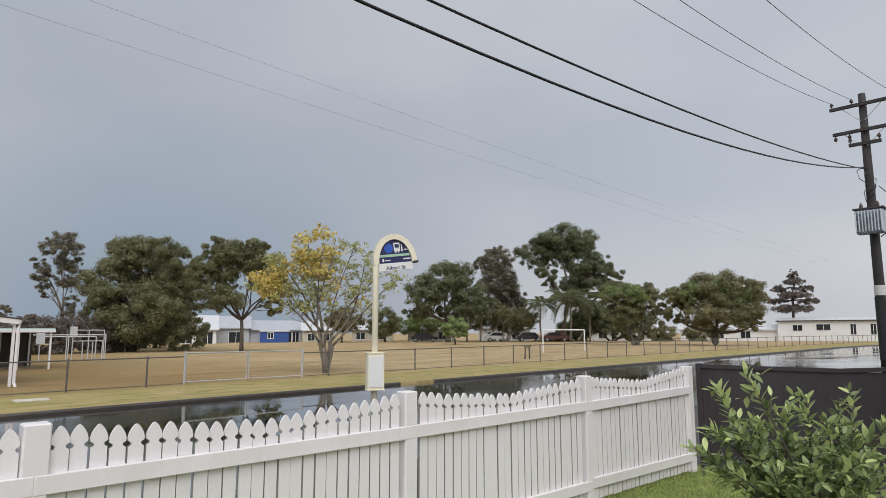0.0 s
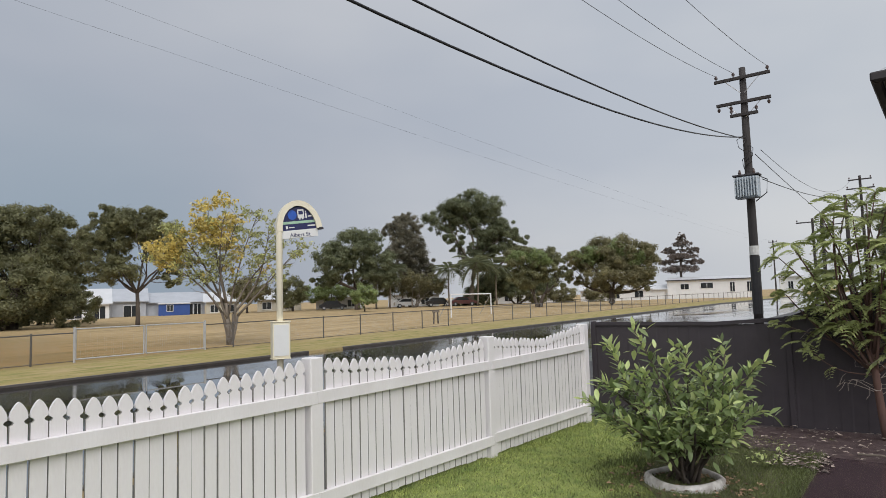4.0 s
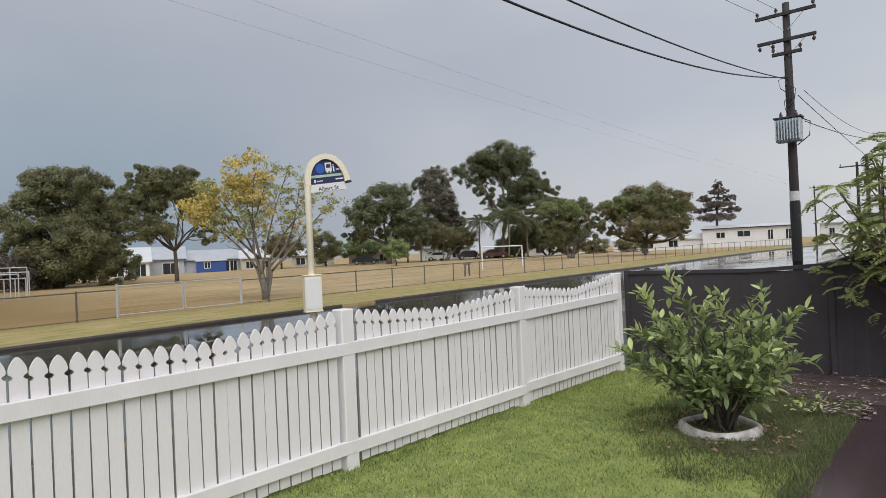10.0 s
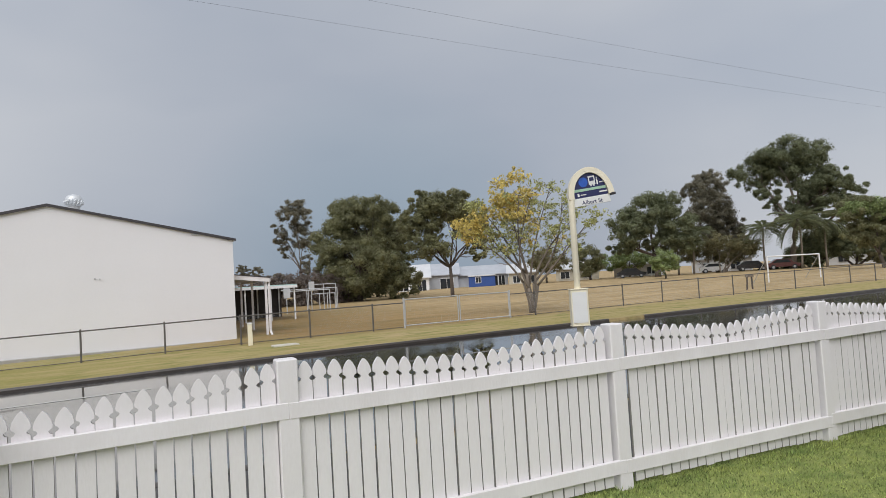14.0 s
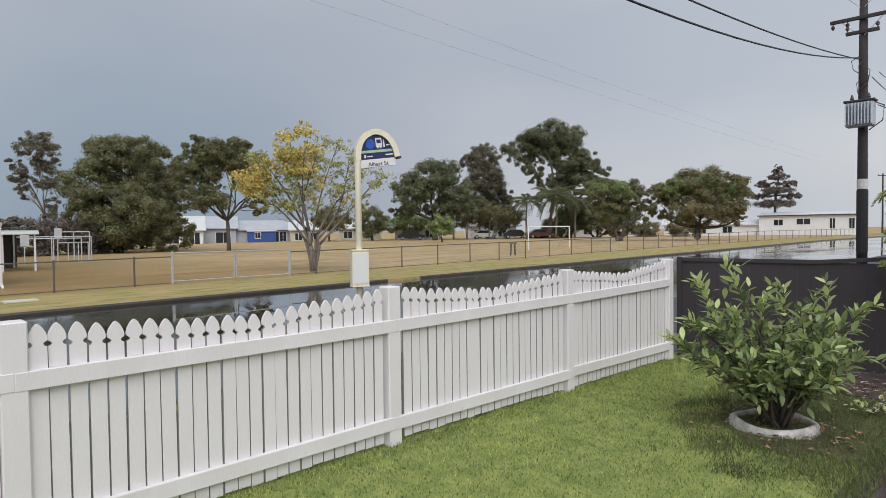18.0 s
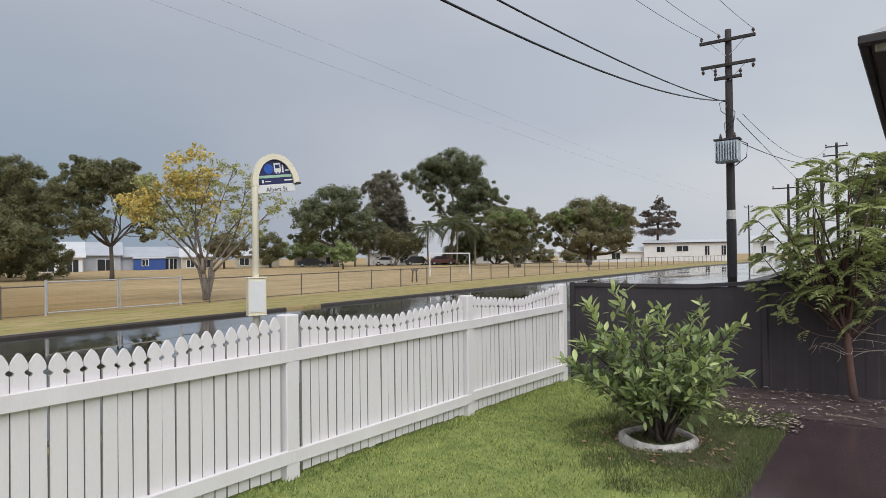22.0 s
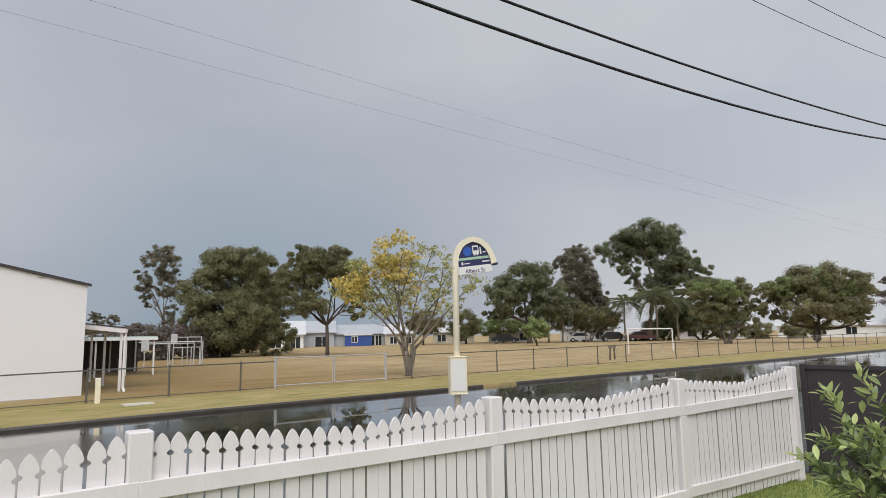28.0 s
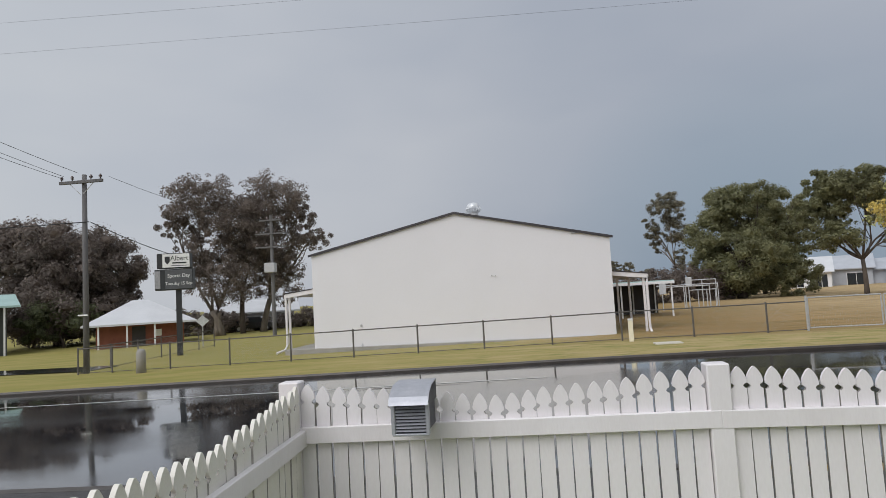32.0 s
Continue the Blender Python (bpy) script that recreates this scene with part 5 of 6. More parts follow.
ring = thing("planter_ring", pose(5.5, 1.88, 0.0), "pale cut tyre ring lying round the bush, chipped and dirty", "planter")
RINGM = mat("dirty_pale_ring", (0.62, 0.6, 0.58), (0.25, 0.225, 0.2), rough=0.7, scale=11, fine=40, bump=0.4)
g = Geo()
N = 36
rp = [(0.27, 0.0), (0.275, 0.055), (0.288, 0.078), (0.305, 0.08), (0.322, 0.062), (0.332, 0.035), (0.35, 0.008), (0.355, -0.02), (0.27, -0.02)]
for i in range(N):
    a = 2 * math.pi * i / N
    w = 1 + 0.02 * math.sin(5 * a)
    g.v.extend([(r * w * math.cos(a), r * w * math.sin(a), z * (0.9 + 0.15 * math.sin(3 * a + 1))) for r, z in rp])
K = len(rp)
for i in range(N):
    for j in range(K):
        g.f.append((i * K + j, ((i + 1) % N) * K + j, ((i + 1) % N) * K + (j + 1) % K, i * K + (j + 1) % K))
part("ring", g, RINGM, ring, smooth=True)
part("soil", Geo().add([(0.275 * math.cos(a), 0.275 * math.sin(a), 0.012) for a in np.linspace(0, 2 * math.pi, 24, endpoint=False)], [tuple(range(24))]), mulch_m, ring)

# ---- feathery young tree ----
FEATHER = mat("feathery_leaf", (0.46, 0.5, 0.2), (0.22, 0.26, 0.105), rough=0.5, scale=3, fine=20, island=0.35, trans=0.35, bump=0)
REDBARK = mat("reddish_bark", (0.14, 0.075, 0.06), (0.08, 0.05, 0.042), rough=0.85, scale=6, fine=50, bump=0.5, stretch=(1, 1, 0.3))


def frond_geo(L, pairs, droop, w, wl_=0.012):
    g = Geo()
    pts = [Vector((L * u, 0, 0.06 * math.sin(u * 2) - droop * L * u * u)) for u in np.linspace(0, 1, 7)]
    g.tube(pts, [0.004, 0.004, 0.003, 0.003, 0.002, 0.002, 0.001], 3, cap=False)
    for i in range(pairs):
        u = 0.12 + 0.86 * i / (pairs - 1)
        q = u * 6
        a = pts[min(int(q), 5)].lerp(pts[min(int(q), 5) + 1], q - min(int(q), 5))
        l = w * math.sin(0.25 + u * 2.6) + 0.02
        for s in (-1, 1):
            tip = a + Vector((l * 0.55, s * l * 0.9, -0.35 * l))
            b = a + Vector((l * 0.3 + wl_, s * l * 0.45, -0.08 * l))
            c = a + Vector((l * 0.3 - wl_, s * l * 0.45, -0.08 * l))
            g.add([a[:], b[:], tip[:], c[:]], [(0, 1, 2, 3)] if s > 0 else [(3, 2, 1, 0)])
    return g


TWIG = mat("pale_dead_twig", (0.36, 0.31, 0.27), (0.24, 0.2, 0.17), rough=0.85, scale=20, fine=80)
young = thing("young_tree", pose(8.0, 0.58, 0.02, 0, 0, -87), "slender young tree with drooping feathery leaves in the mulch", "tree")
rf = np.random.default_rng(5)
g = Geo()
spine = limb(g, (0.02, 0, -0.05), (-0.05, 0.0, 1.25), 0.045, 0.03, rf, 0.02, 8, 8)
# leafy branch ends: sideways, depth and height in the tree's own axes
sprays = [(-1.02, 0.0, 2.02), (-0.84, -0.2, 2.16), (-0.78, 0.1, 1.62), (-0.98, 0.1, 1.6), (-0.2, 0.0, 2.62), (0.1, 0.1, 2.68), (-0.5, -0.1, 2.48), (0.3, -0.1, 2.5), (0.6, 0.0, 2.38),
          (-0.35, -0.3, 2.15), (0.2, -0.35, 2.1), (0.65, -0.1, 1.95), (0.8, 0.1, 2.1), (0.22, -0.2, 1.62), (0.42, 0.0, 1.6), (-0.25, -0.2, 1.52), (-0.5, 0.0, 1.85), (0.45, 0.2, 2.3),
          (-0.6, 0.25, 2.25), (0.0, 0.3, 2.4), (-0.15, -0.2, 2.4), (0.1, -0.4, 1.85), (-0.62, -0.25, 1.75), (0.0, 0.0, 2.55), (-0.35, 0.2, 2.6), (0.72, -0.2, 2.25), (0.3, 0.15, 2.7)]
tips = []
for q in sprays:
    k = 4 + int(3 * min(1.0, max(0.0, (q[2] - 1.5) / 1.2)))
    tips.append((limb(g, spine[min(7, k)], (q[0] * 0.86, q[1], q[2] - 0.05), 0.017, 0.005, rf, 0.07, 7, 5), 1.0))
for q in ((0.85, 0.0, 1.6), (0.27, -0.1, 1.12), (-0.7, 0.0, 1.02), (-0.93, 0.0, 1.22)):
    tips.append((limb(g, spine[int(3 + rf.integers(0, 3))], q, 0.009, 0.003, rf, 0.08, 7, 4), 0.35))
for i in range(16):
    a = i * 2.2
    z = rf.uniform(0.3, 1.15)
    tw, r2 = Geo(), rf.uniform(0.2, 0.62)
    e = limb(tw, (0.0, 0.0, z), (r2 * math.cos(a), r2 * math.sin(a) * 0.5, z + rf.uniform(-0.05, 0.3)), 0.005, 0.002, rf, 0.14, 6, 4)
    for k in (3, 4, 5):
        limb(tw, e[k], (e[k][0] + rf.normal() * 0.1, e[k][1] + rf.normal() * 0.06, e[k][2] + rf.uniform(-0.12, 0.12)), 0.003, 0.0015, rf, 0.1, 3, 4)
    part("twig", tw, TWIG, young)
part("trunk", g, REDBARK, young, smooth=True)
kinds = [frond_geo(L, p, d, w, 0.027).mesh("frond", FEATHER) for L, p, d, w in ((0.3, 9, 0.35, 0.085), (0.26, 8, 0.6, 0.08), (0.34, 9, 0.8, 0.09))]
for tp, fill in tips:
    for k in range(3, 7):
        for j in range(max(1, round((3 if k < 6 else 6) * fill))):
            a = rf.uniform(0, 2 * math.pi)
            out = Vector((tp[k][0], tp[k][1], 0)) * 0.6
            d = Vector((math.cos(a), math.sin(a), rf.uniform(-0.55, 0.5))) + out
            part("frond", kinds[int(rf.integers(0, 3))], FEATHER, young, at=Matrix.Translation(tp[k]) @ turn_to(d, spin=rf.uniform(-0.5, 0.5)) @ Matrix.Scale(rf.uniform(0.5, 0.9), 4))

# ---- neighbour's high-set house ----
HWHITE = mat("house_white_paint", (0.84, 0.83, 0.82), (0.76, 0.75, 0.74), rough=0.5, scale=3, fine=60, bump=0.05)
HDARK = mat("dark_brown_boards", (0.045, 0.038, 0.041), (0.034, 0.029, 0.031), rough=0.6, scale=3, fine=40, bump=0.1)
HSOFF = mat("brown_soffit_boards", (0.17, 0.138, 0.142), (0.125, 0.1, 0.104), rough=0.6, scale=3, fine=40, bump=0.1)
house = thing("house", pose(10.6, -0.25, 0, 0, 0, -1.3), "high-set timber house with a white verandah, dark eaves and lattice", "house")
part("underfloor_wall", Geo().box(0.1, 14, -9, -0.05, -0.2, 1.98), HDARK, house, "dark enclosed understorey")
part("wall", Geo().box(1.7, 14, -9, -0.1, 2.05, 4.45), HSOFF, house)
part("wall", Geo().box(0.16, 1.7, -0.1, -0.04, 2.05, 4.45), HSOFF, house)
part("floor_beam", Geo().box(-0.07, 14, -9, 0.07, 1.98, 2.14, 0.01), HWHITE, house)
part("verandah_floor", Geo().box(0.08, 1.69, -9, -0.1, 2.145, 2.17), HDARK, house)
part("soffit", Geo().box(0.061, 14.5, -9.5, 0.66, 4.53, 4.56), HSOFF, house)
part("soffit", Geo().add([(-0.25, -9.5, 4.47), (0.06, -9.5, 4.53), (0.06, 0.68, 4.53), (-0.25, 0.68, 4.47), (-0.25, -9.5, 4.5), (0.06, -9.5, 4.56), (0.06, 0.68, 4.56), (-0.25, 0.68, 4.5)],
                         [(0, 1, 2, 3), (7, 6, 5, 4), (0, 3, 7, 4), (2, 6, 7, 3)]), HSOFF, house)
part("eave_beam", Geo().box(-0.06, 0.06, -9, 0.62, 4.42, 4.52, 0.01), HWHITE, house)
part("eave_beam", Geo().box(0.061, 14, 0.42, 0.5, 4.43, 4.52, 0.01), HDARK, house)
part("gutter", Geo().box(-0.38, -0.26, -9.5, 0.8, 4.445, 4.575, 0.02), HDARK, house)
part("gutter", Geo().box(-0.259, 14.6, 0.68, 0.8, 4.445, 4.575, 0.02), HDARK, house)
HROOF = mat("grey_corrugated_roof", (0.4, 0.4, 0.41), (0.3, 0.3, 0.31), rough=0.45, scale=2, fine=30, metal=0.3)
g = Geo()
for i in range(100):
    y0 = 0.7 - i * 0.1
    z = 0.018 if i % 2 else 0.0
    g.add([(-0.36, y0, 4.575 + z), (-0.36, y0 - 0.1, 4.595 - z), (4.0, y0 - 0.1, 5.92 - z), (4.0, y0, 5.9 + z)], [(0, 1, 2, 3)])
part("roof", g, HROOF, house)
part("roof", Geo().add([(-0.36, 0.75, 4.575), (4.0, -4.0, 5.9), (9.0, -4.0, 5.9), (14.6, 0.75, 4.575)], [(0, 1, 2, 3)]), HROOF, house)
post = part("post", Geo().box(-0.055, 0.055, -0.055, 0.055, 2.141, 4.55, 0.008), HWHITE, house)
part("capital", Geo().box(-0.078, 0.078, -0.078, 0.078, 4.12, 4.16, 0.008).box(-0.066, 0.066, -0.066, 0.066, 4.16, 4.53, 0.006), HWHITE, post)
part("post", Geo().box(-0.07, 0.07, -2.47, -2.33, 2.141, 4.3, 0.008), HWHITE, house)
part("bracket", Geo().prism([(-0.05, 4.1), (-0.13, 4.1), (-0.05, 4.0)], -0.02, 0.02), HWHITE, post)


def lattice(y0, y1, z0, z1):
    pn = part("lattice_panel", Geo().box(-0.02, 0.02, y0, y1, z1 - 0.05, z1, 0.004).box(-0.02, 0.02, y0, y1, z0, z0 + 0.05, 0.004).box(-0.02, 0.02, y1 - 0.05, y1, z0 + 0.051, z1 - 0.051, 0.004), HWHITE, house, "white timber lattice screen")
    w, h = y1 - 0.05 - y0, z1 - z0 - 0.1
    zc = z0 + 0.05
    for s in (-1, 1):
        k = -h
        while k < w:
            a0, a1 = max(k, 0), min(k + h, w)
            if a1 - a0 > 0.02:
                za, zb = a0 - k, a1 - k
                if s < 0:
                    za, zb = h - za, h - zb
                t = 0.026
                g = Geo().add([(0.003 * s - 0.004, y0 + a0 - t, zc + za), (0.003 * s - 0.004, y0 + a0 + t, zc + za), (0.003 * s - 0.004, y0 + a1 + t, zc + zb), (0.003 * s - 0.004, y0 + a1 - t, zc + zb)], [(0, 1, 2, 3)])
                part("slat", g, HWHITE, pn)
            k += 0.095
    return pn


lattice(-2.3, -0.15, 3.16, 4.0)
part("handrail", Geo().box(-0.03, 0.03, -2.3, -0.08, 3.08, 3.14, 0.006), HWHITE, house)
part("bottom_rail", Geo().box(-0.025, 0.025, -2.3, -0.08, 2.26, 2.32, 0.006), HWHITE, house)
for i in range(10):
    y = -0.2 - i * 0.2
    part("baluster", Geo().box(-0.016, 0.016, y - 0.016, y + 0.016, 2.321, 3.079), HWHITE, house)
for z in (2.24, 2.13):
    part("stair_rail", Geo().tube([(-0.1, -0.06, z), (-0.1, 2.9, z - 1.9)], 0.02, 6), HWHITE, house)
for y in (0.9, 1.0, 2.9):
    part("stair_baluster", Geo().box(-0.12, -0.08, y - 0.02, y + 0.02, -0.1 if y > 2 else 1.2, 2.24 - (y + 0.06) * 0.642 + (0.25 if y < 2 else 0)), HWHITE, house)
part("downpipe", Geo().tube([(0.3, 0.09, 4.4), (0.3, 0.09, 0.0)], 0.035, 8), HWHITE, house)

# ---- leaf litter, sticks, grass ----
rl = np.random.default_rng(21)
for nm, n, col, lab in (("leaf_litter", 700, (0.42, 0.35, 0.3), "dry pale leaf litter scattered on the mulch"), ("wood_chips", 700, (0.09, 0.06, 0.05), "dark bark chips on the garden bed")):
    g = Geo()
    for _ in range(n):
        x, y = rl.uniform(6.9, 8.2), rl.uniform(-2.5, 2.2)
        if rl.random() < 0.25:
            x, y = rl.uniform(6.3, 7.0), rl.uniform(0.9, 1.4)
        a, s = rl.uniform(0, 6.28), rl.uniform(0.012, 0.04)
        z = 0.035 + 0.03 * noise.noise((x * 3, y * 3, 4)) + rl.uniform(0, 0.02)
        c, d = math.cos(a) * s, math.sin(a) * s
        g.add([(x - c, y - d, z), (x + d * 0.4, y - c * 0.4, z + 0.008), (x + c, y + d, z + 0.003), (x - d * 0.4, y + c * 0.4, z + 0.006)], [(0, 1, 2, 3)])
    tagged(part(nm, g, mat(nm + "_m", col, rough=0.7, island=0.5, bump=0)), lab, "litter", kind="stuff")
for x0, y0, x1, y1 in ((7.5, 1.9, 7.9, 1.75), (7.1, 0.2, 7.25, -0.45), (7.4, -0.3, 7.3, -0.9), (7.05, 0.75, 7.0, 0.35), (7.7, -0.2, 7.9, -1.2)):
    tagged(part("stick", Geo().tube([(x0, y0, 0.06), ((x0 + x1) / 2, (y0 + y1) / 2 + 0.02, 0.075), (x1, y1, 0.06)], [0.009, 0.008, 0.004], 5), PALEBARK), "bare pale fallen stick on the mulch", "stick", "fallen sticks")


def blades(name, n, x0, x1, y0, y1, h0, h1, material, label, zf, seed, keep=None):
    r = np.random.default_rng(seed)
    X, Y = r.uniform(x0, x1, n), r.uniform(y0, y1, n)
    if keep is not None:
        k = keep(X, Y, r)
        X, Y = X[k], Y[k]
        n = len(X)
    A, H, B = r.uniform(0, 6.28, n), r.uniform(h0, h1, n), r.normal(0, 0.5, (n, 2))
    Z = np.array([zf(a, b) for a, b in zip(X, Y)])
    w = 0.0035
    P = np.stack([np.stack([X - w * np.cos(A), Y - w * np.sin(A), Z], 1), np.stack([X + w * np.cos(A), Y + w * np.sin(A), Z], 1),
                  np.stack([X + B[:, 0] * H, Y + B[:, 1] * H, Z + H], 1)], 1).reshape(-1, 3)
    g = Geo()
    g.v = P.tolist()
    g.f = [(i, i + 1, i + 2) for i in range(0, len(P), 3)]
    return tagged(part(name, g, material), label, "grass", kind="stuff")


BLADE = mat("grass_blade", (0.41, 0.45, 0.14), (0.16, 0.235, 0.068), rough=0.6, scale=4.5, fine=22, island=0.7, trans=0.3, bump=0)
blades("lawn_grass", 120000, -1.6, 7.9, 1.02, 4.2, 0.008, 0.026, BLADE, "short bright green lawn blades", lawn_z, 31)
WEED = mat("dark_weedy_grass", (0.18, 0.21, 0.075), (0.09, 0.11, 0.042), rough=0.6, scale=2, fine=12, island=0.5, trans=0.25, bump=0)
blades("weedy_grass", 52000, 4.2, 7.0, 1.05, 2.75, 0.02, 0.055, WEED, "darker weedy grass patch round the bush and path corner", lambda x, y: 0.0, 34,
       keep=lambda X, Y, r: r.random(len(X)) < np.clip(1.35 - np.hypot((X - 6.0) / 1.5, (Y - 1.5) / 1.0) + 0.3 * np.sin(X * 7) * np.cos(Y * 9), 0, 1))
g = Geo()
for _ in range(170):
    a, r = rl.uniform(0, 6.28), abs(rl.normal(0.42, 0.14))
    x, y, b, s = 5.45 + r * math.cos(a), 1.85 + r * math.sin(a), rl.uniform(0, 6.28), rl.uniform(0.015, 0.035)
    c, d = math.cos(b) * s, math.sin(b) * s
    g.add([(x - c, y - d, 0.03), (x + d * 0.5, y - c * 0.5, 0.045), (x + c, y + d, 0.035), (x - d * 0.5, y + c * 0.5, 0.04)], [(0, 1, 2, 3)])
tagged(part("fallen_leaves", g, mat("fallen_leaf", (0.34, 0.22, 0.13), (0.2, 0.12, 0.08), rough=0.7, island=0.5, bump=0)), "brown fallen leaves lying round the planter ring", "litter", kind="stuff")
blades("fence_grass", 6000, -1.6, 7.9, 3.6, 3.95, 0.02, 0.055, BLADE, "longer grass tufts along the fence foot", lawn_z, 32)
blades("path_edge_grass", 9000, 0.5, 7.0, 1.0, 1.16, 0.02, 0.06, WEED, "ragged grass overhanging the path edge", lambda x, y: 0.02, 33)

# small weeds at the bed's edge
def weed(x, y, r, seed, label):
    t = thing("weed", pose(x, y, 0.01), label, "weed", "small weeds")
    rw = np.random.default_rng(seed)
    wv, wf = leaf_points(0.07, 0.03)
    one = Geo().add(wv, wf).mesh("leaf", NEWLEAF, True)
    g = Geo()
    for i in range(7):
        a = i * 0.9 + rw.uniform(0, 0.4)
        tip = Vector((math.cos(a) * r, math.sin(a) * r, rw.uniform(0.6, 1.3) * r))
        limb(g, (0, 0, 0), tip, 0.003, 0.0015, rw, 0.08, 4, 4)
        for k in range(5):
            d = Vector(rw.normal(size=3)) + tip.normalized()
            part("leaf", one, NEWLEAF, t, at=Matrix.Translation(tip * (0.45 + 0.14 * k)) @ turn_to(d) @ Matrix.Scale(rw.uniform(0.6, 1.1), 4))
    part("stems", g, WEED, t)
    return t


weed(6.3, 1.38, 0.17, 51, "small yellow-green weed beside the planter ring")
weed(7.55, 0.2, 0.08, 52, "low pale weed in the mulch by the trunk")

# ---- far houses, school buildings and field things ----
GLASS = mat("dark_window_glass", (0.03, 0.035, 0.04), rough=0.1, bump=0)
WALLW = mat("white_weatherboard", (0.8, 0.8, 0.81), (0.71, 0.71, 0.72), rough=0.6, scale=1, fine=10, bump=0.05)
# Greyed wall and roof of white houses, the trees' shade put into the colour.
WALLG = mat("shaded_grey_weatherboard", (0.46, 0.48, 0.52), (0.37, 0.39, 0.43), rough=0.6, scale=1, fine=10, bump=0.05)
SHADEROOF = mat("shaded_grey_roof", (0.47, 0.49, 0.53), (0.38, 0.4, 0.44), rough=0.5, scale=0.6, fine=8, metal=0.1)
WALLC = mat("cream_wall", (0.6, 0.56, 0.46), rough=0.6, scale=1, fine=10)
WALLB = mat("blue_wall", (0.03, 0.08, 0.3), (0.025, 0.065, 0.24), rough=0.5, scale=1, fine=10)
BRICK = mat("red_brick_wall", (0.26, 0.09, 0.055), (0.17, 0.06, 0.04), rough=0.8, scale=2, fine=14)
GREYROOF = mat("pale_grey_roof", (0.66, 0.67, 0.69), (0.56, 0.57, 0.59), rough=0.45, scale=0.6, fine=8, metal=0.15)
TEALROOF = mat("teal_roof", (0.42, 0.58, 0.55), (0.34, 0.48, 0.46), rough=0.45, scale=0.6, fine=8)


def dwelling(name, x, y, z, rot, w, d, h, rise, wall, roof, label, windows=(), hip=0.0, category="house", eave=0.4, posts=0):
    """A simple house: four walls, a gabled or hipped roof, framed windows on the side facing local -y. windows: (x, z, width, height)."""
    t = thing(name, pose(x, y, z, 0, 0, rot), label, category)
    part("wall", Geo().box(-w / 2, w / 2, 0, d, -0.5, h), wall, t)
    e = eave
    yc = d / 2
    r0 = -w / 2 + hip
    rf = [(-w / 2 - e, -e, h - 0.02), (w / 2 + e, -e, h - 0.02), (w / 2 + e, d + e, h - 0.02), (-w / 2 - e, d + e, h - 0.02), (r0 - (0 if hip else e), yc, h + rise), (-r0 + (0 if hip else e), yc, h + rise)]
    part("roof", Geo().add(rf, [(0, 1, 5, 4), (1, 2, 5), (2, 3, 4, 5), (3, 0, 4), (3, 2, 1, 0)]), roof, t)
    part("gutter", Geo().box(-w / 2 - e, w / 2 + e, -e - 0.1, -e - 0.002, h - 0.14, h + 0.0), roof, t)
    for a, b, ww, hh in windows:
        wd = part("window", Geo().box(a - ww / 2 - 0.08, a + ww / 2 + 0.08, -0.05, -0.002, b - 0.08, b + hh + 0.08), WALLW, t)
        part("pane", Geo().box(a - ww / 2, a + ww / 2, -0.07, -0.052, b, b + hh), GLASS, wd)
        part("glazing_bar", Geo().box(a - 0.03, a + 0.03, -0.085, -0.071, b, b + hh), WALLW, wd)
    for i in range(posts):
        px = -w / 2 + 0.2 + (w - 0.4) * i / max(1, posts - 1)
        part("post", Geo().box(px - 0.06, px + 0.06, -e + 0.02, -e + 0.14, -0.5, h - 0.03), WALLW, t)
    return t


def face(x, y):
    """The turn that makes local -y look back to the yard."""
    return math.degrees(math.atan2(y, x)) - 90


# Wide low panes on the first, second and fourth house stand for verandah shade.
dwelling("house", 39.0, 93.5, -0.1, face(39, 93.5), 5.2, 7, 2.3, 2.2, WALLW, GREYROOF, "low white house with a pale roof past the field", [(-1.6, 0.3, 1.6, 1.5), (1.4, 0.0, 1.4, 1.9)])
dwelling("house", 45.0, 98.0, -0.1, face(45, 98), 8.0, 7, 2.6, 2.0, WALLG, SHADEROOF, "white gabled house behind the trees past the field", [(-2, 0.2, 2.0, 1.7), (2, 0.2, 2.2, 1.7)])
dwelling("house", 50.4, 91.2, -0.1, face(50.4, 91.2), 4.4, 6, 2.1, 0.1, WALLB, GREYROOF, "small bright blue house with a white window", [(-0.6, 0.9, 0.8, 0.9)], eave=0.1)
dwelling("house", 50.8, 96.0, -0.1, face(50.8, 96), 13.0, 8, 2.3, 1.6, WALLG, SHADEROOF, "wide white house with a long pale roof", [(-4.5, 0.1, 2.6, 1.8), (3.6, 0.1, 2.2, 1.8), (5.4, 0.1, 1.0, 1.8)])
dwelling("house", 57.5, 89.5, -0.1, face(57.5, 89.5), 5.0, 7, 2.2, 1.6, WALLC, GREYROOF, "low cream house in the shade of trees", [(-1.2, 0.5, 1.1, 1.1), (1.2, 0.5, 1.1, 1.1)])
dwelling("house", 65.2, 85.0, -0.1, face(65.2, 85), 7.0, 7, 2.3, 1.4, WALLC, GREYROOF, "cream house behind a small round tree", [(-2, 0.7, 1.4, 1.1), (1.6, 0.7, 1.4, 1.1)])
dwelling("house", 74.0, 80.0, -0.1, face(74, 80), 8.0, 7, 2.4, 1.5, WALLW, GREYROOF, "white house behind the flat-topped tree", [(-2, 0.7, 1.4, 1.1), (2, 0.7, 1.4, 1.1)])
dwelling("house", 84.0, 72.0, -0.1, face(84, 72), 9.0, 7, 2.5, 1.5, WALLW, GREYROOF, "white house among the gum trees", [(-2, 0.7, 1.4, 1.1), (2, 0.7, 1.4, 1.1)])
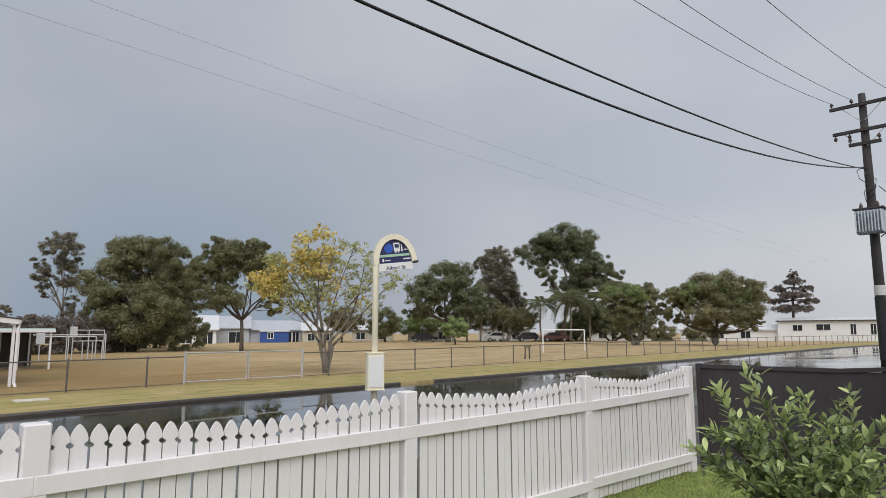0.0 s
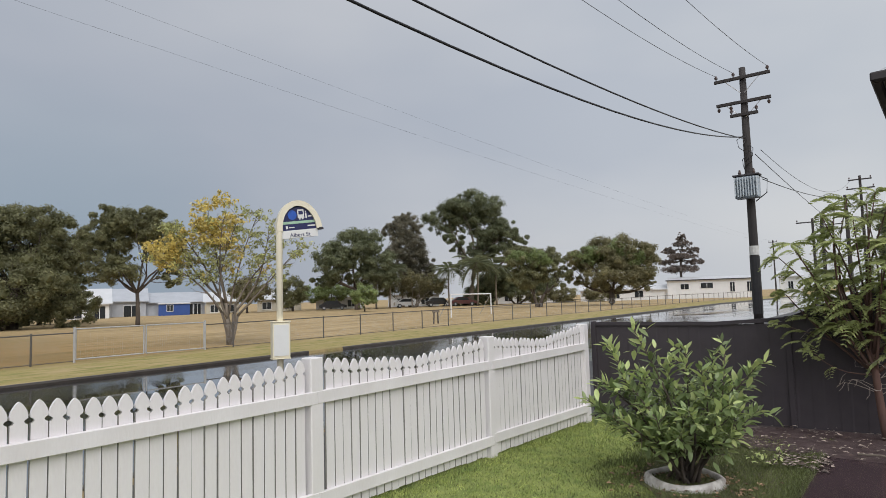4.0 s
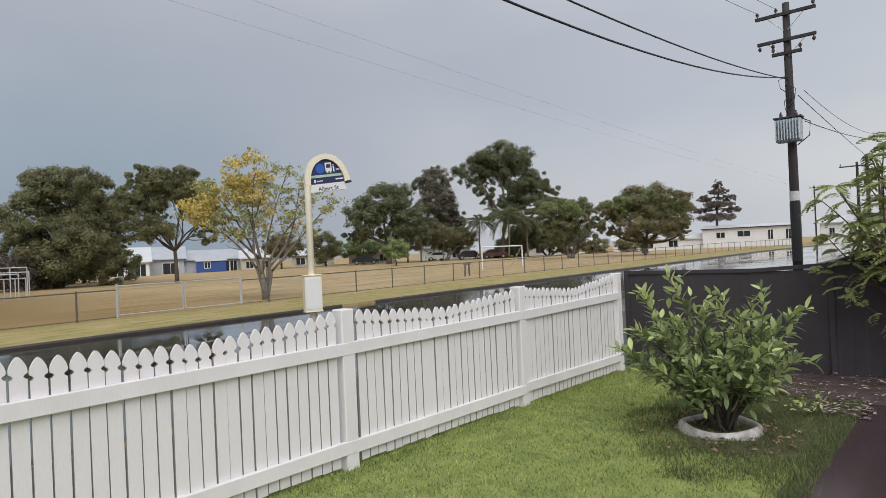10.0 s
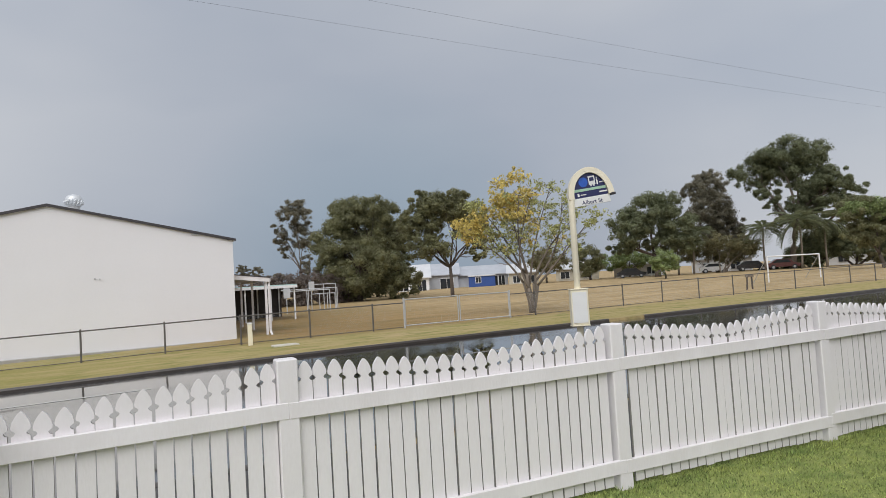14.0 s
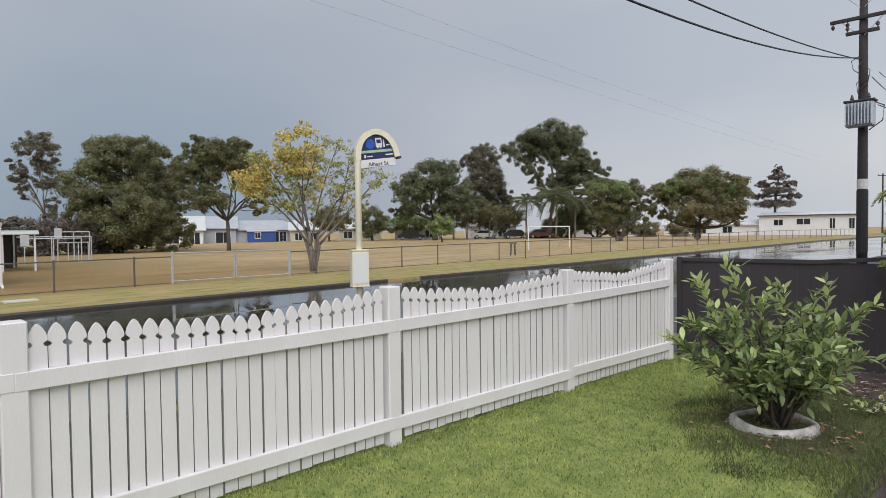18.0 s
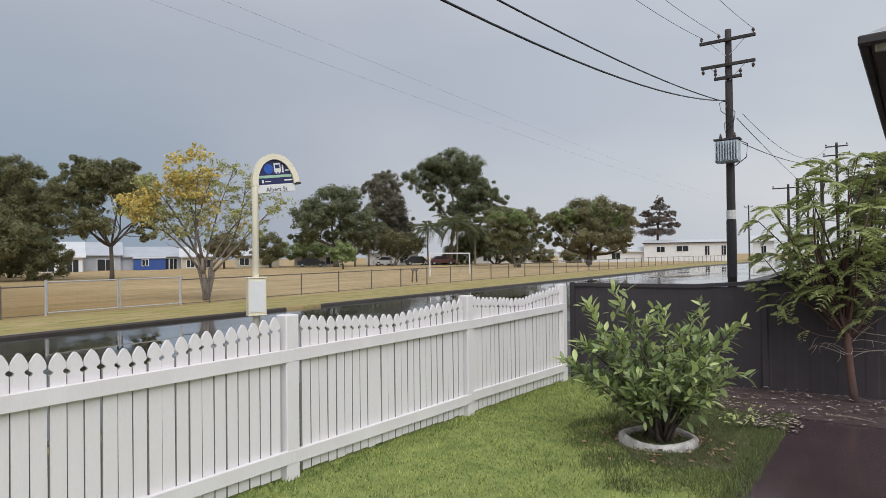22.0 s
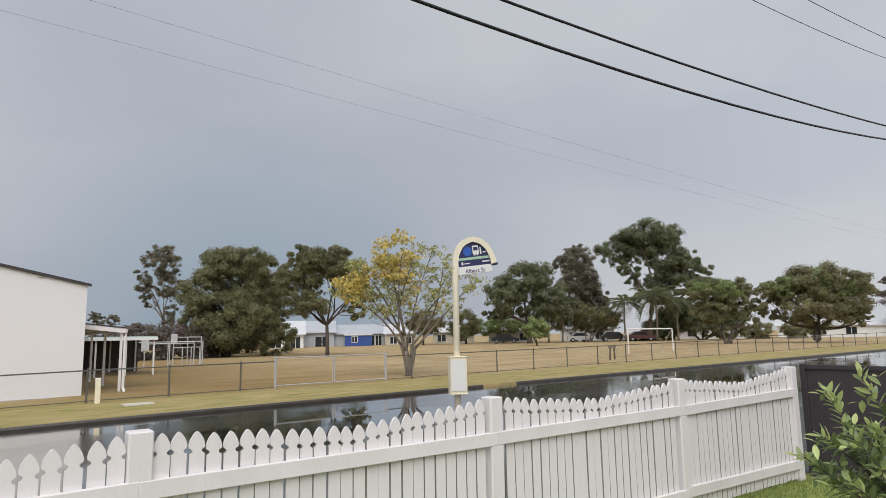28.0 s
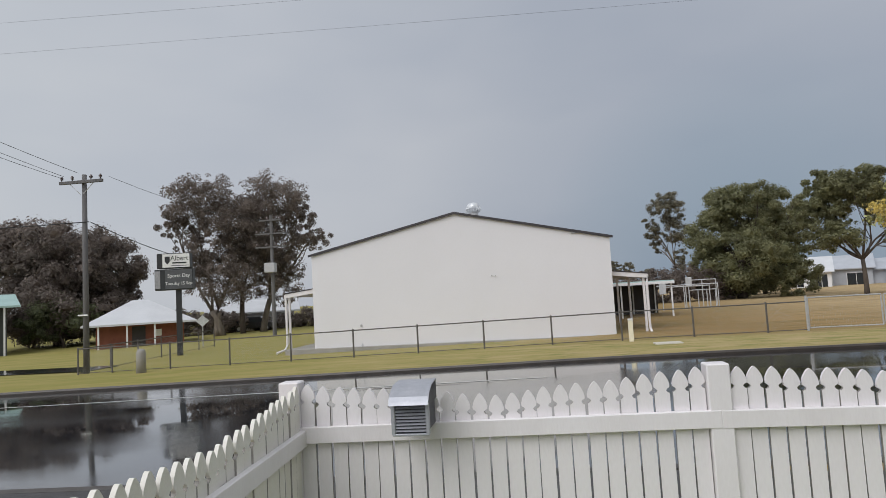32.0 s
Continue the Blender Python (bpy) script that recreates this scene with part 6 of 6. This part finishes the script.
dwelling("house", 99.0, 57.0, 0.0, face(99, 57), 12.0, 7, 2.2, 1.2, WALLW, GREYROOF, "long low white house beyond the field", [(-4, 0.7, 1.4, 1.1), (0, 0.7, 1.4, 1.1), (4, 0.7, 1.4, 1.1)])
dwelling("house", 106.0, 44.0, 0.0, face(106, 44), 12.0, 7, 2.2, 1.0, WALLW, GREYROOF, "long low white house beyond the field", [(-4, 0.7, 1.4, 1.1), (0, 0.7, 1.4, 1.1), (4, 0.7, 1.4, 1.1)])
long_white = dwelling("long_building", 113.6, 29.8, 0.3, -78, 14.4, 9, 3.2, 0.6, WALLW, GREYROOF, "long white weatherboard building at the end of the street", [(-4.3, 1.6, 1.3, 0.9), (-0.7, 1.7, 1.9, 0.9), (3.3, 1.0, 0.7, 1.6), (5.9, 1.0, 0.7, 1.6)], category="building", eave=0.25)
part("roof_edge", Geo().box(-7.4, 7.4, -0.37, -0.352, 3.08, 3.26), DARKTRIM, long_white, "dark roof edge")
dwelling("outbuilding", 112.0, 39.0, 0.2, -70, 5.5, 7, 1.9, 0.9, WALLW, GREYROOF, "small white outbuilding beside the long building", [], category="building")
dwelling("house", 117.0, 18.2, 0.2, -80, 3.2, 7, 3.4, 1.0, WALLW, GREYROOF, "narrow white gabled house beyond the pole", [(0, 1.2, 0.7, 1.3)])

brick = dwelling("brick_building", -28.8, 43.7, -0.75, face(-28.8, 43.7), 5.9, 6, 1.75, 1.75, BRICK, GREYROOF, "low red brick school building with a broad pale hipped roof", [], hip=2.4, category="building", eave=0.9, posts=4)
part("notice", Geo().box(1.0, 1.4, -0.06, -0.01, 0.7, 1.2), SIGNWHITE, brick)
part("door", Geo().box(-0.6, 0.3, -0.05, -0.005, -0.3, 1.5), HDARK, brick)
dwelling("house", -29.0, 63.5, -0.5, face(-29.0, 63.5), 8.5, 7, 1.7, 1.3, WALLW, GREYROOF, "shaded house behind the gum trees", [(-2, 0.3, 1.2, 1.0)], eave=0.6)
# Near-black wall colour carries the shade of the open verandah.
teal = dwelling("school_building", -41.65, 39.75, -0.5, face(-41.2, 40.2), 8.0, 8, 3.3, 1.0, mat("shaded_verandah_wall", (0.06, 0.065, 0.06)), TEALROOF, "school building with a teal verandah roof", [], category="building", eave=0.8, posts=5)
part("sign_panel", Geo().box(0.6, 3.0, -0.1, -0.01, 1.3, 1.8), mat("green_sign", (0.02, 0.3, 0.16), rough=0.4), teal, "bright green panel")
shelter = thing("shelter", pose(6.0, 36.5, -0.15), "open shelter with a pale teal roof on white posts", "shelter")
part("roof", Geo().box(-2.6, 1.9, 0, 5, 1.95, 2.05, 0.01), TEALROOF, shelter)
part("fascia", Geo().box(-2.6, 1.9, -0.06, -0.002, 1.85, 2.0), WALLW, shelter)
# Added sheet: darkens the view under the roof, where shade and hedge are.
part("shade_sheet", Geo().box(-2.6, 1.9, 4.9, 5.0, -0.2, 1.94), HDARK, shelter, "dark sheet standing in for shade under the roof")
for x in (-2.4, -1.0, 0.4, 1.75):
    for y in (0.1, 4.8):
        part("post", Geo().box(x - 0.04, x + 0.04, y, y + 0.08, -0.2, 1.95), WALLW, shelter)


PIPEW = mat("weathered_white_pipe", (0.55, 0.56, 0.57), (0.42, 0.43, 0.45), rough=0.5, scale=3, fine=20)


def play_frame(x, y, w, h, rot, label, posts=3, panel=False):
    t = thing("play_frame", pose(x, y, ground_z(x, y), 0, 0, rot), label, "play frame", "play frames")
    for i in range(posts):
        px = w * i / (posts - 1)
        part("post", Geo().tube([(px, 0, -0.1), (px, 0, h)], 0.032, 8), PIPEW, t)
    part("crossbar", Geo().tube([(0, 0, h - 0.04), (w, 0, h - 0.04)], 0.035, 8), PIPEW, t)
    if panel:
        part("backboard", Geo().box(-0.2, 0.25, -0.06, 0.0, h - 0.5, h + 0.2, 0.01), PIPEW, t)
    return t


play_frame(8.9, 44.6, 3.0, 1.6, -8, "white pipe play frame on the dry grass", 3, True)
play_frame(8.7, 47.5, 4.5, 1.7, -12, "white pipe play frame on the dry grass", 3)
play_frame(10.8, 45.2, 2.2, 1.3, 25, "white pipe play frame on the dry grass", 4)
play_frame(11.6, 48.5, 2.0, 2.0, 5, "white pipe play frame on the dry grass", 3, True)

goal = thing("goal", pose(39.4, 30.0, -0.05, 0, 0, 3), "white football goal frame on the dry field", "goal")
for px in (0, 6.2):
    part("post", Geo().tube([(px, 0, -0.05), (px, 0, 1.95)], 0.05, 8), WALLW, goal)
    part("brace", Geo().tube([(px, 0, 1.9), (px + 0.2, 1.4, 0.0)], 0.025, 6), GALV, goal)
part("crossbar", Geo().tube([(0, 0, 1.92), (6.2, 0, 1.92)], 0.05, 8), WALLW, goal)
part("back_bar", Geo().tube([(0.2, 1.4, 0.03), (6.4, 1.4, 0.03)], 0.025, 6), GALV, goal)

tub = thing("post_stand", pose(31.2, 25.0, 0.0), "low brown timber stand on the field's edge", "stand")
part("top_board", Geo().box(-0.34, 0.3, -0.05, 0.05, 0.72, 0.86, 0.01), PALEBARK, tub)
for s, lean in ((-0.2, -0.08), (0.16, 0.03)):
    part("leg", Geo().tube([(s + lean, 0, -0.1), (s, 0, 0.75)], 0.05, 6), BARK, tub)


def palm(x, y, h, r, seed, label):
    t = thing("palm_tree", pose(x, y, ground_z(x, y)), label, "palm tree", "palms by the field")
    rng = np.random.default_rng(seed)
    g = Geo()
    limb(g, (0, 0, -0.1), (0.1, 0, h), 0.16, 0.1, rng, 0.02, 7, 8)
    part("trunk", g, PALEBARK, t, smooth=True)
    fm = frond_geo(r * 1.2, 14, 0.75, r * 0.4, 0.12).mesh("frond", LEAF_DARK)
    for i in range(26):
        a = i * 2.4
        el = rng.uniform(-0.5, 0.9)
        d = Vector((math.cos(a) * math.cos(el), math.sin(a) * math.cos(el), math.sin(el)))
        part("frond", fm, LEAF_DARK, t, at=Matrix.Translation((0.1, 0, h)) @ turn_to(d))
    return t


palm(78.0, 59.5, 5.9, 2.1, 41, "tall slender palm on the field's edge")
palm(78.9, 54.8, 6.6, 2.9, 42, "broad palm on the field's edge")
palm(83.0, 54.0, 6.4, 2.5, 43, "broad palm on the field's edge")
palm(71.2, 65.9, 5.8, 2.0, 44, "slender palm beside the shade tree")
palm(69.8, 67.4, 5.4, 2.0, 45, "slender palm beside the shade tree")
palm(139.0, 3.6, 15.0, 3.2, 46, "distant tall palm beyond the street")


def parked_car(x, y, rot, paint, label):
    t = thing("car", pose(x, y, ground_z(x, y), 0, 0, rot), label, "car", "parked cars")
    b = part("body", Geo().prism([(-2.1, 0.35), (2.1, 0.35), (2.15, 0.75), (1.3, 0.9), (0.75, 1.42), (-0.9, 1.45), (-1.7, 0.95), (-2.1, 0.85)], -0.85, 0.85), paint, t)
    part("window", Geo().prism([(0.95, 0.92), (0.65, 1.34), (-0.85, 1.37), (-1.45, 0.95)], -0.862, 0.862), GLASS, b)
    for wx in (-1.35, 1.35):
        for wy in (-0.8, 0.8):
            wh = part("wheel", Geo().tube([(wx, wy - 0.1, 0.32), (wx, wy + 0.1, 0.32)], 0.32, 14), BLACK, t)
            part("rim", Geo().tube([(wx, wy - 0.105, 0.32), (wx, wy + 0.105, 0.32)], 0.18, 10), GALV, wh)
    return t


CARP = {c: mat("car_paint_" + c, v, rough=0.25, bump=0, coat=0.5) for c, v in (("white", (0.7, 0.7, 0.7)), ("dark", (0.03, 0.03, 0.035)), ("red", (0.16, 0.06, 0.06)))}
parked_car(75.5, 66.0, -42, CARP["white"], "white car parked past the field")
parked_car(79.0, 62.5, -42, CARP["dark"], "dark car parked past the field")
parked_car(81.5, 59.5, -42, CARP["red"], "red car parked past the field")
parked_car(66.5, 73.5, -42, CARP["dark"], "dark car parked under the umbrella tree")
parked_car(-27.5, 60.5, 10, CARP["dark"], "dark car parked behind the gum trees")

# ---- left corner of the street ----
lp = thing("power_pole", pose(-17.25, 22.6, level(-17.0)), "grey timber power pole at the street corner", "power pole")
part("shaft", Geo().tube([(0, 0, -0.4), (0, 0, 4), (0, 0, 7.75)], [0.115, 0.1, 0.085], 12), GREYPOLE, lp, smooth=True)
part("crossarm", Geo().box(-0.95, 0.9, -0.2, -0.11, 7.38, 7.5, 0.008), GREYPOLE, lp)
for x in (-0.85, -0.4, 0.4, 0.8):
    insulator(lp, x, -0.155, 7.5, 1)
for s in (-1, 1):
    part("brace", Geo().tube([(0.05 * s, -0.15, 6.95), (0.5 * s, -0.15, 7.38)], 0.014, 5), GALV, lp)
part("tag", Geo().box(-0.2, 0.2, -0.2, -0.14, 2.2, 2.26, 0.005), SIGNWHITE, lp)
LPZ = level(-17.0)
for a, b in (((-18.0, 22.45, LPZ + 7.7), (-18.8, 5.4, 10.3)), ((-17.4, 22.45, LPZ + 7.8), (-18.0, 5.4, 10.3)), ((-18.0, 22.45, LPZ + 7.6), (-17.4, 5.4, 9.2))):
    cable(a, b, 0.35, 0.009, "thin line crossing the street from the corner pole", 16)
cable((-17.0, 22.5, LPZ + 5.85), (-50, 16, 6.2), 0.5, 0.018, "black cable running from the corner pole", 16)
cable((-17.0, 22.6, LPZ + 5.85), (-18.0, 30.6, 4.5), 0.1, 0.018, "black service cable from pole to sign", 10)
cable((-16.2, 22.6, LPZ + 7.6), (-18.0, 44.4, 8.0), 0.5, 0.008, "thin line running from the corner pole", 10)

far_pole = thing("power_pole", pose(-18.8, 44.6, -0.55), "grey power pole with three crossarms before the gum trees", "power pole")
part("shaft", Geo().tube([(0, 0, -0.4), (0, 0, 9.0)], [0.15, 0.11], 10), GREYPOLE, far_pole)
for z, w in ((8.6, 0.85), (7.6, 1.2), (6.6, 1.2)):
    part("crossarm", Geo().box(-w, w, -0.16, -0.06, z - 0.05, z + 0.05), GREYPOLE, far_pole)
    for k in range(4):
        insulator(far_pole, -w + 0.1 + k * (2 * w - 0.2) / 3, -0.11, z + 0.05, 1, 1.2)
part("transformer", Geo().box(-0.4, 0.4, -0.6, -0.12, 4.7, 5.4, 0.03), GALV, far_pole)

for x, y, h, arms in ((75.0, 4.9, 12.6, ((12.2, 1.0), (11.3, 1.2))), (60.0, 6.8, 7.7, ()), (54.8, 4.6, 8.3, ()), (140.0, 24.4, 11.2, ((10.8, 0.8),)), (95.0, 9.5, 10.0, ((9.6, 1.1), (9.0, 1.1))), (75.0, 9.3, 8.7, ((8.3, 1.5),))):
    p = thing("power_pole", pose(x, y, 0.1), "distant dark timber power pole along the street", "power pole")
    part("shaft", Geo().tube([(0, 0, -0.4), (0, 0, h)], [0.17, 0.12], 8), POLEWOOD, p)
    for z, w in arms:
        part("crossarm", Geo().box(-0.2, -0.1, -w, w, z - 0.06, z + 0.06), POLEWOOD, p)
        for k in range(3):
            insulator(p, -0.15, -w + 0.1 + k * (w - 0.1), z + 0.06, 1, 1.2)
cable((26.4, 4.9, 7.0), (74.9, 5.6, 12.45), 1.5, 0.011, "thin cable sagging to the next pole")
cable((26.4, 5.1, 6.85), (59.9, 6.8, 7.75), 0.05, 0.016, "black cable running to a street pole")
cable((26.0, 4.85, 5.8), (54.8, 4.6, 8.25), 0.3, 0.016, "black cable sagging along the street")
cable((75.0, 4.9, 12.0), (139.0, 3.6, 12.5), 1.0, 0.014, "cable running on along the street")

board = thing("school_sign", pose(-17.6, 29.8, level(-17.6), 0, 0, 14), "dark school sign board on a post, lit message below", "sign")
SGREY = mat("dark_sign_case", (0.03, 0.032, 0.034), rough=0.45)
part("post", Geo().box(-0.12, 0.12, -0.1, 0.1, -0.3, 3.26, 0.01), SGREY, board)
BOX = pose(-0.2, 0, 0.96) @ Matrix.Diagonal((0.8, 1, 0.84, 1))
top = part("sign_case", Geo().box(-0.95, 1.05, -0.25, 0.25, 4.05, 4.95, 0.03), SGREY, board, at=BOX)
part("sign_panel", Geo().box(-0.6, 1.03, -0.27, -0.251, 4.1, 4.9), SIGNWHITE, top)
part("crest", Geo().prism([(-0.45, 4.75), (-0.15, 4.75), (-0.15, 4.45), (-0.3, 4.28), (-0.45, 4.45)], -0.28, -0.271), SGREY, top)
lettering("Albert", 0.42, SGREY, top, pose(0.42, -0.275, 4.5, 90, 0, 0))
part("text_bar", Geo().box(0.0, 0.85, -0.28, -0.271, 4.32, 4.4), SGREY, top)
part("text_bar", Geo().box(-0.1, 0.98, -0.28, -0.271, 4.18, 4.21), SGREY, top)
low = part("sign_case", Geo().box(-1.1, 1.2, -0.25, 0.25, 2.75, 4.0, 0.03), SGREY, board, at=BOX)
part("message_panel", Geo().box(-0.45, 1.17, -0.27, -0.251, 2.82, 3.95), mat("message_grey", (0.1, 0.105, 0.11), rough=0.4), low)
part("edge_panel", Geo().box(-1.05, -0.75, -0.27, -0.251, 2.85, 3.9), mat("edge_grey", (0.35, 0.35, 0.36)), low)
lettering("Sports Day", 0.3, SIGNWHITE, low, pose(0.36, -0.275, 3.5, 90, 0, 0))
lettering("Tuesday 15 Sep", 0.26, SIGNWHITE, low, pose(0.36, -0.275, 3.05, 90, 0, 0))

dia = thing("road_sign", pose(-20.4, 37.2, -0.75, 0, 0, 30), "pale diamond road sign seen from behind", "road sign")
part("post", Geo().tube([(0, 0.03, -0.1), (0, 0.03, 2.15)], 0.035, 8), GALV, dia)
part("plate", Geo().add([(-0.4, 0, 1.75), (0, 0, 1.4), (0.4, 0, 1.75), (0, 0, 2.1), (-0.4, -0.01, 1.75), (0, -0.01, 1.4), (0.4, -0.01, 1.75), (0, -0.01, 2.1)],
                        [(0, 1, 2, 3), (7, 6, 5, 4), (0, 4, 5, 1), (1, 5, 6, 2), (2, 6, 7, 3), (3, 7, 4, 0)]), mat("bare_aluminium", (0.62, 0.63, 0.64), rough=0.5), dia)

b1 = thing("bollard", pose(-14.2, 21.4, level(-14.2)), "squat grey concrete bollard on the verge", "bollard")
part("body", Geo().tube([(0, 0, -0.1), (0, 0, 0.72), (0, 0, 0.82), (0, 0, 0.86)], [0.17, 0.16, 0.13, 0.05], 14), CONCRETE, b1, smooth=True)
b2 = thing("bollard", pose(3.05, 21.75, level(3.0)), "slim cream marker post beside the field fence", "bollard")
part("body", Geo().box(-0.07, 0.07, -0.07, 0.07, -0.1, 0.68, 0.01), YEL, b2)
part("cap", Geo().box(-0.075, 0.075, -0.075, 0.075, 0.681, 0.74, 0.01), SIGNWHITE, b2)
pit = thing("service_pit", pose(3.9, 20.3, level(3.9)), "flat pale concrete service pit lid in the verge", "pit lid")
part("lid", Geo().box(-0.4, 0.4, -0.25, 0.25, -0.05, 0.035, 0.01), mat("bleached_concrete", (0.62, 0.58, 0.5), (0.5, 0.47, 0.41), rough=0.7, scale=5), pit)

g = Geo()
for i in range(12):
    x0, x1 = -17.8 - i * 5, -17.8 - (i + 1) * 5
    ya, yb = 23.2 + i * 0.9, 23.2 + (i + 1) * 0.9
    g.add([(x0, ya, level(x0) + 0.03), (x0, ya + 2.2, level(x0) + 0.03), (x1, yb + 2.2, level(x1) + 0.03), (x1, yb, level(x1) + 0.03)], [(0, 1, 2, 3)])
tagged(part("side_street", g, ROAD_MAT), "dark wet side street at the school corner", "road", kind="structure")
# poles that hold the street lines outside the yard
for x, y, h in ((-18.0, 5.4, 10.4), (-30.0, 18.7, 12.9)):
    p = thing("power_pole", pose(x, y, level(x)), "dark timber power pole along the street", "power pole")
    part("shaft", Geo().tube([(0, 0, -0.4), (0, 0, h + 0.6)], [0.2, 0.13], 10), POLEWOOD, p)
    part("crossarm", Geo().box(-0.2, -0.1, -1.1, 1.1, h - 0.1, h + 0.02), POLEWOOD, p)
for dz, r in ((0.0, 0.0032), (-1.15, 0.003)):
    cable((-30.0, 18.7, 12.3 + dz), (140.0, 24.4, 11.0 + dz * 0.4), 1.0, r, "faint thin line strung along the street", 40)
